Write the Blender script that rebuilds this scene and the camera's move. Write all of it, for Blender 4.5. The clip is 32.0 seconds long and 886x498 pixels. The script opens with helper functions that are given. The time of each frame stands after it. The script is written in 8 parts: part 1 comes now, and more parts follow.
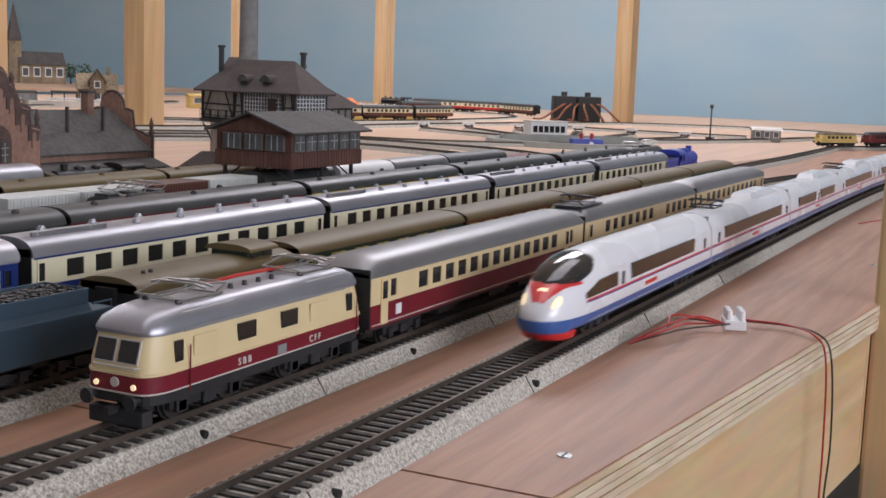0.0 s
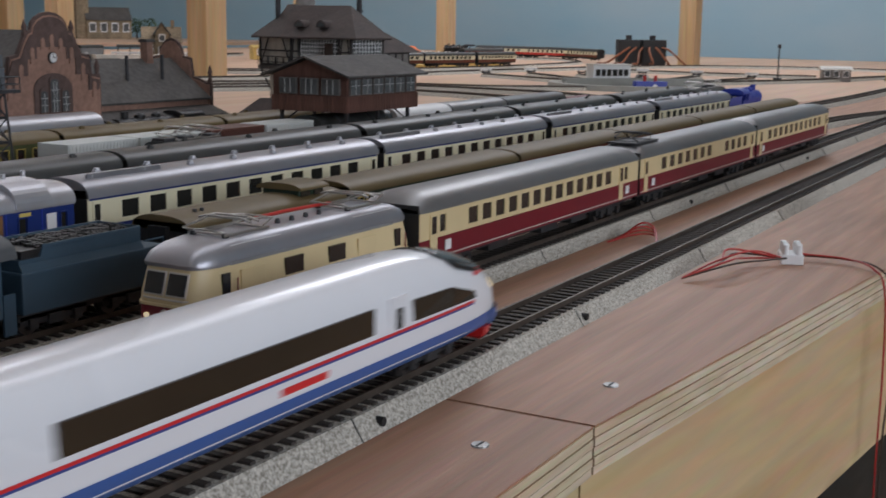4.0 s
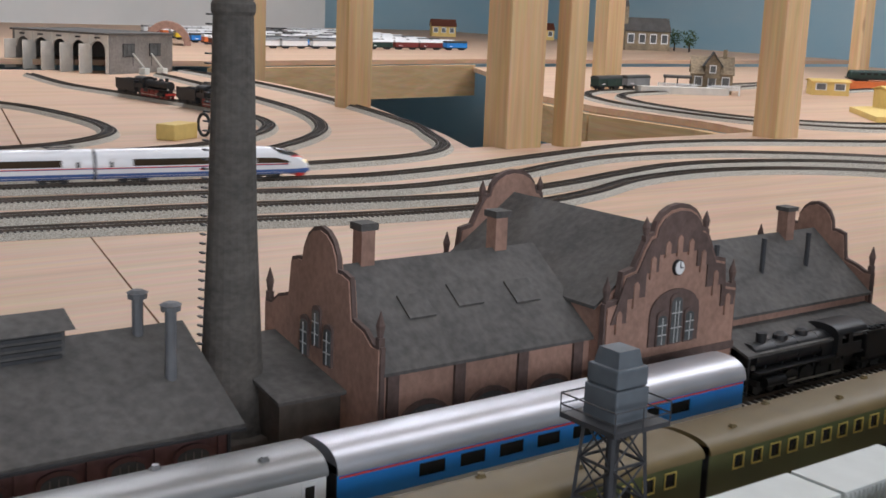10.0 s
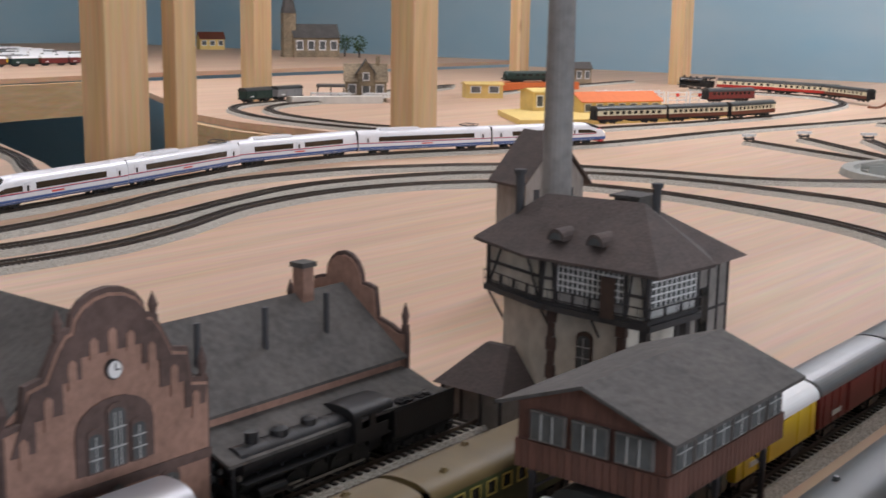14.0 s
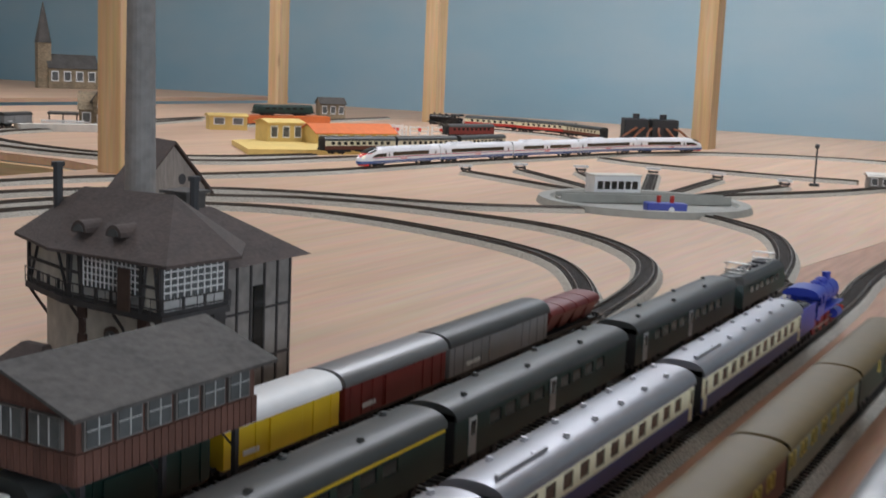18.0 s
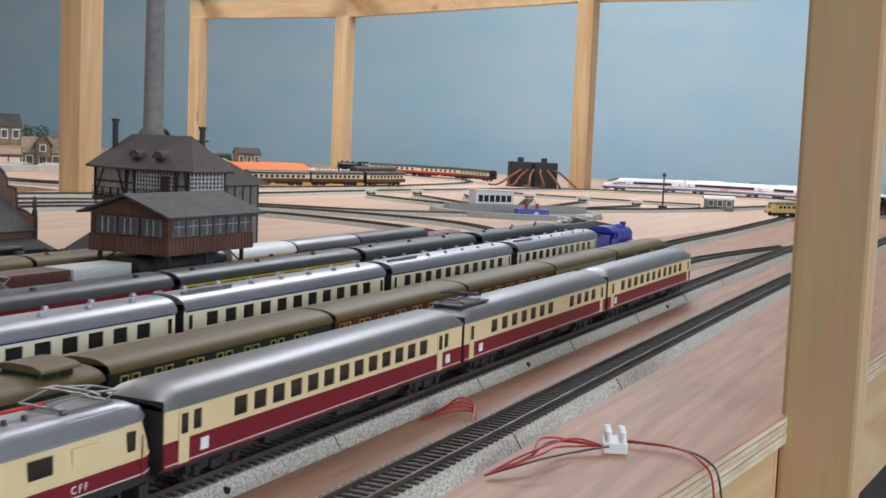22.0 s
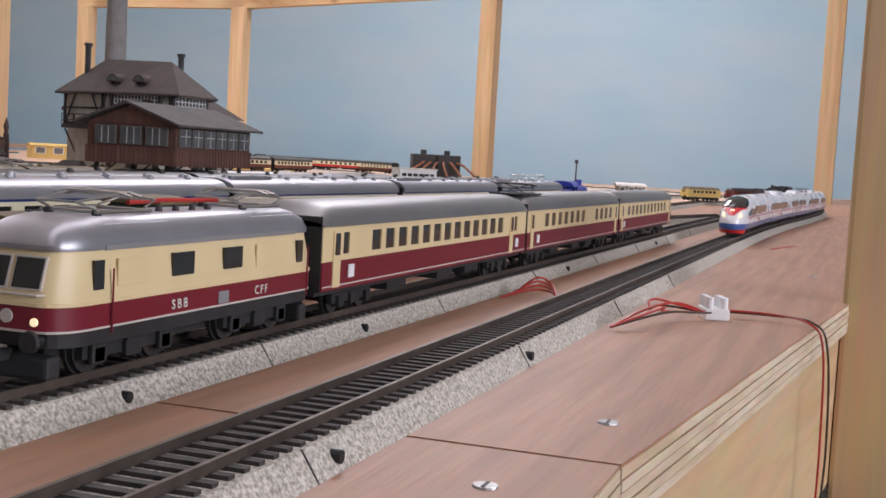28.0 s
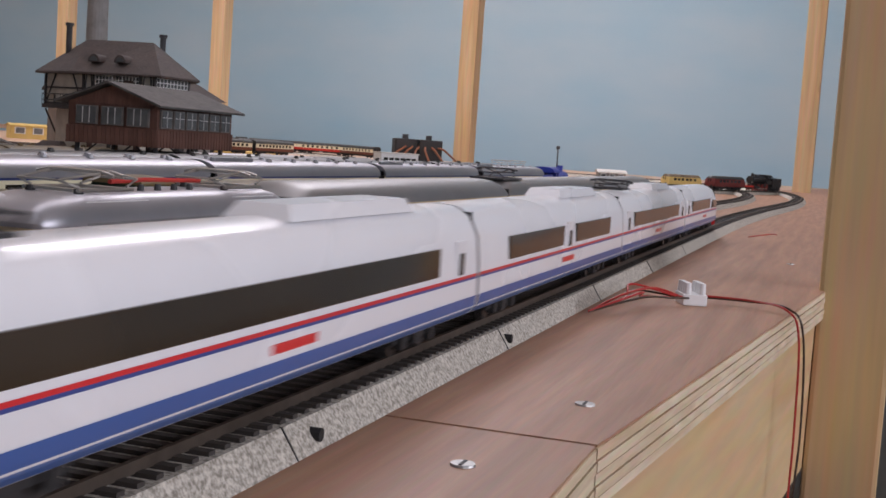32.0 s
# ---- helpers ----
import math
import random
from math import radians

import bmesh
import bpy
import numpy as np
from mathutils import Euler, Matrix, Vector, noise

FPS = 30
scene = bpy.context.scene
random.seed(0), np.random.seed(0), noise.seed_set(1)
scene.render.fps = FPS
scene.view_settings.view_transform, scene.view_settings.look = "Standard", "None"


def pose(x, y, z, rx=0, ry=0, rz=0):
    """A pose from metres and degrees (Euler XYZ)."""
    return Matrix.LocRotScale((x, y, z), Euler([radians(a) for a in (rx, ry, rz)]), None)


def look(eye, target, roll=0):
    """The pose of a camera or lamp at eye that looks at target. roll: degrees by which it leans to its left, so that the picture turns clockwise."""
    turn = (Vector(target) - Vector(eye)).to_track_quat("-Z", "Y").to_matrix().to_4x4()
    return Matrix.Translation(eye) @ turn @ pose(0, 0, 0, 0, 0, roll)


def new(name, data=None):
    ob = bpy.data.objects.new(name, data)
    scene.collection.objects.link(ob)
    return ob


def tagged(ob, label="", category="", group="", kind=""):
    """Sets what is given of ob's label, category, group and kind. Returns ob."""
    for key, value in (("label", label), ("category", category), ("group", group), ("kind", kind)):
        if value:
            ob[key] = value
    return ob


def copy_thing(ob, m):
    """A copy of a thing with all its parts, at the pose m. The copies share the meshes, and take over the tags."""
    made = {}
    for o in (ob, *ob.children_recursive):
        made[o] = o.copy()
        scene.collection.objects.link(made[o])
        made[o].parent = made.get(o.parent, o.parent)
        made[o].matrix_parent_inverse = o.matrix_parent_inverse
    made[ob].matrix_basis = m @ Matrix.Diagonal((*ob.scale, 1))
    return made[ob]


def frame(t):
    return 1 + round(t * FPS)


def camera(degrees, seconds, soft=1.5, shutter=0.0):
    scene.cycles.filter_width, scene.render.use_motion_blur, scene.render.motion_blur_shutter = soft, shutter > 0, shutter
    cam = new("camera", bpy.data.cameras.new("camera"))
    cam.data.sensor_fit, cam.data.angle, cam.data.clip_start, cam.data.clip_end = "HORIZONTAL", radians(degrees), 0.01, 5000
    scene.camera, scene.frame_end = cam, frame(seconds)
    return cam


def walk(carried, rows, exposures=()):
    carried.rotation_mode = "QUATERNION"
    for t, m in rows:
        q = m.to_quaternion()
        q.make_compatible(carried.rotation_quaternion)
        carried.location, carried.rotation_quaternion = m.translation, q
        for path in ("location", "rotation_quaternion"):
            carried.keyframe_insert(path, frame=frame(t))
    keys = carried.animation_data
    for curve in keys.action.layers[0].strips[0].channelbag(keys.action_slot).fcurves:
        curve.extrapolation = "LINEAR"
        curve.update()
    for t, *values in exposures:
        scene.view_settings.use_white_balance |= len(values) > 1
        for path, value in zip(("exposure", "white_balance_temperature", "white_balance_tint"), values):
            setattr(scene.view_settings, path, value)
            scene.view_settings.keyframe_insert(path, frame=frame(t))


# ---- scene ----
cam = camera(40.0, 32.0, soft=1.6, shutter=0.45)
PATH = [
    (0.0, look((-0.4583, -0.2781, 0.1431), (0.4325, 0.1545, 0.0046), 2.12)),
    (0.5, look((-0.4630, -0.2817, 0.1445), (0.4269, 0.1518, 0.0029), 1.70)),
    (1.0, look((-0.4640, -0.2835, 0.1417), (0.4242, 0.1514, -0.0065), 1.42)),
    (1.5, look((-0.4649, -0.2828, 0.1410), (0.4220, 0.1525, -0.0134), 1.59)),
    (2.0, look((-0.4674, -0.2831, 0.1402), (0.4187, 0.1527, -0.0178), 1.36)),
    (2.5, look((-0.4696, -0.2814, 0.1409), (0.4155, 0.1554, -0.0200), 1.34)),
    (4.5, look((-0.4488, -0.2878, 0.1355), (0.3732, 0.2430, -0.0708), 0.13)),
    (5.0, look((-0.4435, -0.2691, 0.1721), (0.2842, 0.3840, -0.0375), 1.10)),
    (5.5, look((-0.4360, -0.2561, 0.1900), (0.2548, 0.4325, -0.0305), 2.11)),
    (6.0, look((-0.4327, -0.2317, 0.2144), (0.2167, 0.4979, -0.0001), 2.57)),
    (6.5, look((-0.4340, -0.2185, 0.2408), (0.1884, 0.5344, 0.0269), 2.96)),
    (7.0, look((-0.4374, -0.2065, 0.2574), (0.1712, 0.5594, 0.0501), 3.78)),
    (7.5, look((-0.4434, -0.1951, 0.2725), (0.1489, 0.5864, 0.0764), 3.27)),
    (8.0, look((-0.4127, -0.1538, 0.2754), (0.1794, 0.6274, 0.0776), 3.08)),
    (8.5, look((-0.3738, -0.1101, 0.2723), (0.2181, 0.6693, 0.0672), 2.63)),
    (9.0, look((-0.3280, -0.0561, 0.2720), (0.2671, 0.7222, 0.0719), 2.67)),
    (9.5, look((-0.2839, -0.0055, 0.2675), (0.3121, 0.7725, 0.0687), 2.39)),
    (10.0, look((-0.2351, 0.0512, 0.2597), (0.3603, 0.8295, 0.0602), 2.29)),
    (10.5, look((-0.2005, 0.1022, 0.2550), (0.4097, 0.8666, 0.0465), 2.73)),
    (11.0, look((-0.1515, 0.1289, 0.2533), (0.4619, 0.8880, 0.0352), 2.15)),
    (11.5, look((-0.1295, 0.1307, 0.2580), (0.5062, 0.8710, 0.0396), 1.68)),
    (12.0, look((-0.1100, 0.1207, 0.2620), (0.5538, 0.8363, 0.0447), 1.69)),
    (12.5, look((-0.0949, 0.1110, 0.2648), (0.6047, 0.7935, 0.0532), 1.86)),
    (13.0, look((-0.0769, 0.1030, 0.2624), (0.6498, 0.7591, 0.0588), 1.92)),
    (13.5, look((-0.0495, 0.0858, 0.2628), (0.6895, 0.7300, 0.0658), 1.08)),
    (14.0, look((-0.0069, 0.0778, 0.2718), (0.7591, 0.6922, 0.0831), 0.89)),
    (14.5, look((0.0293, 0.0716, 0.2693), (0.8157, 0.6616, 0.0864), 1.14)),
    (15.0, look((0.0492, 0.0734, 0.2708), (0.8637, 0.6291, 0.1039), 2.11)),
    (15.5, look((0.0788, 0.0581, 0.2658), (0.9030, 0.6040, 0.1149), 2.33)),
    (17.5, look((0.1226, -0.0110, 0.2545), (0.9834, 0.4796, 0.1192), 3.18)),
    (18.0, look((0.0917, -0.0579, 0.2438), (0.9562, 0.4219, 0.0943), 2.48)),
    (18.5, look((0.0430, -0.0924, 0.2375), (0.9253, 0.3501, 0.0771), 2.56)),
    (19.0, look((0.0166, -0.1191, 0.2225), (0.9126, 0.2963, 0.0655), 3.04)),
    (19.5, look((-0.0622, -0.1617, 0.2044), (0.8363, 0.2475, 0.0457), 2.82)),
    (20.0, look((-0.1591, -0.2132, 0.1798), (0.7411, 0.1977, 0.0358), 2.29)),
    (20.5, look((-0.2125, -0.2382, 0.1685), (0.6887, 0.1772, 0.0448), 2.41)),
    (21.0, look((-0.2586, -0.2558, 0.1612), (0.6442, 0.1621, 0.0595), 2.90)),
    (21.5, look((-0.3053, -0.2816, 0.1622), (0.5986, 0.1369, 0.0739), 2.87)),
    (22.0, look((-0.3552, -0.3030, 0.1627), (0.5495, 0.1135, 0.0738), 2.41)),
    (22.5, look((-0.3895, -0.3052, 0.1514), (0.5179, 0.1022, 0.0480), 2.95)),
    (23.0, look((-0.3824, -0.2861, 0.1289), (0.5264, 0.1150, 0.0144), 3.10)),
    (23.5, look((-0.3880, -0.2652, 0.1144), (0.5218, 0.1308, -0.0107), 3.36)),
    (24.0, look((-0.3889, -0.2461, 0.1042), (0.5221, 0.1454, -0.0257), 2.54)),
    (24.5, look((-0.3875, -0.2366, 0.1022), (0.5287, 0.1448, -0.0206), 2.62)),
    (25.0, look((-0.3858, -0.2261, 0.0965), (0.5352, 0.1468, -0.0166), 2.89)),
    (25.5, look((-0.3851, -0.2144, 0.0876), (0.5438, 0.1425, -0.0114), 3.29)),
    (27.5, look((-0.3802, -0.1886, 0.0745), (0.5637, 0.1331, 0.0003), 3.13)),
    (28.0, look((-0.3812, -0.1888, 0.0752), (0.5638, 0.1302, 0.0025), 3.30)),
    (28.5, look((-0.3811, -0.1882, 0.0751), (0.5651, 0.1275, 0.0046), 3.61)),
    (29.0, look((-0.3808, -0.1883, 0.0746), (0.5658, 0.1260, 0.0028), 3.64)),
    (29.5, look((-0.3810, -0.1884, 0.0747), (0.5659, 0.1240, -0.0010), 3.55)),
    (30.0, look((-0.3808, -0.1884, 0.0752), (0.5663, 0.1236, -0.0005), 3.86)),
    (30.5, look((-0.3807, -0.1887, 0.0742), (0.5671, 0.1199, -0.0058), 4.00)),
    (31.0, look((-0.3819, -0.1899, 0.0741), (0.5661, 0.1181, -0.0073), 3.89)),
    (31.5, look((-0.3835, -0.1900, 0.0745), (0.5650, 0.1153, -0.0093), 3.77)),
    (32.0, look((-0.3841, -0.1900, 0.0745), (0.5652, 0.1131, -0.0093), 3.94)),
]
EXPO = [
    (0.0, -0.28, 6480, 19), (1.0, -0.36, 6480, 19), (2.5, -0.55, 6400, 17), (4.8, -0.88, 6250, 12), (5.5, -0.73, 6200, 11), (6.0, -0.55, 6150, 10), (7.0, -0.4, 6150, 10), (8.0, -0.16, 6200, 11), (11.0, -0.2, 6300, 13),
    (13.0, -0.28, 6400, 16), (15.0, -0.28, 6330, 15), (18.0, -0.52, 6220, 11), (19.2, -0.48, 6280, 13), (21.0, -0.18, 6300, 14), (22.0, -0.18, 6150, 11), (23.0, -0.13, 6350, 16), (24.0, -0.12, 6480, 19), (25.5, -0.12, 6500, 20), (29.0, -0.18, 6620, 23), (30.5, -0.2, 6650, 23), (32.0, -0.5, 6650, 23)]
walk(cam, PATH, EXPO)


# ---- materials ----
def mat(name, col, rough=0.5, metal=0.0, var=0.15, scale=60.0, bump=0.0, alt=None, stretch=(1, 1, 1), island=0.0, coat=0.0, glow=0.0, coarse=0.13, rng=0.3):
    m = bpy.data.materials.new(name)
    m.use_nodes = True
    nt = m.node_tree
    nd, lk = nt.nodes, nt.links
    bs = nd["Principled BSDF"]
    tc = nd.new("ShaderNodeTexCoord")
    mp = nd.new("ShaderNodeMapping")
    mp.inputs["Scale"].default_value = stretch
    lk.new(tc.outputs["Object"], mp.inputs["Vector"])
    n1 = nd.new("ShaderNodeTexNoise")
    n1.inputs["Scale"].default_value = scale
    n1.inputs["Detail"].default_value = 6
    lk.new(mp.outputs["Vector"], n1.inputs["Vector"])
    n2 = nd.new("ShaderNodeTexNoise")
    n2.inputs["Scale"].default_value = scale * coarse
    n2.inputs["Detail"].default_value = 3
    lk.new(mp.outputs["Vector"], n2.inputs["Vector"])
    ad = nd.new("ShaderNodeMath")
    ad.operation = "ADD"
    lk.new(n1.outputs["Fac"], ad.inputs[0])
    lk.new(n2.outputs["Fac"], ad.inputs[1])
    rp = nd.new("ShaderNodeMapRange")
    rp.inputs["From Min"].default_value, rp.inputs["From Max"].default_value = 1 - rng, 1 + rng
    lk.new(ad.outputs[0], rp.inputs["Value"])
    mx = nd.new("ShaderNodeMix")
    mx.data_type = "RGBA"
    lo = [c * (1 - var) for c in col]
    hi = alt if alt else [min(1.0, c * (1 + var)) for c in col]
    mx.inputs["A"].default_value = (*lo, 1)
    mx.inputs["B"].default_value = (*hi, 1)
    lk.new(rp.outputs["Result"], mx.inputs["Factor"])
    out = mx.outputs["Result"]
    if island:
        oi = nd.new("ShaderNodeObjectInfo")
        mr = nd.new("ShaderNodeMapRange")
        mr.inputs["To Min"].default_value, mr.inputs["To Max"].default_value = 1 - island, 1 + island
        lk.new(oi.outputs["Random"], mr.inputs["Value"])
        sc = nd.new("ShaderNodeVectorMath")
        sc.operation = "SCALE"
        lk.new(out, sc.inputs[0])
        lk.new(mr.outputs["Result"], sc.inputs["Scale"])
        out = sc.outputs["Vector"]
    lk.new(out, bs.inputs["Base Color"])
    rr = nd.new("ShaderNodeMapRange")
    rr.inputs["To Min"].default_value, rr.inputs["To Max"].default_value = max(0.02, rough - 0.08), min(1.0, rough + 0.1)
    lk.new(n2.outputs["Fac"], rr.inputs["Value"])
    lk.new(rr.outputs["Result"], bs.inputs["Roughness"])
    bs.inputs["Metallic"].default_value = metal
    bs.inputs["Coat Weight"].default_value = coat
    if bump:
        bp = nd.new("ShaderNodeBump")
        bp.inputs["Strength"].default_value = bump
        bp.inputs["Distance"].default_value = 0.3 / scale
        lk.new(n1.outputs["Fac"], bp.inputs["Height"])
        lk.new(bp.outputs["Normal"], bs.inputs["Normal"])
    if glow:
        bs.inputs["Emission Color"].default_value = (*col, 1)
        bs.inputs["Emission Strength"].default_value = glow
    return m


def wood(name, col, alt, axis, ring=22.0, rough=0.55, knots=True, warp=1.2):
    """Sawn softwood with grain along one axis (0, 1 or 2)."""
    m = bpy.data.materials.new(name)
    m.use_nodes = True
    nd, lk = m.node_tree.nodes, m.node_tree.links
    bs = nd["Principled BSDF"]
    tc = nd.new("ShaderNodeTexCoord")
    mp = nd.new("ShaderNodeMapping")
    st = [ring, ring, ring]
    st[axis] = ring * 0.06
    mp.inputs["Scale"].default_value = st
    oi = nd.new("ShaderNodeObjectInfo")
    sh = nd.new("ShaderNodeVectorMath")
    sh.operation = "ADD"
    lk.new(tc.outputs["Object"], sh.inputs[0])
    lk.new(oi.outputs["Random"], sh.inputs[1])
    lk.new(sh.outputs["Vector"], mp.inputs["Vector"])
    n1 = nd.new("ShaderNodeTexNoise")
    n1.inputs["Scale"].default_value, n1.inputs["Detail"].default_value, n1.inputs["Distortion"].default_value = 1.6, 5, warp
    lk.new(mp.outputs["Vector"], n1.inputs["Vector"])
    n3 = nd.new("ShaderNodeTexNoise")
    n3.inputs["Scale"].default_value, n3.inputs["Detail"].default_value = 9.0, 4
    lk.new(mp.outputs["Vector"], n3.inputs["Vector"])
    rp = nd.new("ShaderNodeValToRGB")
    rp.color_ramp.elements[0].position, rp.color_ramp.elements[1].position = 0.3, 0.7
    rp.color_ramp.elements[0].color, rp.color_ramp.elements[1].color = (*alt, 1), (*col, 1)
    lk.new(n1.outputs["Fac"], rp.inputs["Fac"])
    mx = nd.new("ShaderNodeMix")
    mx.data_type, mx.blend_type = "RGBA", "MULTIPLY"
    mx.inputs["Factor"].default_value = 0.35
    lk.new(rp.outputs["Color"], mx.inputs["A"])
    lk.new(n3.outputs["Color"], mx.inputs["B"])
    out = mx.outputs["Result"]
    if knots:
        vo = nd.new("ShaderNodeTexVoronoi")
        m2 = nd.new("ShaderNodeMapping")
        s2 = [9, 9, 9]
        s2[axis] = 3.2
        m2.inputs["Scale"].default_value = s2
        lk.new(sh.outputs["Vector"], m2.inputs["Vector"])
        lk.new(m2.outputs["Vector"], vo.inputs["Vector"])
        vo.inputs["Scale"].default_value = 0.9
        kr = nd.new("ShaderNodeMapRange")
        kr.inputs["From Min"].default_value, kr.inputs["From Max"].default_value = 0.07, 0.15
        kr.inputs["To Min"].default_value, kr.inputs["To Max"].default_value = 0.75, 0.0
        lk.new(vo.outputs["Distance"], kr.inputs["Value"])
        k = nd.new("ShaderNodeMix")
        k.data_type = "RGBA"
        k.inputs["B"].default_value = (0.16, 0.065, 0.022, 1)
        lk.new(kr.outputs["Result"], k.inputs["Factor"])
        lk.new(out, k.inputs["A"])
        out = k.outputs["Result"]
    lk.new(out, bs.inputs["Base Color"])
    bs.inputs["Roughness"].default_value = rough
    bp = nd.new("ShaderNodeBump")
    bp.inputs["Strength"].default_value, bp.inputs["Distance"].default_value = 0.15, 0.001
    lk.new(n3.outputs["Fac"], bp.inputs["Height"])
    lk.new(bp.outputs["Normal"], bs.inputs["Normal"])
    return m


def glass(name, col=(0.02, 0.022, 0.025), rough=0.06):
    return mat(name, col, rough, 0.0, 0.3, 20)


# ---- mesh helpers ----
def part(name, bm, material, parent=None, label="", smooth=False, m=None):
    """Links a bmesh as one mesh object under a thing or part."""
    me = bpy.data.meshes.new(name)
    bm.to_mesh(me)
    bm.free()
    if smooth:
        me.shade_smooth()
        for e in me.edges:
            e.use_edge_sharp = False
        me.set_sharp_from_angle(angle=0.7)
    me.materials.append(material)
    ob = new(name, me)
    if parent is not None:
        ob.parent = parent
    if m is not None:
        ob.matrix_basis = m
    if label:
        ob["label"] = label
    return ob


def share(name, src, parent, m):
    ob = new(name, src.data)
    ob.parent = parent
    ob.matrix_basis = m
    return ob


def empty(name, m=None, label="", category="", group="", kind=""):
    ob = new(name)
    ob.empty_display_size = 0.02
    if m is not None:
        ob.matrix_basis = m
    return tagged(ob, label, category, group, kind)


def box(bm, x0, x1, y0, y1, z0, z1, bevel=0.0):
    v = [bm.verts.new((x, y, z)) for z in (z0, z1) for y in (y0, y1) for x in (x0, x1)]
    fs = [bm.faces.new([v[i] for i in q]) for q in ((0, 2, 3, 1), (4, 5, 7, 6), (0, 1, 5, 4), (2, 6, 7, 3), (0, 4, 6, 2), (1, 3, 7, 5))]
    if bevel:
        es = {e for f in fs for e in f.edges}
        bmesh.ops.bevel(bm, geom=list(es), offset=bevel, segments=2, profile=0.6, affect="EDGES")
    return bm


def B(*a, **k):
    return box(bmesh.new(), *a, **k)


def cyl(bm, p, q, r0, r1=None, seg=12, caps=True):
    p, q = Vector(p), Vector(q)
    r1 = r0 if r1 is None else r1
    d = (q - p).normalized()
    a = d.orthogonal().normalized()
    b = d.cross(a)
    rings = []
    for c, r in ((p, r0), (q, r1)):
        rings.append([bm.verts.new(c + r * (math.cos(t) * a + math.sin(t) * b)) for t in [2 * math.pi * i / seg for i in range(seg)]])
    for i in range(seg):
        j = (i + 1) % seg
        bm.faces.new((rings[0][i], rings[0][j], rings[1][j], rings[1][i]))
    if caps:
        bm.faces.new(rings[0][::-1])
        bm.faces.new(rings[1])
    return bm


def C(*a, **k):
    return cyl(bmesh.new(), *a, **k)


def loft(bm, rings, closed=True, caps=True):
    """Skin over rings of equal length."""
    vs = [[bm.verts.new(p) for p in r] for r in rings]
    n = len(vs[0])
    for a, b in zip(vs, vs[1:]):
        for i in range(n if closed else n - 1):
            j = (i + 1) % n
            bm.faces.new((a[i], a[j], b[j], b[i]))
    if caps and closed:
        bm.faces.new(vs[0][::-1])
        bm.faces.new(vs[-1])
    bmesh.ops.recalc_face_normals(bm, faces=bm.faces[:])
    return bm


def prism(bm, poly, axis, a, b):
    """A polygon in the two other axes, pushed from a to b along axis."""
    def P(u, v, w):
        return ((w, u, v), (u, w, v), (u, v, w))[axis]
    return loft(bm, [[P(u, v, a) for u, v in poly], [P(u, v, b) for u, v in poly]])


def tube(bm, pts, r, seg=6):
    """One swept round tube through the points."""
    P = [Vector(p) for p in pts]
    rings = []
    for i, p in enumerate(P):
        d = (P[min(i + 1, len(P) - 1)] - P[max(i - 1, 0)]).normalized()
        u = d.cross(Vector((0, 0, 1)) if abs(d.z) < 0.9 else Vector((1, 0, 0))).normalized()
        v = d.cross(u)
        rings.append([tuple(p + u * r * math.cos(2 * math.pi * k / seg) + v * r * math.sin(2 * math.pi * k / seg)) for k in range(seg)])
    return loft(bm, rings)


def spline(pts, n):
    """Catmull-Rom through 2D or 3D points, n steps a span."""
    P = [Vector(p) for p in pts]
    P = [2 * P[0] - P[1]] + P + [2 * P[-1] - P[-2]]
    out = []
    for i in range(1, len(P) - 2):
        a, b, c, d = P[i - 1 : i + 3]
        for k in range(n):
            t = k / n
            out.append(0.5 * ((2 * b) + (c - a) * t + (2 * a - 5 * b + 4 * c - d) * t * t + (3 * b - a - 3 * c + d) * t**3))
    out.append(P[-2])
    return out


def offset(pts, d):
    """2D points moved sideways by d (to the left of the way)."""
    out = []
    for i, p in enumerate(pts):
        q = pts[min(i + 1, len(pts) - 1)] - pts[max(i - 1, 0)]
        q = q.normalized() if q.length else Vector((1, 0))
        out.append(Vector((p[0] - q[1] * d, p[1] + q[0] * d)))
    return out


def ribbon(bm, pts, prof):
    """A closed profile of (side, z) swept along 2D points."""
    rings = []
    offs = {u: offset(pts, u) for u, _ in prof}
    for i in range(len(pts)):
        rings.append([(offs[u][i][0], offs[u][i][1], z) for u, z in prof])
    return loft(bm, rings)


def text(name, body, size, material, parent, m, depth=0.0002):
    cu = bpy.data.curves.new(name, "FONT")
    cu.body, cu.size, cu.extrude, cu.align_x, cu.align_y = body, size, depth, "CENTER", "CENTER"
    cu.materials.append(material)
    ob = new(name, cu)
    ob.parent = parent
    ob.matrix_basis = m
    return ob


# ---- rolling stock: local x along the vehicle, z = 0 at the rail head ----
def roof_ring(x, w, z0, z1, s=1.0, n=18, k=0.8):
    pts = [(x, -w * s, z0), (x, w * s, z0)]
    for i in range(1, n):
        a = math.pi * i / n
        pts.append((x, w * s * math.copysign(abs(math.cos(a)) ** k, math.cos(a)), z0 + (z1 - z0) * (math.sin(a) ** 0.85) * (0.35 + 0.65 * s)))
    return pts


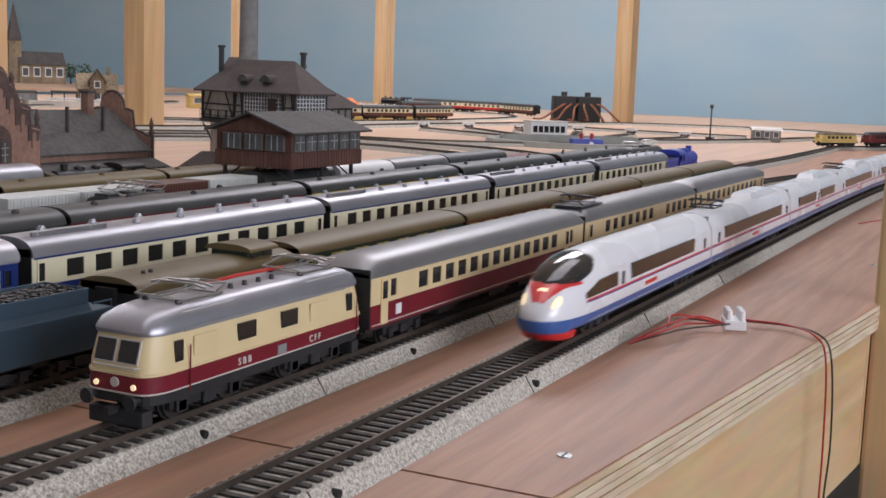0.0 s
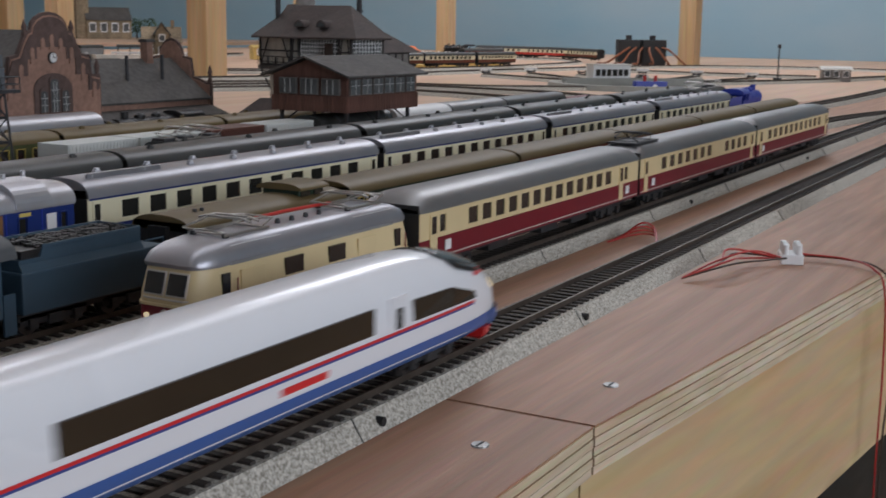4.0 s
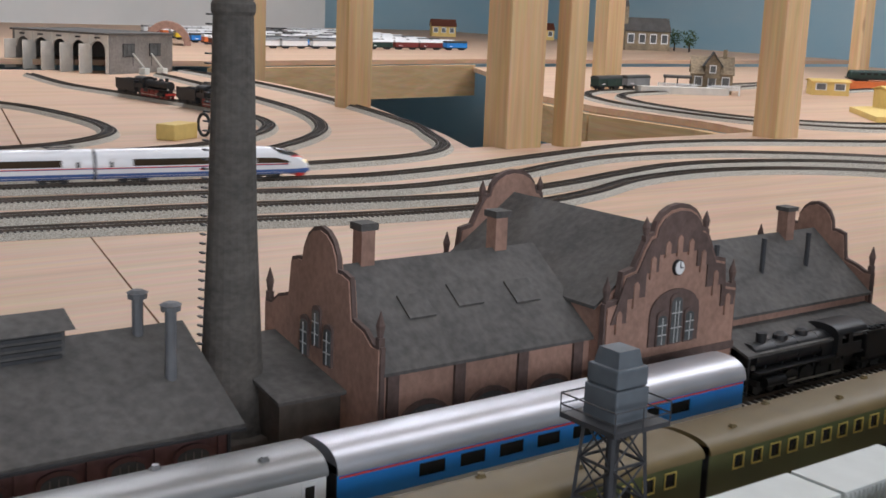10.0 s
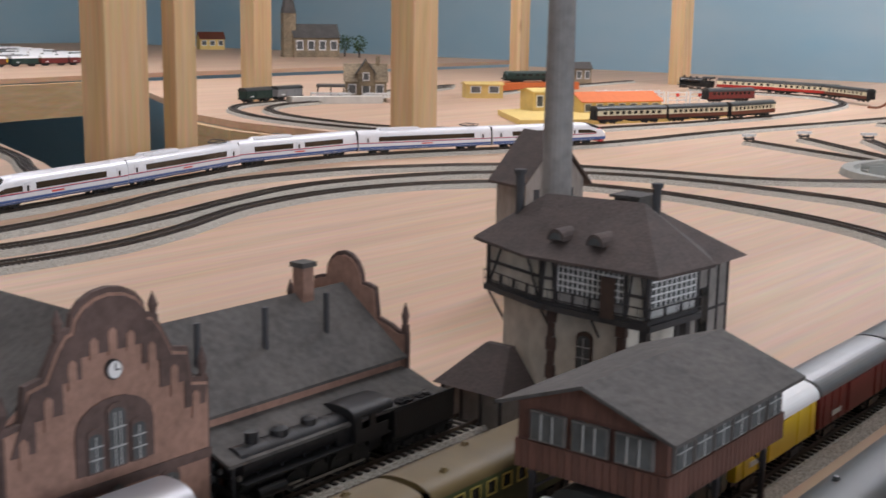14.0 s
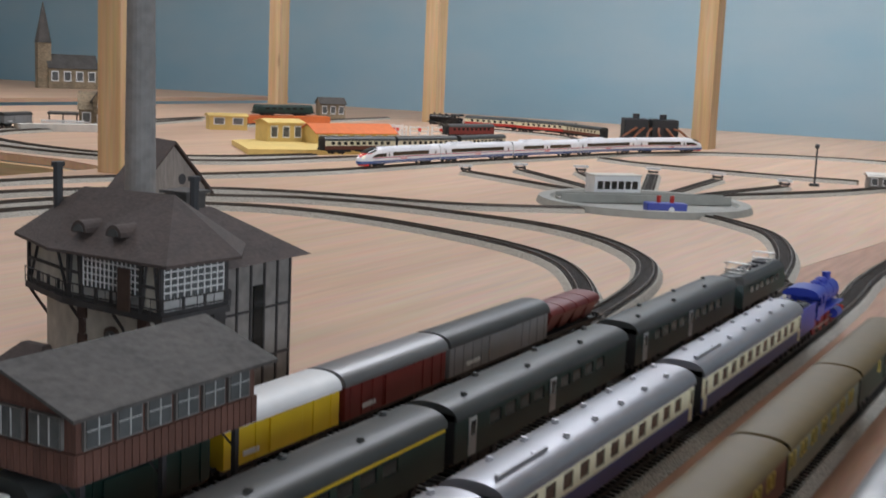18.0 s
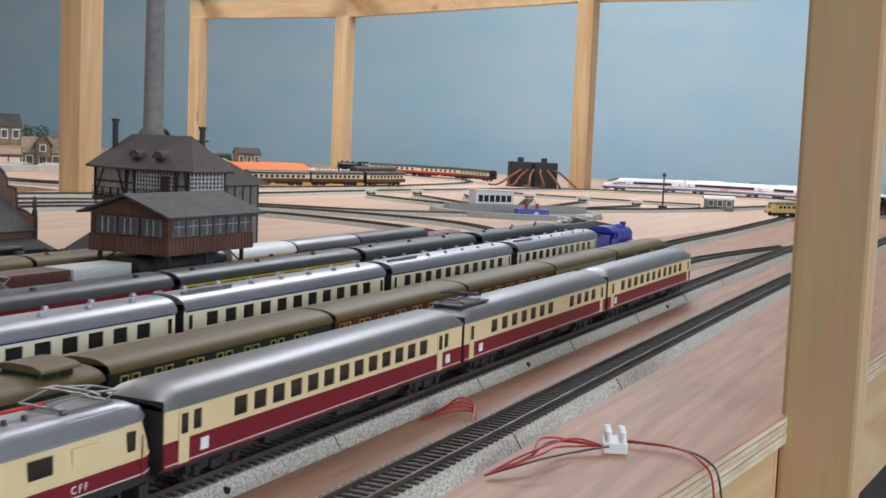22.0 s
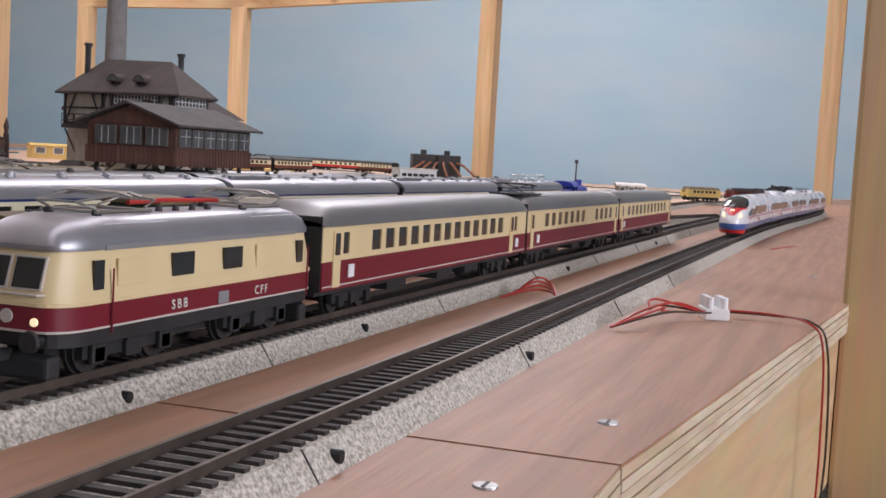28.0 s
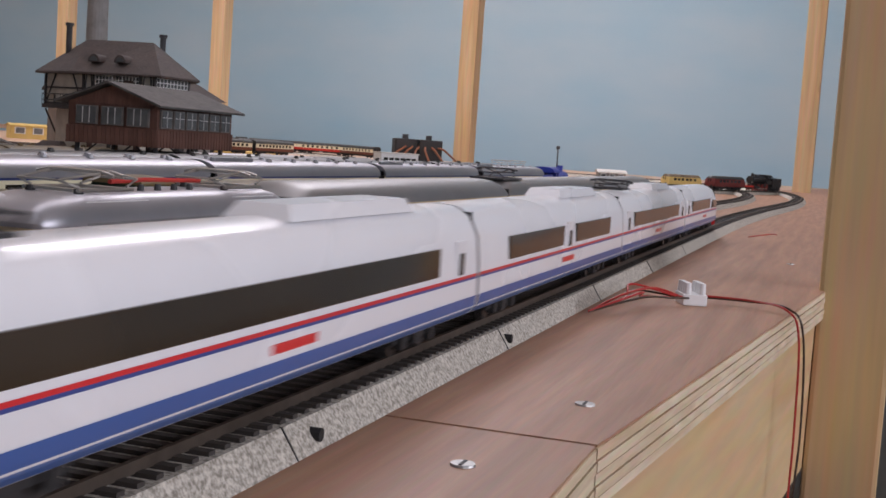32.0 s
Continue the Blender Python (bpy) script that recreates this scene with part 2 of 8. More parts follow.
def roof_mesh(L, w, z0, z1, dome=0.0, over=0.0012):
    bm = bmesh.new()
    h = L / 2
    if dome:
        xs = [(-h, 0.72), (-h + dome * 0.25, 0.88), (-h + dome * 0.6, 0.97), (-h + dome, 1.0), (h - dome, 1.0), (h - dome * 0.6, 0.97), (h - dome * 0.25, 0.88), (h, 0.72)]
        rings = []
        for x, s in xs:
            r = roof_ring(x, w + over, z0, z1, 1.0)
            rings.append([(p[0], p[1] * (0.9 + 0.1 * s), z0 + (p[2] - z0) * (s - 0.72) / 0.28 * 0.75 + (p[2] - z0) * 0.25) for p in r])
        return loft(bm, rings)
    return loft(bm, [roof_ring(-h, w + over, z0, z1), roof_ring(h, w + over, z0, z1)])


def bogie(parent, x, wb, M, r=0.0055, frame=True, gauge=0.0083, axles=2):
    bm = bmesh.new()
    if frame:
        for s in (-1, 1):
            box(bm, x - wb / 2 - 0.006, x + wb / 2 + 0.006, s * 0.0108 - 0.0012, s * 0.0108 + 0.0012, 0.0045, 0.0085)
            for i in range(axles):
                ax = x - wb / 2 + wb * i / (axles - 1)
                box(bm, ax - 0.0022, ax + 0.0022, s * 0.012 - 0.0016, s * 0.012 + 0.0016, 0.003, 0.0075)
            box(bm, x - 0.004, x + 0.004, s * 0.0118 - 0.0016, s * 0.0118 + 0.0016, 0.0035, 0.0078)
        box(bm, x - 0.003, x + 0.003, -0.011, 0.011, 0.005, 0.0105)
    b = part("bogie", bm, M["under"], parent)
    for i in range(axles):
        ax = x - wb / 2 + wb * i / (axles - 1)
        bm = bmesh.new()
        for s in (-1, 1):
            cyl(bm, (ax, s * gauge - 0.0012, r), (ax, s * gauge + 0.0012, r), r, seg=14)
            cyl(bm, (ax, s * gauge - 0.0018 * s, r), (ax, s * gauge - 0.0006 * s, r), r + 0.0009, seg=14)
        cyl(bm, (ax, -gauge, r), (ax, gauge, r), 0.0012, seg=6)
        part("wheelset", bm, M["wheel"], b)
    return b


def side_skin(bm, L, y, t, z0, z1, holes, zs):
    """A side wall from z0 to z1 with openings holes = (x0, x1) between zs[0] and zs[1]."""
    s = 1 if y > 0 else -1
    ya, yb = sorted((y, y - s * t))
    h = L / 2
    if z0 < zs[0]:
        box(bm, -h, h, ya, yb, z0, zs[0])
    if zs[1] < z1:
        box(bm, -h, h, ya, yb, zs[1], z1)
    x = -h
    for a, b in sorted(holes):
        if a > x:
            box(bm, x, a, ya, yb, zs[0], zs[1])
        x = max(x, b)
    if x < h:
        box(bm, x, h, ya, yb, zs[0], zs[1])


def coach(name, m, L, M, main, roof, label, lower=None, zsplit=0.0, stripe=None, wins=(), zs=(0.021, 0.029), frames=None, dome=0.0,
          vents=0, vent_m=None, group="", z0=0.0115, z1=0.0335, z2=0.0445, W=0.0335, doors=(), door_m=None, wb=0.029, lamp_band=None, axles=2, two_axle=False, cat="coach", curtain=None, blinds=None, end_m=None):
    """A passenger coach with open window holes, panes, roof, bogies, buffers and vents."""
    g = empty(name, m, label, cat, group)
    h, w, t = L / 2, W / 2, 0.0011
    bm = bmesh.new()
    holes = [(x - a / 2, x + a / 2) for x, a in wins]
    split = zsplit if lower else z0
    for y in (-w, w):
        side_skin(bm, L, y, t, split, z1, holes, zs)
    for s in (-1, 1):
        xa, xb = sorted((s * h, s * (h - t)))
        box(bm, xa, xb, -w + t, w - t, split, z1)
    part("body", bm, main, g)
    for s in (-1, 1):
        xa, xb = sorted((s * h, s * (h + 0.0005)))
        part("end_wall", B(xa, xb, -w + 0.0004, w - 0.0004, z0, z1 + 0.004), end_m or M["under"], g)
    if lower:
        bm = bmesh.new()
        box(bm, -h, h, -w - 0.00015, w + 0.00015, z0, split - 0.0002)
        part("lower_panel", bm, lower, g)
    if stripe:
        for zz, hh, sm in stripe:
            bm = bmesh.new()
            for s in (-1, 1):
                box(bm, -h + 0.001, h - 0.001, s * (w + 0.0002) - 0.00012, s * (w + 0.0002) + 0.00012, zz, zz + hh)
            part("stripe", bm, sm, g)
    part("interior", B(-h + 0.003, h - 0.003, -w + 0.004, w - 0.004, z0 + 0.001, z1 - 0.0008), curtain or M["inside"], g)
    shared = {}
    for i, (x, a) in enumerate(wins):
        for s in (-1, 1):
            k = round(a, 4)
            if k not in shared:
                shared[k] = part("window_pane", B(-a / 2, a / 2, -0.0002, 0.0002, 0, zs[1] - zs[0]), M["glass"], g, m=pose(x, s * (w - 0.0008), zs[0]))
            else:
                share("window_pane", shared[k], g, pose(x, s * (w - 0.0008), zs[0]))
            if frames:
                kk = ("f", k)
                if kk not in shared:
                    bm = bmesh.new()
                    e = 0.0006
                    box(bm, -a / 2 - e, a / 2 + e, -0.0003, 0.0003, -e, 0)
                    box(bm, -a / 2 - e, a / 2 + e, -0.0003, 0.0003, zs[1] - zs[0], zs[1] - zs[0] + e)
                    box(bm, -a / 2 - e, -a / 2, -0.0003, 0.0003, 0, zs[1] - zs[0])
                    box(bm, a / 2, a / 2 + e, -0.0003, 0.0003, 0, zs[1] - zs[0])
                    shared[kk] = part("window_frame", bm, frames, g, m=pose(x, s * (w + 0.0003), zs[0]))
                else:
                    share("window_frame", shared[kk], g, pose(x, s * (w + 0.0003), zs[0]))
            if blinds and s < 0 and i in blinds:
                share("blind", shared[k], g, pose(x, -w + 0.0001, zs[0])).data = part("blind", B(-a / 2, a / 2, -0.0002, 0.0002, 0, zs[1] - zs[0]), M["white"], g, m=pose(x, -w + 0.0003, zs[0])).data
    for x, a in doors:
        for s in (-1, 1):
            d = part("door", B(x - a / 2, x + a / 2, s * (w + 0.0003) - 0.0003, s * (w + 0.0003) + 0.0003, z0 + 0.001, z1 - 0.0015), door_m or main, g)
            part("door_window", B(x - a * 0.3, x + a * 0.3, s * (w + 0.0007) - 0.0002, s * (w + 0.0007) + 0.0002, zs[0], zs[1]), M["glass"], d)
    part("roof", roof_mesh(L + 0.001, w, z1, z2, dome), roof, g, smooth=True)
    if vents:
        v0 = None
        for i in range(vents):
            x = -h + L * (i + 0.6) / (vents + 0.2)
            y = 0.0075 * (1 if i % 2 else -1)
            mm = pose(x, y, z2 - 0.0026)
            if v0 is None:
                bm = B(-0.0022, 0.0022, -0.0014, 0.0014, 0, 0.0032, bevel=0.0004)
                cyl(bm, (0, 0, 0.002), (0, 0, 0.0042), 0.0017, 0.0017, 8)
                v0 = part("roof_vent", bm, vent_m or roof, g, m=mm)
            else:
                share("roof_vent", v0, g, mm)
    part("underframe", B(-h + 0.001, h - 0.001, -0.0135, 0.0135, 0.0092, z0 + 0.0003), M["under"], g)
    for i, x in enumerate((-0.18, 0.05, 0.2) if not two_axle else (0.0,)):
        part("equipment_box", B(x * L - 0.012, x * L + 0.012, -0.0115, 0.0115, 0.005, 0.0095, bevel=0.0006), M["under"], g)
    if two_axle:
        for s in (-1, 1):
            bogie(g, s * L * 0.3, 0.012, M, axles=2)
    else:
        for s in (-1, 1):
            bogie(g, s * (h - 0.042), wb, M, axles=axles)
    ends(g, h, M)
    return g


def ends(g, h, M, z=0.0118, gang=True):
    b0 = None
    for s in (-1, 1):
        for y in (-0.0101, 0.0101):
            mm = pose(s * h, y, z, 0, 0, 0 if s > 0 else 180)
            if b0 is None:
                bm = C((0, 0, 0), (0.0045, 0, 0), 0.0013, seg=8)
                cyl(bm, (0.0045, 0, 0), (0.0056, 0, 0), 0.0031, 0.0028, seg=12)
                b0 = part("buffer", bm, M["under"], g, m=mm)
            else:
                share("buffer", b0, g, mm)
        if not gang:
            part("coupling", B(min(s * h, s * (h + 0.006)), max(s * h, s * (h + 0.006)), -0.0012, 0.0012, 0.006, 0.009), M["under"], g)
            continue
        part("gangway" if s < 0 else "coupling", B(min(s * h, s * (h + 0.003)), max(s * h, s * (h + 0.003)), -0.0055, 0.0055, 0.011, 0.032), M["rubber"], g)


def pantograph(parent, x, z, M, up=0.010, m=None):
    mm = m or M["panto"]
    g = None
    for s in (-1, 1):
        bm = tube(bmesh.new(), [(x - 0.014, s * 0.009, z), (x + 0.014, s * 0.009, z)], 0.0006, 5)
        q = part("pantograph" if g is None else "base_rail", bm, mm, g or parent)
        g = g or q
        for e in (-1, 1):
            part("arm", tube(bmesh.new(), [(x + e * 0.012, s * 0.008, z + 0.0008), (x + e * 0.020, s * 0.0065, z + up * 0.55), (x, s * 0.009, z + up)], 0.00045, 5), mm, g)
    for e in (-1, 1):
        part("axle", tube(bmesh.new(), [(x + e * 0.012, -0.009, z), (x + e * 0.012, 0.009, z)], 0.0006, 5), mm, g)
        part("cross_tube", tube(bmesh.new(), [(x + e * 0.020, -0.0065, z + up * 0.55), (x + e * 0.020, 0.0065, z + up * 0.55)], 0.0004, 5), mm, g)
        part("collector", tube(bmesh.new(), [(x + e * 0.0025, -0.013, z + up - 0.001), (x + e * 0.0025, -0.009, z + up), (x + e * 0.0025, 0.009, z + up), (x + e * 0.0025, 0.013, z + up - 0.001)], 0.0006, 5), mm, g)
    return g


def express_loco(m, M):
    """Red and cream four-axle electric locomotive with a silver roof."""
    g = empty("electric_locomotive", m, "red and cream electric locomotive with silver roof and raised pantographs", "locomotive", "trains in the yard")
    L, w = 0.157, 0.0168
    h = L / 2
    z0, zr, z1, z2 = 0.0115, 0.0208, 0.0355, 0.0437

    def plan(z, inset=0.0):
        pts = []
        for e in (1, -1):
            hh = h - inset
            ww = w - inset * 0.4
            arc = [(hh - 0.012 + 0.012 * math.sin(a), ww - (1 - math.cos(a)) * ww * 0.42) for a in [i * math.pi / 2 / 5 for i in range(6)]]
            arc2 = arc + [(x, -y) for x, y in arc[::-1]]
            pts += [(e * x, e * y, z) for x, y in arc2]
        return pts
    zf = 0.0142
    part("frame_skirt", loft(bmesh.new(), [plan(z0 - 0.002, 0.0012), plan(zf - 0.0006, 0.0008)]), M["under"], g)
    part("lower_body", loft(bmesh.new(), [plan(zf), plan(zr)]), M["red"], g, smooth=True)
    part("upper_body", loft(bmesh.new(), [plan(zr + 0.0002, 0.0002), plan(zr + 0.004, 0.0005), plan(z1, 0.0035)]), M["cream"], g, smooth=True)
    part("waist_trim", loft(bmesh.new(), [plan(zf - 0.0006, -0.0004), plan(zf, -0.0004)]), M["trim"], g)
    part("cream_ledge", loft(bmesh.new(), [plan(zr - 0.0003, -0.0005), plan(zr + 0.0007, -0.0005)]), M["cream"], g)
    part("roof", loft(bmesh.new(), [plan(z1 - 0.0004, 0.0022), plan(z1 + 0.001, 0.002), plan(z1 + 0.0045, 0.0045), plan(z2 - 0.0012, 0.010), plan(z2, 0.0155)]), M["silver"], g, smooth=True)
    part("running_gear", B(-h + 0.008, h - 0.008, -0.0060, 0.0060, 0.0045, z0 - 0.0006), M["under"], g)
    for e in (-1, 1):
        for y in (-0.0054, 0.0054):
            f = part("window_frame", B(-0.0006, 0.0002, -0.0049, 0.0049, -0.0006, 0.0088, bevel=0.0003), M["trim"], g, m=pose(e * (h - 0.0002), y, 0.0252, 0, -17, 0 if e > 0 else 180))
            part("cab_window", B(-0.0003, 0.0006, -0.0043, 0.0043, 0.0, 0.0082, bevel=0.0003), M["glass"], f)
        part("front_rail", tube(bmesh.new(), [(e * (h - 0.004), -0.0135, 0.0236), (e * (h + 0.0006), -0.0095, 0.0236), (e * (h + 0.0006), 0.0095, 0.0236), (e * (h - 0.004), 0.0135, 0.0236)], 0.0004, 6), M["trim"], g)
        for y in (-0.0095, 0.0095):
            part("headlight", C((e * (h - 0.006), y * 0.92, 0.0165), (e * (h + 0.0007), y * 0.92, 0.0165), 0.0011, seg=10), M["lamp"], g, "glowing warm headlight")
        for y in (-0.002, 0.002):
            part("top_lamp", C((e * (h - 0.012), y, 0.0395), (e * (h - 0.0075), y, 0.0388), 0.0017, seg=10), M["silver"], g)
        part("snow_plough", B(min(e * h, e * (h - 0.006)), max(e * h, e * (h - 0.006)), -0.013, 0.013, 0.001, 0.0075, bevel=0.0012), M["under"], g)
        bm = C((e * (h - 0.0012), 0.0, 0.0176), (e * (h + 0.0006), 0, 0.0176), 0.0019, seg=12)
        part("badge", bm, M["trim"], g)
    for s in (-1, 1):
        y = s * (w - 0.0002)
        for x, a in ((-0.019, 0.012), (0.012, 0.012)):
            part("side_window", B(x - a / 2, x + a / 2, y - 0.0005, y + 0.0005, 0.0255, 0.0325), M["glass"], g)
        for x in (-0.046, 0.036):
            part("panel_hatch", B(x - 0.0075, x + 0.0075, y - 0.00035, y + 0.00035, 0.0245, 0.0325, bevel=0.0003), M["cream"], g)
        for x in (-0.0625, 0.062):
            part("cab_door_window", B(x - 0.0022, x + 0.0022, y - 0.0005, y + 0.0005, 0.0245, 0.0325), M["glass"], g)
            part("handrail", tube(bmesh.new(), [(x + 0.006, y + s * 0.0008, 0.012), (x + 0.006, y + s * 0.0008, 0.030)], 0.0003, 5), M["red"], g)
        part("vent_grille", B(0.003, 0.0095, y - 0.0006, y + 0.0006, 0.0145, 0.0185), M["grey"], g)
        part("gutter", B(-h + 0.02, h - 0.02, s * (w - 0.0012) - 0.0006, s * (w - 0.0012) + 0.0006, z1 - 0.0006, z1 + 0.0008), M["grey"], g)
    text("lettering", "S B B", 0.0042, M["letter"], g, pose(-0.021, -w - 0.0004, 0.0168, 90))
    text("lettering", "C F F", 0.0042, M["letter"], g, pose(0.032, -w - 0.0004, 0.0168, 90))
    for x in (-0.040, 0.045):
        part("roof_board", B(x - 0.016, x + 0.016, -0.0135, -0.0105, z2 - 0.003, z2 - 0.0018), M["white"], g)
        part("roof_board", B(x - 0.016, x + 0.016, 0.0105, 0.0135, z2 - 0.003, z2 - 0.0018), M["white"], g)
        pantograph(g, x, z2 + 0.001, M, 0.0052)
        for y in (-0.008, 0.008):
            part("insulator", C((x - 0.012, y, z2 - 0.001), (x - 0.012, y, z2 + 0.0015), 0.0014, seg=8), M["dark"], g)
    part("roof_conductor", tube(bmesh.new(), [(-0.02, 0.003, z2 + 0.0025), (0.0, 0.003, z2 + 0.003), (0.035, 0.003, z2 + 0.0025)], 0.0008, 6), M["redpaint"], g)
    for x in (-0.012, -0.002, 0.008, 0.018):
        part("roof_fitting", C((x, -0.003, z2 - 0.0005), (x, -0.003, z2 + 0.002), 0.0013, 0.0009, 8), M["dark"], g)
    for s in (-1, 1):
        bogie(g, s * 0.039, 0.034, M, r=0.0072)
        for y in (-1, 1):
            for i in range(3):
                part("axle_box", B(s * 0.039 - 0.017 + i * 0.017 - 0.0035, s * 0.039 - 0.017 + i * 0.017 + 0.0035, y * 0.0128 - 0.0008, y * 0.0128 + 0.0008, 0.0032, 0.0088, bevel=0.0005), M["under"], g)
    ends(g, h - 0.001, M, gang=False)
    return g


def high_speed_car(end, M, pan=False, roofbox=False):
    """One car of the white train; end = 1 or -1 gives a nose at that end, 0 a middle car."""
    L = 0.2975
    g = empty("high_speed_train_car", None, "white high-speed train %s with blue skirt" % ("end car with pointed red nose" if end else "middle car"), "train", "white high-speed train")
    h, w = L / 2 - 0.0015, 0.0168
    z0, z1 = 0.0068, 0.0335

    def sect(x, s=1.0, top=0.0445, lift=0.0, zlo=z0):
        """Half-rounded body section."""
        P = [(-0.80, zlo), (-0.97, zlo + 0.003), (-1.0, 0.013), (-0.985, 0.0235), (-0.93, z1), (-0.72, 0.0410), (-0.4, 0.0437), (0, 0.0445)]
        P = P + [(-a, b) for a, b in P[-2::-1]]
        k = (top - zlo) / (0.0445 - zlo)
        return [(x, a * w * s, zlo + (b - zlo) * k + lift) for a, b in P]
    if end == 0:
        rings = [sect(-h), sect(h)]
    else:
        nose = [(0.090, 1.0, 0.0445), (0.074, 1.0, 0.0443), (0.062, 0.998, 0.0437), (0.052, 0.994, 0.0426), (0.043, 0.982, 0.0410), (0.034, 0.955, 0.0387), (0.026, 0.91, 0.0360), (0.019, 0.85, 0.0328), (0.013, 0.77, 0.0294), (0.008, 0.67, 0.0259), (0.004, 0.53, 0.0224), (0.0015, 0.36, 0.0194), (0.0, 0.14, 0.0163)]

        def shell(d):
            """Body section at the distance d behind the nose tip."""
            q = sorted(nose)
            ds = [k[0] for k in q]
            return sect(h - d, float(np.interp(d, ds, [k[1] for k in q])), float(np.interp(d, ds, [k[2] for k in q])), zlo=z0 + float(np.interp(d, (0.0, 0.004, 0.012), (0.0045, 0.0014, 0.0))))
        rings = [sect(-h)] + [shell(d) for d, _, _ in nose]

    def band(za, zb_, grow, cut=0):
        """Part of the skin between two heights, as its own strip."""
        bm = bmesh.new()
        out = []
        for r in (rings[:-cut] if end and cut else rings):
            top = max(z for _, _, z in r)
            left = []
            for z in [min(za + (zb_ - za) * q, top - 0.001 + 0.0006 * q) for q in (0, 0.16, 0.3, 0.55, 1.0)]:
                ys = None
                for (xa, ya, a), (xb, yb, b) in zip(r[:8], r[1:8]):
                    if a <= z <= b and b > a:
                        ys = ya + (yb - ya) * (z - a) / (b - a)
                left.append((r[0][0], ys if ys is not None else 0.0, z))
            out.append(left)
        for s in (-1, 1):
            rows = [[bm.verts.new((x, (y - grow) * (1 if s < 0 else -1), z)) for x, y, z in row] for row in out]
            for a, b in zip(rows, rows[1:]):
                for q in range(4):
                    bm.faces.new((a[q], b[q], b[q + 1], a[q + 1]))
        bmesh.ops.recalc_face_normals(bm, faces=bm.faces[:])
        return bm
    part("body", loft(bmesh.new(), rings), M["tgv"], g, smooth=True)
    part("skirt", band(z0 + 0.0003, 0.0138, 0.00022, 1), M["tgvblue"], g, "blue lower skirt", smooth=True)
    part("red_line", band(0.0205, 0.0215, 0.00022, 7), M["tgvred"], g)
    part("blue_line", band(0.0197, 0.0205, 0.00022, 7), M["tgvline"], g)
    if end == 0:
        spans = [(-0.105, 0.108)] if pan else [(-0.105, -0.016), (0.012, 0.108)]
    else:
        spans = [(-0.100, 0.040)]
    for s in (-1, 1):
        for a, b in spans:
            part("window_band", B(a, b, s * 0.0163 - 0.0006, s * 0.0163 + 0.0006, 0.0232, 0.0322, bevel=0.0003), M["glass2"], g)
        for x in ((-0.128, 0.056) if end else ((-0.128, 0.128) if pan else (-0.002,))):
            d = part("door", B(x - 0.0055, x + 0.0055, s * 0.01603 - 0.0006, s * 0.01603 + 0.0006, 0.0152, 0.0335), M["tgv"], g)
            part("door_window", B(x - 0.0018, x + 0.0018, s * 0.0169 - 0.0004, s * 0.0169 + 0.0004, 0.0222, 0.0295, bevel=0.0003), M["glass"], d)
        part("emblem", B(-0.012, 0.012, s * 0.01695 - 0.0001, s * 0.01695 + 0.0001, 0.0155, 0.0178), M["tgvred"], g)
        if end:
            part("cab_side_window", loft(bmesh.new(), [[(0.066, s * 0.0173, 0.0228), (0.066, s * 0.0170, 0.0305), (0.066, s * 0.0150, 0.0305), (0.066, s * 0.0150, 0.0228)],
                 [(0.095, s * 0.0171, 0.0226), (0.095, s * 0.0166, 0.0298), (0.095, s * 0.0135, 0.0298), (0.095, s * 0.0135, 0.0226)],
                 [(0.114, s * 0.0164, 0.0222), (0.114, s * 0.0158, 0.0248), (0.114, s * 0.0110, 0.0248), (0.114, s * 0.0110, 0.0222)]]), M["glass2"], g)
    if end:
        def patch(d0, d1, half, grow, mid=0.0, n=16, m_=10):
            """Piece of the nose skin between two distances, half(f) wide either side of mid, lifted by grow."""
            bm = bmesh.new()
            rows = []
            for i in range(n + 1):
                f = i / n
                d = d0 + (d1 - d0) * f
                r = [Vector(p) for p in shell(d)]
                wd = half(f)
                line = []
                for j in range(m_ + 1):
                    q = 7 + 7 * (mid + wd * (2 * j / m_ - 1))
                    k = min(13, max(0, int(q)))
                    p = r[k].lerp(r[k + 1], q - k)
                    out = Vector((0.35 + 0.5 * (0.09 - d) / 0.09, p.y / 0.017 * 0.7, 0.75 if abs(p.y) < 0.013 else 0.4)).normalized()
                    line.append(bm.verts.new(p + out * grow))
                rows.append(line)
            for a, b in zip(rows, rows[1:]):
                for j in range(m_):
                    bm.faces.new((a[j], a[j + 1], b[j + 1], b[j]))
            bmesh.ops.recalc_face_normals(bm, faces=bm.faces[:])
            return bm
        part("nose_panel", patch(0.031, 0.0042, lambda f: 0.40 - 0.12 * f - 0.16 * f * f, 0.0004), M["tgvred"], g, "red nose panel", smooth=True)
        part("windscreen_frame", patch(0.058, 0.0150, lambda f: 0.355 * math.sqrt(max(0.0, 1 - abs(2 * f - 1) ** 3)) + 0.01, 0.0006), M["rubber"], g, smooth=True)
        part("windscreen", patch(0.0565, 0.0163, lambda f: 0.325 * math.sqrt(max(0.0, 1 - abs(2 * f - 1) ** 3)) + 0.01, 0.0009), M["glass"], g, "dark raked windscreen", smooth=True)
        for s in (-1, 1):
            part("headlight", patch(0.0115, 0.0045, lambda f: 0.06 * math.sqrt(max(0.0, 1 - (2 * f - 1) ** 2)) + 0.004, 0.0007, mid=s * 0.34, n=8, m_=4), M["lamp"], g, "pale glowing headlight", smooth=True)
        part("nose_lamp", patch(0.0118, 0.0100, lambda f: 0.07, 0.0008, n=3, m_=4), M["lamp"], g, "small glowing top lamp")
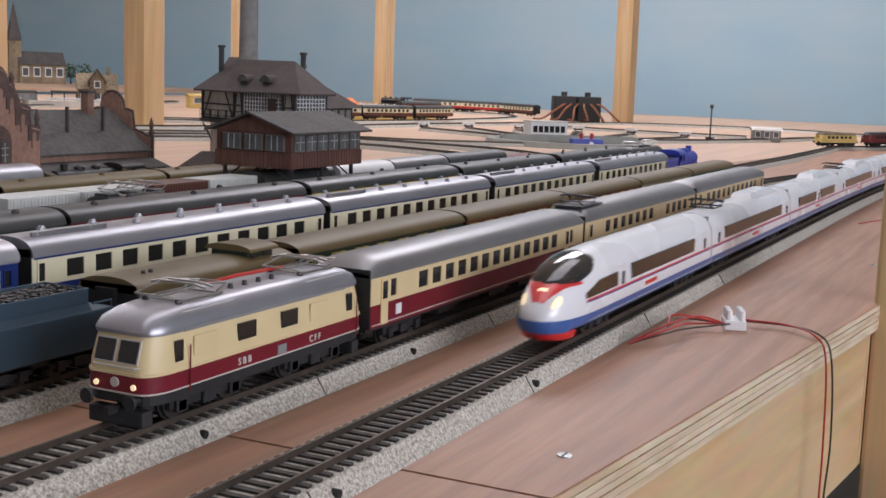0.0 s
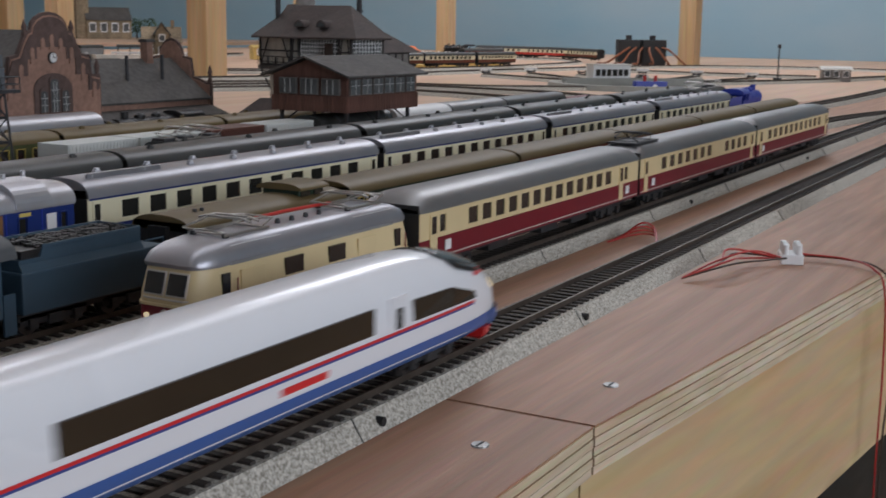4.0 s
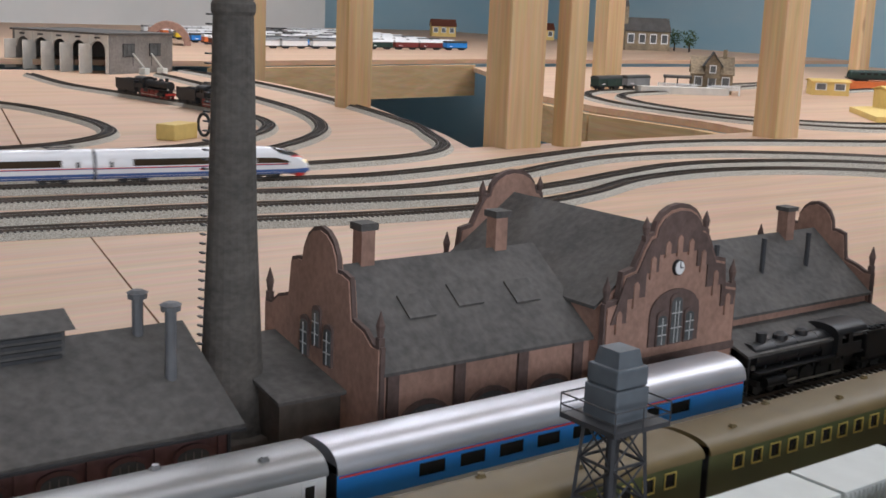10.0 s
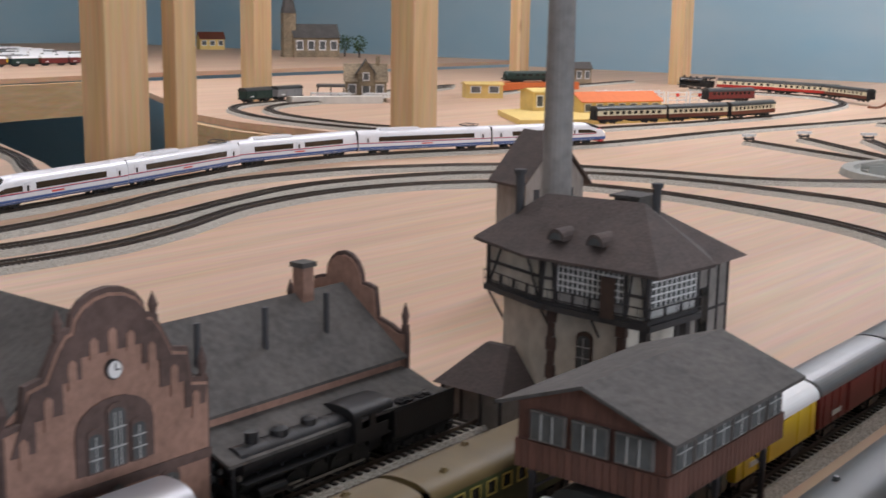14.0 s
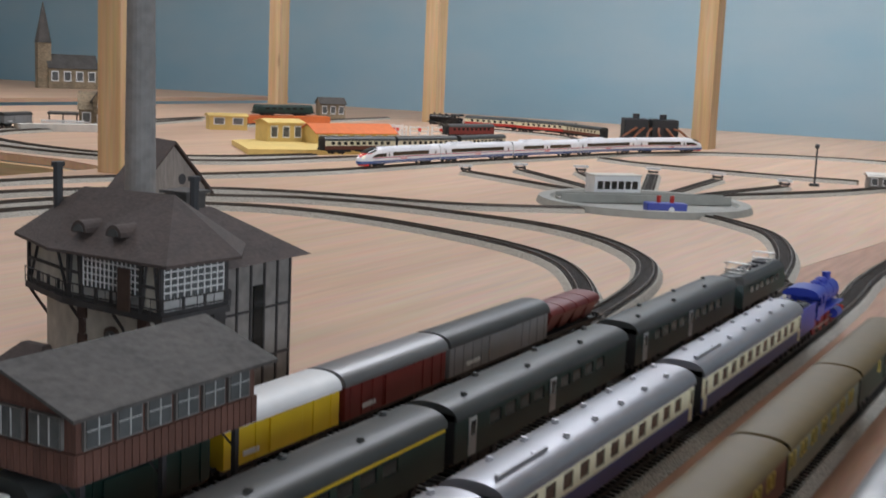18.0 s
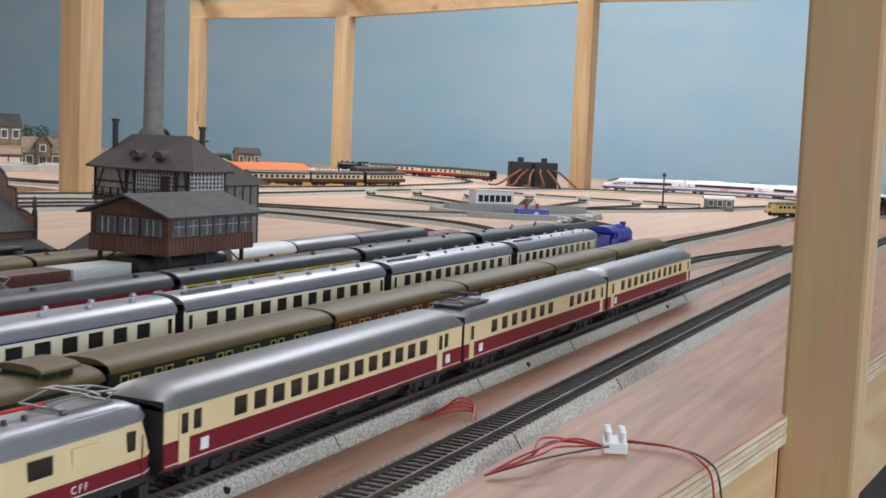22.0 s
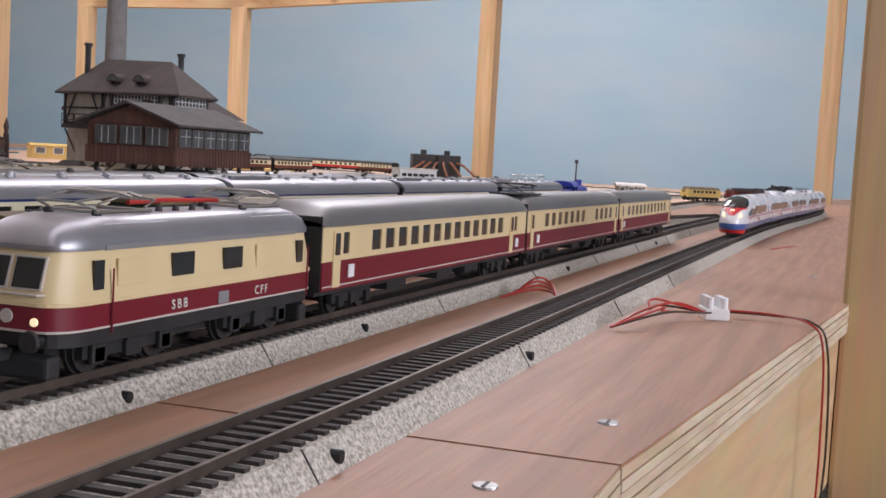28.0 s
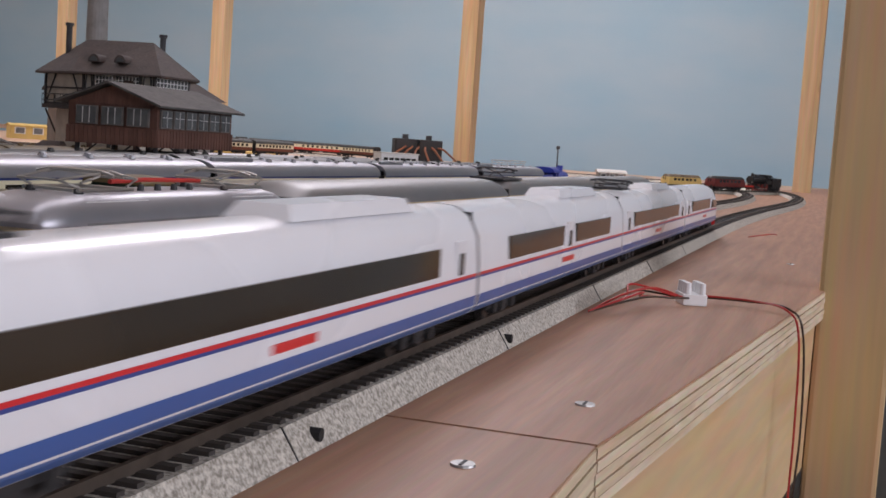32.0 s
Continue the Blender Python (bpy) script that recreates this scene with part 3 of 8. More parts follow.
        arc = lambda r, z: [(h - 0.022 + r * 1.25 * math.cos(a), r * math.sin(a), z) for a in [math.pi * (i / 14 - 0.5) for i in range(15)]]
        part("nose_skirt", loft(bmesh.new(), [arc(0.0128, 0.0030), arc(0.0140, 0.0042), arc(0.0146, 0.0076)]), M["tgvred"], g, "red curved nose skirt", smooth=True)
        sk = bmesh.new()
        rows = []
        for z, k in ((0.0072, 0.90), (0.0100, 1.0), (0.0138, 0.99)):
            rows.append([sk.verts.new((h - 0.017 + 0.0179 * k * math.cos(a), 0.0147 * k * math.sin(a), z)) for a in [math.pi * (i / 16 - 0.5) for i in range(17)]])
        for a, b in zip(rows, rows[1:]):
            for q in range(16):
                sk.faces.new((a[q], a[q + 1], b[q + 1], b[q]))
        part("nose_band", sk, M["tgvblue"], g, "blue band round the nose", smooth=True)
    if roofbox or end == 0:
        part("roof_hump", loft(bmesh.new(), [[(-0.10, -0.009, 0.0435), (-0.10, 0.009, 0.0435), (-0.096, 0.007, 0.0475), (-0.096, -0.007, 0.0475)],
             [(-0.01, -0.009, 0.0435), (-0.01, 0.009, 0.0435), (-0.014, 0.007, 0.0475), (-0.014, -0.007, 0.0475)]]), M["tgv"], g)
    if pan:
        pantograph(g, 0.105, 0.0455, M, 0.005, M["dark"])
    part("gangway", B(-h - 0.0028, -h, -0.0125, 0.0125, 0.006, 0.042), M["rubber"], g)
    if end == 0:
        part("gangway", B(h, h + 0.0028, -0.0125, 0.0125, 0.006, 0.042), M["rubber"], g)
    for x in (-0.098, 0.098):
        bogie(g, x if not (end and x > 0) else 0.085, 0.026, M, r=0.0052)
    return g


def steam_loco(m, M, label, boiler, cab, L=0.130, drivers=3, r=0.010, dome_m=None, tender=True, tl=0.088, wheel=None, group="trains in the yard"):
    """Steam locomotive with chimney, domes, cab, wheels and rods; its front looks to -x."""
    g = empty("steam_locomotive", m, label, "locomotive", group)
    rb, zc = 0.0105, 0.0305
    wheel = wheel or M["redwheel"]
    part("boiler", C((-L * 0.46, 0, zc), (L * 0.22, 0, zc), rb, seg=24), boiler, g, smooth=True)
    part("smokebox", C((-L * 0.5, 0, zc), (-L * 0.46, 0, zc), rb * 1.02, seg=20), cab, g)
    part("smokebox_door", C((-L * 0.505, 0, zc), (-L * 0.5, 0, zc), rb * 0.4, rb * 0.85, 16), cab, g)
    part("chimney", C((-L * 0.38, 0, zc + rb * 0.9), (-L * 0.38, 0, 0.0485), 0.0036, 0.0042, 12), cab, g)
    for x, rr in ((-0.2, 0.0058), (0.0, 0.005)):
        bm = C((x * L, 0, zc + rb * 0.8), (x * L, 0, zc + rb + 0.003), rr, rr, 14)
        cyl(bm, (x * L, 0, zc + rb + 0.003), (x * L, 0, zc + rb + 0.0052), rr, rr * 0.5, 14)
        part("dome", bm, dome_m or boiler, g)
    for x in (-0.3, -0.1, 0.1, 0.19):
        part("boiler_band", C((x * L - 0.0006, 0, zc), (x * L + 0.0006, 0, zc), rb + 0.0003, seg=20), cab, g)
    part("handrail", tube(bmesh.new(), [(-L * 0.46, -rb * 0.95, zc + 0.004), (L * 0.2, -rb * 0.95, zc + 0.004)], 0.0004, 5), M["panto"], g)
    part("running_board", B(-L * 0.52, L * 0.5, -0.0155, 0.0155, 0.0195, 0.0207), cab, g)
    part("firebox", B(L * 0.12, L * 0.26, -rb, rb, 0.012, zc), boiler, g)
    c0, c1 = L * 0.22, L * 0.5
    bm = bmesh.new()
    for y in (-0.0158, 0.0148):
        box(bm, c0, c1 - 0.004, y, y + 0.001, 0.0195, 0.030)
        box(bm, c0, c0 + 0.005, y, y + 0.001, 0.030, 0.039)
        box(bm, c0 + 0.013, c0 + 0.018, y, y + 0.001, 0.030, 0.039)
    box(bm, c0, c0 + 0.001, -0.0148, 0.0148, 0.0195, 0.040)
    part("cab", bm, cab, g)
    part("cab_roof", loft(bmesh.new(), [roof_ring(c0 - 0.002, 0.0165, 0.039, 0.0465), roof_ring(c1, 0.0165, 0.039, 0.0465)]), cab, g)
    for y in (-0.0125, 0.0125):
        part("cylinder", C((-L * 0.44, y, 0.0105), (-L * 0.26, y, 0.0105), 0.0045, seg=12), cab, g)
        wx = [-L * 0.16 + i * L * 0.46 / max(1, drivers - 1) for i in range(drivers)]
        for x in wx:
            bm = C((x, y * 0.66, r), (x, y * 0.78, r), r, seg=20)
            part("driving_wheel", bm, wheel, g)
        rod = B(wx[0] - 0.003, wx[-1] + 0.003, y * 0.86 - 0.0004, y * 0.86 + 0.0004, r - 0.0045, r - 0.0028)
        box(rod, -L * 0.26, wx[0] + 0.004, y * 0.9 - 0.0004, y * 0.9 + 0.0004, r - 0.001, r + 0.0006)
        part("coupling_rod", rod, M["panto"], g)
        for x in (-L * 0.46, -L * 0.34):
            part("leading_wheel", C((x, y * 0.62, 0.0055), (x, y * 0.76, 0.0055), 0.0055, seg=14), wheel, g)
    part("frame", B(-L * 0.5, L * 0.5, -0.006, 0.006, 0.006, 0.019), M["under"], g)
    bm = B(-L * 0.535, -L * 0.52, -0.0155, 0.0155, 0.0095, 0.0145)
    part("buffer_beam", bm, M["redpaint"] if wheel is M["redwheel"] else cab, g)
    for y in (-0.009, 0.009):
        part("lamp", C((-L * 0.525, y, 0.0235), (-L * 0.512, y, 0.0235), 0.0021, seg=8), M["panto"], g)
    if tender:
        x0 = L * 0.5 + 0.003
        part("tender_body", B(x0, x0 + tl, -0.0155, 0.0155, 0.0125, 0.034, bevel=0.001), cab, g)
        bm = bmesh.new()
        random.seed(5)
        box(bm, x0 + 0.006, x0 + tl * 0.75, -0.0125, 0.0125, 0.033, 0.0352)
        for i in range(170):
            x, y, s = x0 + 0.008 + random.random() * (tl * 0.75 - 0.012), random.uniform(-0.0115, 0.0115), random.uniform(0.0009, 0.0019)
            box(bm, x - s, x + s, y - s, y + s, 0.0345, 0.0362 + s * random.random())
        part("coal", bm, M["coal"], g, "black coal load")
        part("tender_rim", B(x0, x0 + tl, -0.0158, -0.0148, 0.034, 0.0366), cab, g)
        part("tender_rim", B(x0, x0 + tl, 0.0148, 0.0158, 0.034, 0.0366), cab, g)
        for x in (x0 + tl * 0.24, x0 + tl * 0.76):
            bogie(g, x, 0.024, M, r=0.0058)
        part("tender_frame", B(x0, x0 + tl, -0.012, 0.012, 0.009, 0.0128), M["under"], g)
    return g


def spoked_wheel(name, x, y, r, M, g, thick=0.0022, n=10):
    """Red spoked driving wheel with a dark tyre."""
    bm = bmesh.new()
    for i in range(n):
        a = 2 * math.pi * i / n
        c, q = math.cos(a), math.sin(a)
        cyl(bm, (x, y, r), (x + c * r * 0.88, y, r + q * r * 0.88), 0.0007, 0.0005, 5)
    cyl(bm, (x, y - thick * 0.6, r), (x, y + thick * 0.6, r), r * 0.24, seg=12)
    wl = part(name, bm, M["redwheel"], g, "red spoked wheel")
    rings = [[(x + rr * math.cos(2 * math.pi * i / 24), yy, r + rr * math.sin(2 * math.pi * i / 24)) for i in range(24)] for rr, yy in ((r * 0.82, y - thick / 2), (r, y - thick / 2), (r, y + thick / 2), (r * 0.82, y + thick / 2), (r * 0.82, y - thick / 2))]
    part("tyre", loft(bmesh.new(), rings, caps=False), M["wheel"], wl)
    return wl


def pale_engine(m, M):
    """Pale blue express engine with slate blue cab, running gear and coal tender; its front looks to -x."""
    g = empty("steam_locomotive", m, "pale blue express steam engine with slate blue cab and coal tender", "locomotive", "trains in the yard")
    bl, sl, dk = M["ltblue"], M["slateblue"], M["under"]
    rb, zc = 0.0118, 0.0265
    part("boiler", loft(bmesh.new(), [[(x, r * math.cos(2 * math.pi * i / 28), zc + r * math.sin(2 * math.pi * i / 28)) for i in range(28)] for x, r in ((-0.0500, rb), (0.018, rb), (0.040, rb * 1.05), (0.056, rb * 1.10))]), bl, g, smooth=True)
    part("smokebox", C((-0.0545, 0, zc), (-0.0500, 0, zc), rb * 0.93, rb, 28), sl, g)
    part("smokebox_door", C((-0.0585, 0, zc), (-0.0545, 0, zc), rb * 0.2, rb * 0.86, 24), sl, g)
    part("door_handle", C((-0.0605, 0, zc), (-0.0585, 0, zc), 0.0010, seg=8), M["panto"], g)
    st = C((-0.0385, 0, zc + rb * 0.9), (-0.0385, 0, zc + rb + 0.0014), 0.0050, 0.0036, 16)
    cyl(st, (-0.0385, 0, zc + rb + 0.0014), (-0.0385, 0, 0.0480), 0.0034, 0.0036, 16)
    part("chimney", st, sl, g, "slate blue chimney", smooth=True)
    ring = lambda x, k: [(x, 0.0054 * k * math.cos(math.pi * i / 12), zc + rb - 0.0035 + 0.0085 * math.sqrt(k) * math.sin(math.pi * i / 12)) for i in range(13)]
    part("dome", loft(bmesh.new(), [ring(-0.0260, 0.55), ring(-0.0250, 0.82), ring(-0.0225, 1.0), ring(-0.0125, 1.0), ring(-0.0100, 0.82), ring(-0.0090, 0.55)]), sl, g, "long slate blue steam dome", smooth=True)
    for x in (-0.012, 0.008, 0.030):
        part("boiler_band", C((x - 0.0003, 0, zc), (x + 0.0003, 0, zc), rb + 0.00025 + max(0.0, x) * 0.02, seg=28), bl, g)
    for y in (-1, 1):
        part("handrail", tube(bmesh.new(), [(-0.050, y * (rb + 0.0006), zc + 0.0035), (0.053, y * (rb + 0.0014), zc + 0.0045)], 0.0004, 5), M["panto"], g)
        for x in (-0.048, -0.030, -0.012, 0.006, 0.024, 0.042):
            part("handrail_knob", C((x, y * (rb - 0.0012), zc + 0.0037), (x, y * (rb + 0.0012), zc + 0.0038), 0.0007, seg=6), M["dark"], g)
        part("feed_pipe", tube(bmesh.new(), spline([(-0.030, y * 0.0126, 0.0190), (-0.010, y * 0.0132, 0.0200), (0.012, y * 0.0134, 0.0222), (0.030, y * 0.0134, 0.0225)], 6), 0.0005, 5), M["dark"], g)
        part("dome_pipe", tube(bmesh.new(), spline([(-0.0175, y * 0.004, zc + rb), (-0.0160, y * 0.0100, zc + 0.0072), (-0.0150, y * 0.0126, zc), (-0.0140, y * 0.0130, 0.0190)], 5), 0.0006, 5), M["dark"], g)
        part("air_tank", C((0.004, y * 0.0140, 0.0180), (0.026, y * 0.0140, 0.0180), 0.0028, seg=14), M["black"], g, smooth=True)
        part("pump", C((0.0300, y * 0.0138, 0.0160), (0.0300, y * 0.0138, 0.0275), 0.0021, seg=10), M["black"], g)
        part("firebox_panel", prism(bmesh.new(), [(0.0330, 0.0262), (0.0560, 0.0290), (0.0600, 0.0150), (0.0430, 0.0130)], 1, y * 0.0138 - 0.0009, y * 0.0138 + 0.0009), bl, g, "sloping pale blue firebox panel")
        part("running_board", B(-0.0300, 0.0560, y * 0.0136 - 0.0026, y * 0.0136 + 0.0026, 0.0118, 0.0130), sl, g)
        part("side_frame", B(-0.0120, 0.0500, y * 0.0143 - 0.0005, y * 0.0143 + 0.0005, 0.0085, 0.0120), sl, g)
        for x in (-0.0135, 0.0120, 0.0360):
            part("frame_bracket", B(x - 0.0014, x + 0.0014, y * 0.0145 - 0.0006, y * 0.0145 + 0.0006, 0.0035, 0.0120), sl, g)
        part("ash_pan", B(0.0440, 0.0580, y * 0.0138 - 0.0016, y * 0.0138 + 0.0016, 0.0030, 0.0120), sl, g)
        part("valve_chest", B(-0.0460, -0.0320, y * 0.0128 - 0.0034, y * 0.0128 + 0.0034, 0.0165, 0.0222, bevel=0.0012), sl, g)
        part("cylinder", B(-0.0470, -0.0310, y * 0.0132 - 0.0036, y * 0.0132 + 0.0036, 0.0040, 0.0140, bevel=0.0016), sl, g)
        part("coupling_rod", B(-0.0110, 0.0350, y * 0.0124 - 0.0004, y * 0.0124 + 0.0004, 0.0062, 0.0078), M["panto"], g)
        part("piston_rod", B(-0.0310, 0.0100, y * 0.0130 - 0.0004, y * 0.0130 + 0.0004, 0.0086, 0.0096), M["panto"], g)
        for x in (-0.0195, -0.001, 0.0225):
            spoked_wheel("driving_wheel", x, y * 0.0098, 0.0098, M, g)
        for x in (-0.052, -0.029):
            spoked_wheel("leading_wheel", x, y * 0.0092, 0.0056, M, g, n=8)
        spoked_wheel("trailing_wheel", 0.0680, y * 0.0092, 0.0064, M, g, n=8)
        part("buffer", C((-0.0755, y * 0.0095, 0.0118), (-0.0705, y * 0.0095, 0.0118), 0.0012, 0.0032, 12), dk, g)
        part("lamp", C((-0.0710, y * 0.0090, 0.0180), (-0.0685, y * 0.0090, 0.0180), 0.0020, seg=10), M["panto"], g)
        part("front_step", prism(bmesh.new(), [(-0.0690, 0.0135), (-0.0560, 0.0205), (-0.0500, 0.0205), (-0.0560, 0.0135)], 1, y * 0.0115 - 0.0026, y * 0.0115 + 0.0026), sl, g)
        part("cab_side", B(0.0590, 0.0790, y * 0.0155 - 0.0005, y * 0.0155 + 0.0005, 0.0110, 0.0268), sl, g)
        part("cab_post", B(0.0590, 0.0625, y * 0.0155 - 0.0005, y * 0.0155 + 0.0005, 0.0268, 0.0345), sl, g)
        part("cab_post", B(0.0690, 0.0708, y * 0.0155 - 0.0005, y * 0.0155 + 0.0005, 0.0268, 0.0345), sl, g)
        part("cab_post", B(0.0772, 0.0790, y * 0.0155 - 0.0005, y * 0.0155 + 0.0005, 0.0268, 0.0345), sl, g)
        part("number_plate", B(0.0655, 0.0720, y * 0.0162 - 0.0002, y * 0.0162 + 0.0002, 0.0185, 0.0205), M["yframe"], g, "brass plate on the cab side")
        part("cab_step", B(0.0800, 0.0860, y * 0.0148 - 0.0006, y * 0.0148 + 0.0006, 0.0035, 0.0200), sl, g)
    part("cab_front", B(0.0580, 0.0590, -0.0150, 0.0150, 0.0110, 0.0360), sl, g)
    part("cab_floor", B(0.0590, 0.0860, -0.0145, 0.0145, 0.0105, 0.0115), dk, g)
    part("cab_roof", loft(bmesh.new(), [roof_ring(0.0525, 0.0160, 0.0338, 0.0424), roof_ring(0.0865, 0.0168, 0.0338, 0.0430)]), M["cabroof"], g, "grey arched cab roof", smooth=True)
    part("whistle", C((0.0540, 0.003, 0.040), (0.0540, 0.003, 0.0440), 0.0006, seg=6), M["panto"], g)
    part("safety_valve", C((0.0450, 0.0, 0.0385), (0.0450, 0.0, 0.0420), 0.0010, seg=8), M["panto"], g)
    part("frame", B(-0.0690, 0.0860, -0.0065, 0.0065, 0.0055, 0.0150), dk, g)
    part("front_deck", B(-0.0700, -0.0440, -0.0150, 0.0150, 0.0128, 0.0138), sl, g)
    part("buffer_beam", B(-0.0712, -0.0695, -0.0155, 0.0155, 0.0090, 0.0145), sl, g)
    x0, x1 = 0.0895, 0.1730
    part("tender_body", B(x0, x1, -0.0155, 0.0155, 0.0100, 0.0270, bevel=0.0008), sl, g)
    part("tender_upper", loft(bmesh.new(), [[(a, -0.0150, 0.0268), (a, 0.0150, 0.0268), (a, 0.0128, 0.0300), (a, 0.0128, b), (a, -0.0128, b), (a, -0.0128, 0.0300)] for a, b in ((x0 + 0.001, 0.0318), (x0 + 0.012, 0.0318), (x0 + 0.0135, 0.0352), (x1 - 0.014, 0.0352))]), sl, g)
    bm = bmesh.new()
    for y in (-0.0128, 0.0121):
        box(bm, x0 + 0.0135, x1 - 0.014, y, y + 0.0007, 0.035, 0.0368)
    box(bm, x1 - 0.0147, x1 - 0.014, -0.0121, 0.0121, 0.035, 0.0368)
    part("coal_rim", bm, sl, g)
    random.seed(5)
    bm = bmesh.new()
    for i in range(520):
        x, y, q = random.uniform(x0 + 0.012, x1 - 0.016), random.uniform(-0.0118, 0.0118), random.uniform(0.0004, 0.0010)
        box(bm, x - q, x + q, y - q, y + q, 0.0345, 0.0362 - abs(y) * 0.06 + q * random.random())
    box(bm, x0 + 0.003, x1 - 0.0148, -0.0120, 0.0120, 0.0310, 0.0352)
    part("coal", bm, M["coal"], g, "fine black coal load")
    part("filler_lid", C((x1 - 0.007, 0, 0.0268), (x1 - 0.007, 0, 0.0292), 0.0045, seg=14), sl, g)
    for y in (-0.0142, 0.0142):
        part("tender_rail", tube(bmesh.new(), [(x1 - 0.013, y, 0.0300), (x1 - 0.001, y, 0.0300), (x1 - 0.001, y, 0.0268)], 0.0005, 5), sl, g)
    part("tender_frame", B(x0, x1, -0.0120, 0.0120, 0.0068, 0.0102), dk, g)
    for x in (x0 + 0.019, x1 - 0.019):
        bogie(g, x, 0.024, M, r=0.0058)
    return g


def electric_loco(m, M, label, body, roof, L=0.205, name="electric_locomotive", stripe=None, group="trains in the yard", pans=True, cabglass=None, hood=False, W=0.0165):
    g = empty(name, m, label, "locomotive", group)
    h = L / 2
    z0, z1, z2 = 0.0105, 0.0325, 0.0415
    if hood:
        c = L * 0.2
        part("cab_body", B(-c, c, -W, W, z0, z1, bevel=0.001), body, g)
        part("roof", roof_mesh(2 * c + 0.002, W, z1, z2), roof, g)
        for s in (-1, 1):
            a, b = sorted((s * c, s * h))
            part("hood", loft(bmesh.new(), [[(s * c, -W * 0.8, z0), (s * c, W * 0.8, z0), (s * c, W * 0.7, 0.028), (s * c, -W * 0.7, 0.028)], [(s * h, -W * 0.8, z0), (s * h, W * 0.8, z0), (s * h, W * 0.6, 0.018), (s * h, -W * 0.6, 0.018)]]), body, g)
        xs = [(-c * 0.5, 0.010), (c * 0.5, 0.010)]
    else:
        pl = lambda z, i, n=0.0: [(x * (h - i - n * (abs(y) > W * 0.6)), y2, z) for x, y, y2 in ((1, W, W - i), (1, W * 0.5, (W - i) * 0.55), (1, -W * 0.5, -(W - i) * 0.55), (1, -W, -(W - i)), (-1, -W, -(W - i)), (-1, -W * 0.5, -(W - i) * 0.55), (-1, W * 0.5, (W - i) * 0.55), (-1, W, W - i))]
        part("body", loft(bmesh.new(), [pl(z0, 0, 0.003), pl(0.022, 0, 0.003), pl(z1, 0.0015, 0.005)]), body, g)
        part("roof", loft(bmesh.new(), [pl(z1, 0.001, 0.005), pl(z1 + 0.004, 0.003, 0.008), pl(z2 - 0.0015, 0.006, 0.010), pl(z2 - 0.001, 0.010, 0.012)]), roof, g)
        xs = [(L * k, L * 0.07) for k in (-0.3, -0.19, -0.08, 0.05, 0.16, 0.28)]
        for e in (-1, 1):
            for y in (-0.0065, 0.0065):
                part("cab_window", B(-0.0005, 0.0005, -0.0045, 0.0045, 0, 0.0075), cabglass or M["glass"], g, m=pose(e * (h - 0.0012), y, 0.0235, 0, -6 * e, math.copysign(16, y) * e))
    for s in (-1, 1):
        for x, a in xs:
            part("side_window", B(x - a / 2, x + a / 2, s * (W - 0.0002) - 0.0004, s * (W - 0.0002) + 0.0004, 0.0225, 0.0295), cabglass or M["glass"], g)
        if stripe:
            part("trim_line", B(-h + 0.006, h - 0.006, s * W - 0.0006, s * W + 0.0006, 0.0118, 0.0130), stripe, g)
            part("trim_line", B(-h + 0.006, h - 0.006, s * (W - 0.001) - 0.0008, s * (W - 0.001) + 0.0008, 0.0322, 0.0331), stripe, g)
    if pans:
        for x in (-L * 0.3, L * 0.28) if not hood else (-0.006, 0.014):
            pantograph(g, x, z2 + 0.0005, M, 0.008)
        for x in (-0.08, 0.0, 0.09):
            part("roof_gear", B(x * L * 2 - 0.006, x * L * 2 + 0.006, -0.006, 0.006, z2 - 0.001, z2 + 0.0018, bevel=0.0006), M["dark"], g)
    part("running_gear", B(-h + 0.006, h - 0.006, -0.0065, 0.0065, 0.005, z0), M["under"], g)
    for s in (-1, 1):
        bogie(g, s * L * 0.28, 0.040, M, r=0.0068, axles=3)
    ends(g, h, M, gang=False)
    return g


def wagon(name, m, L, M, body, roof, label, kind="box", ribs=8, group="goods wagons"):
    g = empty(name, m, label, "wagon", group)
    h, w = L / 2, 0.0158
    if kind == "box":
        part("body", B(-h, h, -w, w, 0.0115, 0.0335, bevel=0.0006), body, g)
        for s in (-1, 1):
            for i in range(ribs):
                x = -h + L * (i + 0.5) / ribs
                part("rib", B(x - 0.0006, x + 0.0006, s * w - 0.0006, s * w + 0.0006, 0.012, 0.0332), body, g)
            part("sliding_door", B(-L * 0.14, L * 0.14, s * (w + 0.0007) - 0.0006, s * (w + 0.0007) + 0.0006, 0.0125, 0.0325, bevel=0.0004), body, g)
            part("label_plate", B(-h * 0.7, -h * 0.45, s * (w + 0.0003) - 0.0003, s * (w + 0.0003) + 0.0003, 0.016, 0.019), M["white"], g)
        part("roof", roof_mesh(L + 0.002, w, 0.0335, 0.0435), roof, g)
    elif kind == "hopper":
        for i in range(4):
            x = -h + L * (i + 0.5) / 4
            part("hopper_bin", loft(bmesh.new(), [[(x - L * 0.07, -w * 0.5, 0.012), (x + L * 0.07, -w * 0.5, 0.012), (x + L * 0.07, w * 0.5, 0.012), (x - L * 0.07, w * 0.5, 0.012)],
                 [(x - L * 0.122, -w, 0.028), (x + L * 0.122, -w, 0.028), (x + L * 0.122, w, 0.028), (x - L * 0.122, w, 0.028)]]), body, g)
            part("lid", roof_mesh(L * 0.235, w * 0.95, 0.028, 0.035), roof, g, m=pose(x, 0, 0))
    part("underframe", B(-h, h, -0.013, 0.013, 0.0085, 0.0116), M["under"], g)
    for s in (-1, 1):
        bogie(g, s * L * 0.31, 0.014, M)
    ends(g, h, M, gang=False)
    return g


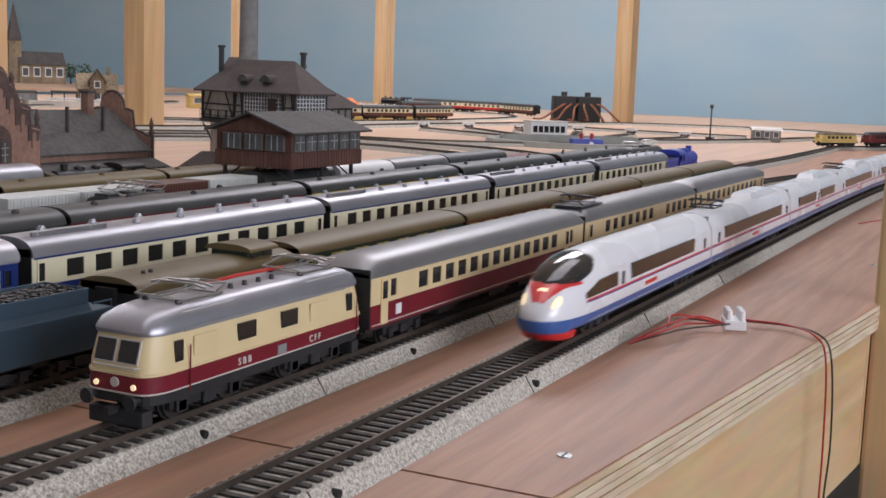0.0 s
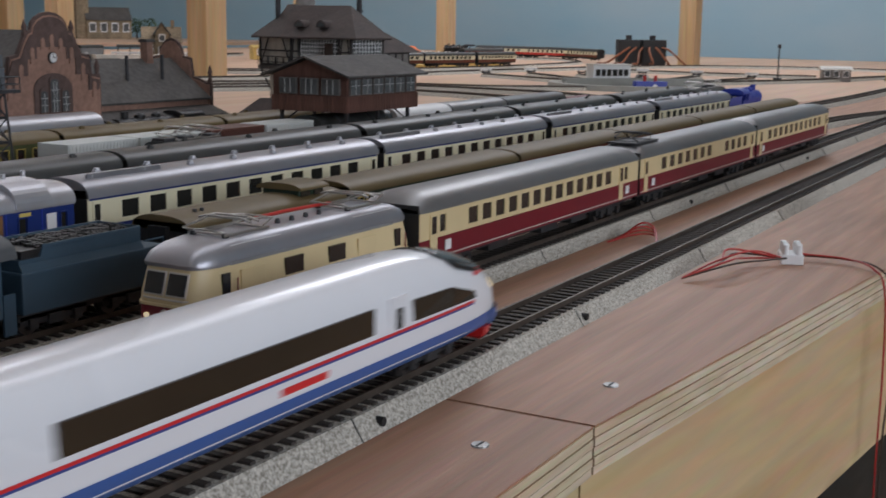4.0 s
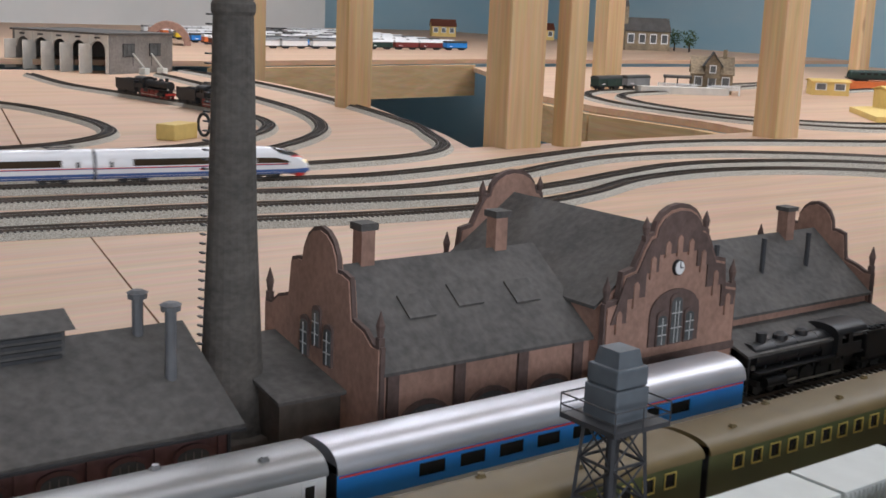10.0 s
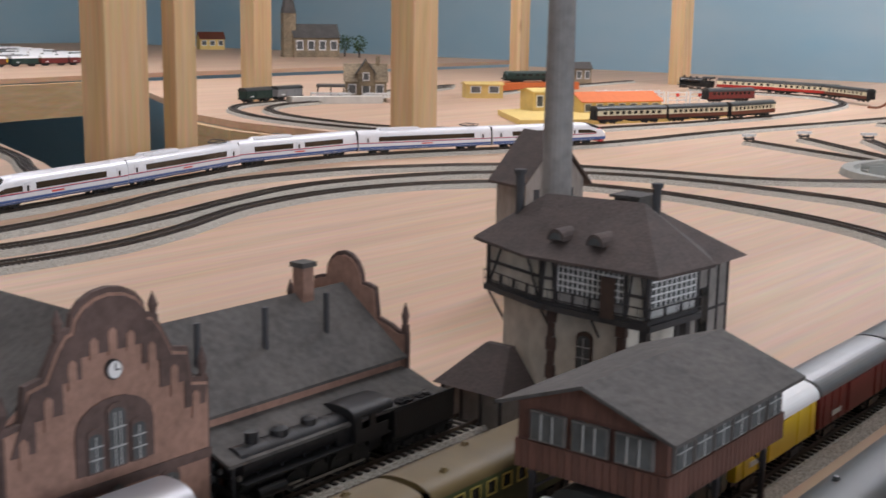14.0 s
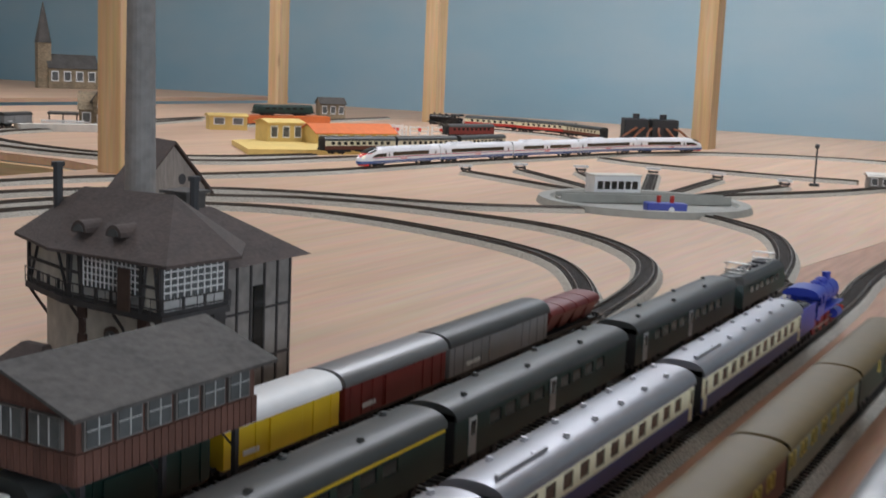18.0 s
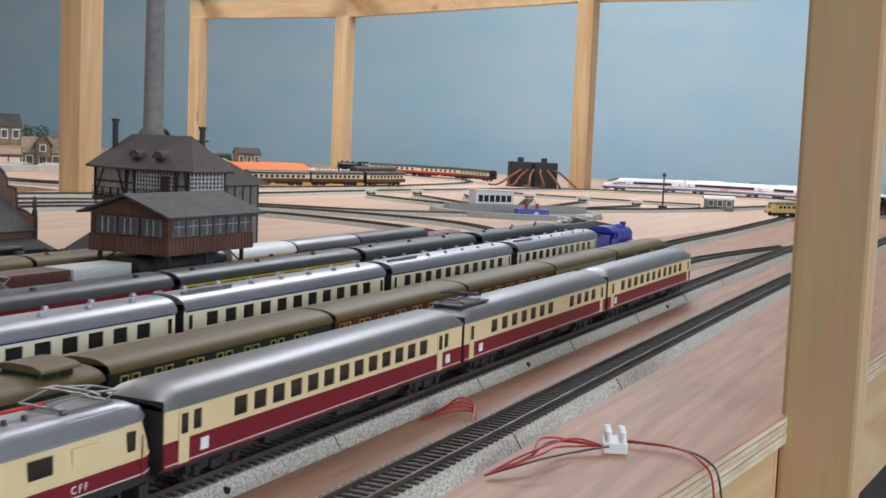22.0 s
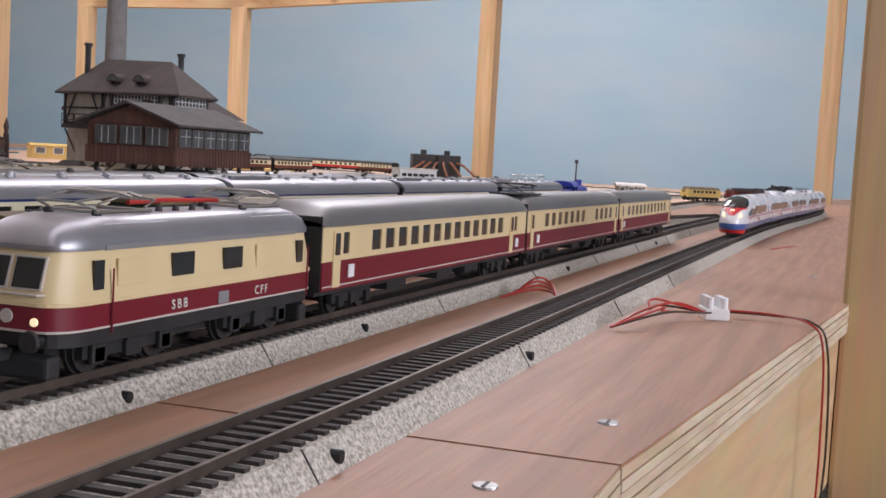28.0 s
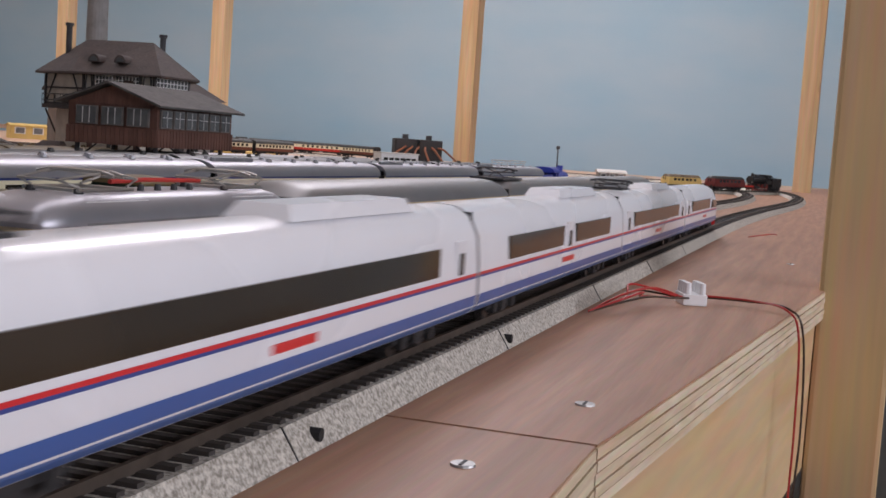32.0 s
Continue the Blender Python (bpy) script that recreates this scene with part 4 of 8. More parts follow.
def container_wagon(m, M, label, boxes, L=0.142):
    g = empty("container_wagon", m, "flat container wagon with two axles, grey underframe", "wagon", "goods wagons")
    part("deck", B(-L / 2, L / 2, -0.0155, 0.0155, 0.0095, 0.0122), M["under"], g)
    for s in (-1, 1):
        bogie(g, s * L * 0.33, 0.02, M)
    ends(g, L / 2, M, gang=False)
    for x, l, mm, stripe, lab in boxes:
        c = empty("shipping_container", m @ pose(x, 0, 0.0123), lab, "container", "shipping containers")
        w, hh = 0.0148, 0.0285
        part("shell", B(-l / 2, l / 2, -w, w, 0, hh, bevel=0.0005), mm, c)
        n = int(l / 0.0032)
        r0 = None
        for s in (-1, 1):
            for i in range(n):
                xx = -l / 2 + l * (i + 0.5) / n
                if r0 is None:
                    r0 = part("corrugation", B(-0.0007, 0.0007, -0.0006, 0.0006, 0.0015, hh - 0.0015), mm, c, m=pose(xx, s * w, 0))
                else:
                    share("corrugation", r0, c, pose(xx, s * w, 0))
        if stripe:
            for s in (-1, 1):
                part("red_band", B(-l / 2, l / 2, s * (w + 0.0009) - 0.0002, s * (w + 0.0009) + 0.0002, 0.002, 0.0075), M["bandred"], c)
    return g


# ---- model buildings ----
def gable_wall(bm, x, t, y0, y1, ze, zr, steps=True):
    """A gable across y at x with a stepped and rounded head."""
    c, hw = (y0 + y1) / 2, (y1 - y0) / 2
    pts = [(y0, 0), (y1, 0), (y1, ze + 0.012), (y1 - hw * 0.12, ze + 0.012), (y1 - hw * 0.25, ze + (zr - ze) * 0.42), (y1 - hw * 0.45, ze + (zr - ze) * 0.5), (y1 - hw * 0.5, zr), (y1 - hw * 0.62, zr + 0.002)]
    for i in range(0, 9):
        a = math.pi * i / 8
        pts.append((c + hw * 0.3 * math.cos(a), zr + 0.002 + hw * 0.3 * math.sin(a)))
    pts += [(2 * c - y, z) for y, z in pts[7:1:-1]]
    return prism(bm, pts, 0, x - t / 2, x + t / 2)


def arch_window(parent, M, p, w, h, axis="y", lights=3, trim=None, nm="arched_window"):
    """A brick-framed window with a rounded head standing proud of a wall that faces -y (or -x)."""
    turn = 0 if axis == "y" else -90
    m = Matrix.Translation(p) @ pose(0, 0, 0, 0, 0, turn)

    def head(ww, z0, z1, n=8):
        r = [(-ww / 2, z0), (ww / 2, z0)]
        for i in range(n + 1):
            a = math.pi * i / n
            r.append((ww / 2 * math.cos(a), z1 - ww * 0.3 + ww * 0.3 * math.sin(a)))
        return r
    f = part(nm, prism(bmesh.new(), head(w * 1.2, -0.001, h + 0.0025), 1, -0.0016, 0.0006), trim or M["bricktrim"], parent, m=m)
    part("pane", prism(bmesh.new(), head(w, 0, h), 1, -0.0020, -0.0014), M["glassgrey"], f)
    bar_m = M["mullion2"] if lights > 3 else M["mullion"]
    for i in range(1, lights):
        x = -w / 2 + w * i / lights
        part("glazing_bar", B(x - 0.0003, x + 0.0003, -0.0025, -0.0019, 0, h * 0.92), bar_m, f)
    for k in (0.33, 0.66):
        part("glazing_bar", B(-w / 2, w / 2, -0.0025, -0.0019, h * k - 0.0003, h * k + 0.0003), bar_m, f)
    return f


def roof_slabs(parent, x0, x1, y0, y1, ze, zr, m, t=0.0018, over=0.004, name="roof"):
    c = (y0 + y1) / 2
    k = over * (zr - ze) / (c - y0)
    for s, ya in ((-1, y0 - over), (1, y1 + over)):
        part(name, prism(bmesh.new(), [(ya, ze - k), (c, zr), (c, zr + t), (ya, ze - k + t)], 0, x0, x1), m, parent)


def finial(parent, x, y, z, M, h=0.014, r=0.0028):
    bm = B(x - r * 0.7, x + r * 0.7, y - r * 0.7, y + r * 0.7, z - 0.02, z)
    cyl(bm, (x, y, z), (x, y, z + h * 0.45), r * 0.6, r, 8)
    cyl(bm, (x, y, z + h * 0.45), (x, y, z + h), r, r * 0.1, 8)
    part("finial", bm, M["bricktrim"], parent)


def station(M, m):
    g = empty("brick_engine_works", m, "red-brown brick railway works with stepped gables and grey roofs", "building")
    Y0, Y1, ze, zr = 0.0, 0.13, 0.062, 0.104
    # left hall
    part("wall", prism(bmesh.new(), [(Y0, 0), (Y1, 0), (Y1, ze), ((Y0 + Y1) / 2, zr - 0.002), (Y0, ze)], 0, 0.0, 0.163), M["brick"], g)
    roof_slabs(g, -0.002, 0.166, Y0, Y1, ze, zr, M["slate"])
    part("gable", gable_wall(bmesh.new(), -0.003, 0.005, Y0 - 0.002, Y1 + 0.002, ze, zr), M["brick"], g, "stepped brick gable with round head")
    part("gable_coping", gable_wall(bmesh.new(), -0.003, 0.003, Y0 - 0.0035, Y1 + 0.0035, ze + 0.0015, zr + 0.002), M["bricktrim"], g)
    for i, z in ((-1, 0.062), (0, 0.070), (1, 0.062)):
        arch_window(g, M, (-0.0055, 0.065 - i * 0.014, z - 0.008), 0.008, 0.02, "x", 2)
    for y in (Y0, Y1):
        finial(g, -0.003, y, ze + 0.018, M)
    for x in (0.006, 0.055, 0.105, 0.152):
        part("pilaster", B(x - 0.004, x + 0.004, Y0 - 0.002, Y0, 0, ze), M["bricktrim"], g)
    for x in (0.030, 0.080, 0.129):
        arch_window(g, M, (x, Y0 - 0.0005, 0.012), 0.030, 0.028, "y", 4)
    part("plinth", B(-0.004, 0.478, Y0 - 0.0028, Y0 - 0.0001, 0, 0.006), M["bricktrim"], g)
    for x, z in ((0.045, 0.5), (0.085, 0.55), (0.130, 0.5)):
        y = Y0 + 0.065 * z
        s = part("skylight", B(-0.010, 0.010, -0.0012, 0.0012, -0.009, 0.009), M["slate"], g, m=pose(x, y, ze + (zr - ze) * z + 0.0018, -57))
    for x in (0.028, 0.135):
        c = part("chimney", B(x - 0.005, x + 0.005, 0.062, 0.072, zr - 0.01, zr + 0.020), M["brick"], g)
        part("chimney_cap", B(x - 0.0065, x + 0.0065, 0.0605, 0.0735, zr + 0.020, zr + 0.024), M["slate"], c)
    # cross wing with the clock gable
    X0, X1, zc, zt = 0.163, 0.288, 0.080, 0.120
    part("wing_wall", prism(bmesh.new(), [(X0, 0), (X1, 0), (X1, zc), ((X0 + X1) / 2, zt), (X0, zc)], 1, Y0 - 0.008, Y1 + 0.03), M["brick"], g)
    cx = (X0 + X1) / 2
    for s in (-1, 1):
        xe = X0 - 0.003 if s < 0 else X1 + 0.003
        part("wing_roof", prism(bmesh.new(), [(xe, zc - 0.002), (cx, zt), (cx, zt + 0.002), (xe, zc)], 1, Y0 - 0.006, Y1 + 0.03), M["slate"], g)

    def front(dx, z_add, grow, y):
        hw = (X1 - X0) / 2 + grow
        pts = [(-hw, 0), (hw, 0), (hw, zc + z_add), (hw * 0.82, zc + z_add + 0.002), (hw * 0.78, zc + 0.018 + z_add), (hw * 0.62, zc + 0.020 + z_add), (hw * 0.5, zc + 0.033 + z_add), (hw * 0.42, zc + 0.039 + z_add)]
        for i in range(9):
            a = math.pi * i / 8
            pts.append((hw * 0.36 * math.cos(a), zc + 0.040 + z_add + hw * 0.24 * math.sin(a)))
        pts += [(-x, z) for x, z in pts[7:1:-1]]
        return [(cx + dx + x, z) for x, z in pts]
    for y in (Y0 - 0.012, Y1 + 0.031):
        part("gable", prism(bmesh.new(), front(0, 0, 0, y), 1, y - 0.003, y + 0.003), M["brick"], g, "tall brick clock gable")
        part("gable_coping", prism(bmesh.new(), front(0, 0.0022, 0.0018, y), 1, y - 0.002, y + 0.0022), M["bricktrim"], g)
        for s in (-1, 1):
            finial(g, cx + s * 0.0615, y, zc + 0.004, M)
            finial(g, cx + s * 0.029, y, zc + 0.040, M, 0.011)
    yf = Y0 - 0.0152
    hw = (X1 - X0) / 2
    up = [(x - cx, z) for x, z in front(0, -0.0012, -0.0012, 0)][2:-2]
    low = [(-0.96, 0.070), (-0.74, 0.070), (-0.74, 0.084), (-0.48, 0.084), (-0.48, 0.098), (-0.30, 0.098), (-0.30, 0.108), (0.30, 0.108), (0.30, 0.098), (0.48, 0.098), (0.48, 0.084), (0.74, 0.084), (0.74, 0.070), (0.96, 0.070)]
    part("gable_band", prism(bmesh.new(), [(cx + hw * u, z) for u, z in low] + [(cx + x, z) for x, z in up], 1, yf - 0.0010, yf + 0.0004), M["bricktrim"], g, "dark stepped band along the gable")
    for u, z0_, z1_ in ((-0.85, 0.064, 0.078), (-0.62, 0.078, 0.094), (-0.39, 0.094, 0.108), (-0.18, 0.106, 0.116), (0.0, 0.106, 0.119), (0.18, 0.106, 0.116), (0.39, 0.094, 0.108), (0.62, 0.078, 0.094), (0.85, 0.064, 0.078)):
        part("blind_arch", prism(bmesh.new(), [(cx + hw * u - 0.0024, z0_), (cx + hw * u + 0.0024, z0_), (cx + hw * u + 0.0024, z1_ - 0.002), (cx + hw * u, z1_), (cx + hw * u - 0.0024, z1_ - 0.002)], 1, yf - 0.0016, yf), M["brick"], g)
    k = part("clock", C((cx, yf - 0.0022, 0.099), (cx, yf + 0.0003, 0.099), 0.0048, seg=20), M["dark"], g, "round white clock in the gable")
    part("clock_face", C((cx, yf - 0.0028, 0.099), (cx, yf - 0.0021, 0.099), 0.0041, seg=20), M["white"], k)
    part("clock_pointer", B(cx - 0.0003, cx + 0.0003, yf - 0.0032, yf - 0.0027, 0.099, 0.1025), M["dark"], k)
    part("clock_pointer", B(cx, cx + 0.003, yf - 0.0032, yf - 0.0027, 0.0987, 0.0993), M["dark"], k)
    part("window_arch", prism(bmesh.new(), [(cx - 0.024, 0.052), (cx + 0.024, 0.052)] + [(cx + 0.024 * math.cos(math.pi * i / 10), 0.072 + 0.014 * math.sin(math.pi * i / 10)) for i in range(11)], 1, yf - 0.0012, yf), M["bricktrim"], g)
    arch_window(g, M, (cx, yf - 0.001, 0.053), 0.010, 0.028, "y", 3)
    for s in (-1, 1):
        arch_window(g, M, (cx + s * 0.0135, yf - 0.001, 0.053), 0.008, 0.018, "y", 2)
    part("string_course", B(X0 - 0.001, X1 + 0.001, yf - 0.0012, yf, 0.041, 0.046), M["bricktrim"], g)
    p = part("porch_roof", prism(bmesh.new(), [(cx - 0.02, 0.028), (cx, 0.041), (cx + 0.02, 0.028), (cx + 0.02, 0.0305), (cx, 0.0435), (cx - 0.02, 0.0305)], 1, yf - 0.016, yf), M["slate"], g)
    part("door", B(cx - 0.011, cx + 0.011, yf - 0.001, yf + 0.0001, 0, 0.028), M["darkwood"], g)
    for s in (-1, 1):
        arch_window(g, M, (cx + s * 0.034, yf, 0.020), 0.011, 0.020, "y", 2)
    # right hall
    xa, xb, zr2, ze2 = 0.288, 0.475, 0.092, 0.056
    part("wall", prism(bmesh.new(), [(Y0 + 0.004, 0), (Y1 - 0.014, 0), (Y1 - 0.014, ze2), (0.058, zr2 - 0.002), (Y0 + 0.004, ze2)], 0, xa, xb), M["brick"], g)
    roof_slabs(g, xa, xb + 0.002, Y0 + 0.004, Y1 - 0.014, ze2, zr2, M["slate"])
    part("gable", gable_wall(bmesh.new(), xb + 0.003, 0.005, Y0 + 0.002, Y1 - 0.012, ze2, zr2), M["brick"], g)
    part("gable_coping", gable_wall(bmesh.new(), xb + 0.003, 0.003, Y0, Y1 - 0.010, ze2 + 0.0015, zr2 + 0.002), M["bricktrim"], g)
    for y in (Y0 + 0.003, Y1 - 0.013):
        finial(g, xb + 0.003, y, ze2 + 0.018, M)
    for x, z in ((xa + 0.03, 0.55), (xa + 0.085, 0.6), (xa + 0.14, 0.5)):
        part("vent_pipe", C((x, 0.03, 0.072), (x, 0.03, 0.098), 0.002, seg=8), M["dark"], g)
    part("canopy_roof", prism(bmesh.new(), [(Y0 - 0.030, 0.036), (Y0 + 0.004, 0.046), (Y0 + 0.004, 0.048), (Y0 - 0.030, 0.0378)], 0, xa + 0.002, xb + 0.004), M["slate"], g, "sloping grey platform canopy")
    for i in range(10):
        x = xa + 0.008 + i * 0.0188
        part("canopy_post", B(x - 0.0008, x + 0.0008, Y0 - 0.027, Y0 - 0.0254, 0, 0.0368), M["dark"], g)
        if i < 9:
            arch_window(g, M, (x + 0.009, Y0 + 0.004, 0.010), 0.008, 0.02, "y", 2)
    c = part("chimney", B(xa + 0.140, xa + 0.150, 0.052, 0.062, zr2 - 0.01, zr2 + 0.018), M["brick"], g)
    part("chimney_cap", B(xa + 0.1385, xa + 0.1515, 0.0505, 0.0635, zr2 + 0.018, zr2 + 0.021), M["slate"], c)
    return g


def workshop(M, m):
    g = empty("low_workshop", m, "low dark red brick workshop with grey roof and ridge vents", "building")
    x0, x1, y0, y1, ze, zr = -0.27, 0.0, 0.0, 0.13, 0.052, 0.088
    part("wall", prism(bmesh.new(), [(y0, 0), (y1, 0), (y1, ze), ((y0 + y1) / 2, zr - 0.002), (y0, ze)], 0, x0 + 0.004, x1 - 0.004), M["brickdark"], g)
    roof_slabs(g, x0, x1, y0, y1, ze, zr, M["slate"], over=0.008)
    for i in range(9):
        x = x0 + 0.008 + i * (x1 - x0 - 0.016) / 8
        part("pilaster", B(x - 0.003, x + 0.003, y0 - 0.002, y0, 0, ze), M["brickdark"], g)
        if i < 8:
            arch_window(g, M, (x + 0.016, y0 - 0.0003, 0.016), 0.016, 0.022, "y", 4, M["brickdark"])
    for x in (-0.150, -0.081):
        part("ridge_vent", B(x - 0.016, x + 0.016, 0.052, 0.078, zr - 0.010, zr + 0.010), M["slate"], g)
        part("vent_roof", prism(bmesh.new(), [(0.048, zr + 0.010), (0.065, zr + 0.016), (0.082, zr + 0.010), (0.065, zr + 0.018)], 0, x - 0.020, x + 0.020), M["slate"], g)
        for k in range(4):
            part("louvre", B(x - 0.014, x + 0.014, 0.0505, 0.0522, zr - 0.006 + k * 0.004, zr - 0.004 + k * 0.004), M["dark"], g)
    for x, y in ((-0.026, 0.060), (-0.022, 0.028)):
        bm = C((x, y, 0.055), (x, y, zr + 0.020), 0.0028, seg=10)
        cyl(bm, (x, y, zr + 0.020), (x, y, zr + 0.023), 0.0048, 0.0048, 10)
        cyl(bm, (x, y, zr + 0.0235), (x, y, zr + 0.025), 0.0056, 0.003, 10)
        part("vent_pipe", bm, M["pipe"], g)
    part("side_annex", B(x0 - 0.05, x0 + 0.02, -0.012, 0.05, 0, 0.085), M["brickdark"], g)
    part("annex_roof", prism(bmesh.new(), [(-0.018, 0.085), (0.022, 0.108), (0.06, 0.085), (0.06, 0.087), (0.022, 0.11), (-0.018, 0.087)], 0, x0 - 0.055, x0 + 0.024), M["slate"], g)
    part("gutter", B(x0, x1, y0 - 0.0095, y0 - 0.0075, ze - 0.006, ze - 0.0045), M["dark"], g)
    part("downpipe", C((x1 - 0.006, y0 - 0.003, 0), (x1 - 0.006, y0 - 0.003, ze - 0.005), 0.001, seg=6), M["dark"], g)
    return g


def big_chimney(M, m, h=0.275):
    g = empty("factory_chimney", m, "tall sooty round brick factory chimney on a stone base", "chimney")
    part("base", B(-0.03, 0.03, -0.028, 0.028, 0, 0.02, bevel=0.002), M["soot"], g)
    rings = []
    for z, r in ((0.02, 0.022), (0.03, 0.0195), (0.06, 0.0168), (h * 0.5, 0.0135), (h - 0.02, 0.0108), (h - 0.018, 0.0118), (h - 0.014, 0.0118), (h - 0.012, 0.0106), (h - 0.003, 0.0105), (h, 0.0112), (h + 0.002, 0.0105)):
        rings.append([(r * math.cos(2 * math.pi * i / 24), r * math.sin(2 * math.pi * i / 24), z) for i in range(24)])
    part("shaft", loft(bmesh.new(), rings), M["sootbrick"], g)
    for i in range(44):
        z = 0.03 + i * (h - 0.045) / 44
        r = 0.0195 + (0.0112 - 0.0195) * (z - 0.03) / h
        part("ladder_rung", B(-r - 0.0022, -r - 0.0002, -0.0022, 0.0022, z, z + 0.0008), M["dark"], g)
    return g


def water_tower(M, m, h=0.078):
    g = empty("water_tower", m, "dark steel lattice water tower with square tank", "tower")
    for sx in (-1, 1):
        for sy in (-1, 1):
            part("leg", tube(bmesh.new(), [(sx * 0.014, sy * 0.014, 0), (sx * 0.009, sy * 0.009, h)], 0.0011, 4), M["dark"], g)
    for k in range(5):
        z, z2 = h * k / 5, h * (k + 1) / 5
        r, r2 = 0.014 - 0.005 * k / 5, 0.014 - 0.005 * (k + 1) / 5
        for a in ((1, 1, 1, -1), (1, -1, -1, -1), (-1, -1, -1, 1), (-1, 1, 1, 1)):
            part("lattice_bar", tube(bmesh.new(), [(a[0] * r, a[1] * r, z), (a[2] * r2, a[3] * r2, z2)], 0.0006, 4), M["dark"], g)
            part("lattice_bar", tube(bmesh.new(), [(a[2] * r, a[3] * r, z), (a[0] * r2, a[1] * r2, z2)], 0.0006, 4), M["dark"], g)
            part("lattice_bar", tube(bmesh.new(), [(a[0] * r2, a[1] * r2, z2), (a[2] * r2, a[3] * r2, z2)], 0.0008, 4), M["dark"], g)
    part("platform", B(-0.0165, 0.0165, -0.0165, 0.0165, h, h + 0.0022), M["dark"], g)
    for s in (-1, 1):
        for zz in (0.006, 0.011):
            part("rail", tube(bmesh.new(), [(-0.0165, s * 0.0165, h + zz), (0.0165, s * 0.0165, h + zz)], 0.0004, 4), M["dark"], g)
            part("rail", tube(bmesh.new(), [(s * 0.0165, -0.0165, h + zz), (s * 0.0165, 0.0165, h + zz)], 0.0004, 4), M["dark"], g)
        for x in (-0.0165, 0.0, 0.0165):
            part("rail_post", tube(bmesh.new(), [(x, s * 0.0165, h), (x, s * 0.0165, h + 0.011)], 0.0004, 4), M["dark"], g)
    part("tank", B(-0.0098, 0.0098, -0.0098, 0.0098, h + 0.0022, h + 0.017, bevel=0.001), M["tank"], g)
    part("tank_upper", B(-0.0092, 0.0092, -0.0092, 0.0092, h + 0.0174, h + 0.026, bevel=0.001), M["tank"], g)
    part("tank_cap", loft(bmesh.new(), [[(a * 0.0074, b * 0.0074, h + 0.026) for a, b in ((-1, -1), (1, -1), (1, 1), (-1, 1))], [(a * 0.0060, b * 0.0060, h + 0.033) for a, b in ((-1, -1), (1, -1), (1, 1), (-1, 1))]]), M["tank"], g)
    part("riser_pipe", C((0, 0, 0), (0, 0, h), 0.003, seg=10), M["dark"], g)
    return g


def timber_panel(parent, M, p0, p1, z0, z1, cols, rows, glazed=True):
    """A glazed timber-framed wall between two plan points."""
    a, b = Vector(p0), Vector(p1)
    d = (b - a)
    L = d.length
    ang = math.degrees(math.atan2(d.y, d.x))
    m = pose(a.x, a.y, 0, 0, 0, ang)
    part("wall_panel", B(0, L, 0, 0.0015, z0, z1), M["plaster"] if not glazed else M["mullion"], parent, m=m)
    if glazed:
        part("pane", B(0.002, L - 0.002, -0.0005, -0.0001, z0 + (z1 - z0) * 0.28, z1 - 0.003), M["glassgrey"], parent, m=m)
        for i in range(cols + 1):
            x = 0.002 + (L - 0.004) * i / cols
            part("glazing_bar", B(x - 0.0004, x + 0.0004, -0.0012, -0.0004, z0 + (z1 - z0) * 0.28, z1 - 0.003), M["white"], parent, m=m)
        for k in range(rows + 1):
            z = z0 + (z1 - z0) * 0.28 + ((z1 - 0.003) - z0 - (z1 - z0) * 0.28) * k / rows
            part("glazing_bar", B(0.002, L - 0.002, -0.0012, -0.0004, z - 0.0004, z + 0.0004), M["white"], parent, m=m)
    bm = bmesh.new()
    for x in (0.0, L):
        box(bm, x - 0.0013, x + 0.0013, -0.002, 0.001, z0, z1)
    box(bm, 0, L, -0.0018, 0.0, z0, z0 + 0.002)
    box(bm, 0, L, -0.0018, 0.0, z1 - 0.002, z1)
    n = max(1, int(L / 0.016))
    for i in range(1, n):
        box(bm, L * i / n - 0.0008, L * i / n + 0.0008, -0.0017, 0.0, z0, z0 + (z1 - z0) * 0.28)
    if not glazed:
        tube(bm, [(0.001, -0.001, z0), (L * 0.3, -0.001, z1)], 0.0011, 4)
        tube(bm, [(L - 0.001, -0.001, z0), (L * 0.7, -0.001, z1)], 0.0011, 4)
        box(bm, 0, L, -0.0018, 0.0, (z0 + z1) / 2 - 0.0008, (z0 + z1) / 2 + 0.0008)
    part("timber_frame", bm, M["timber"], parent, m=m)


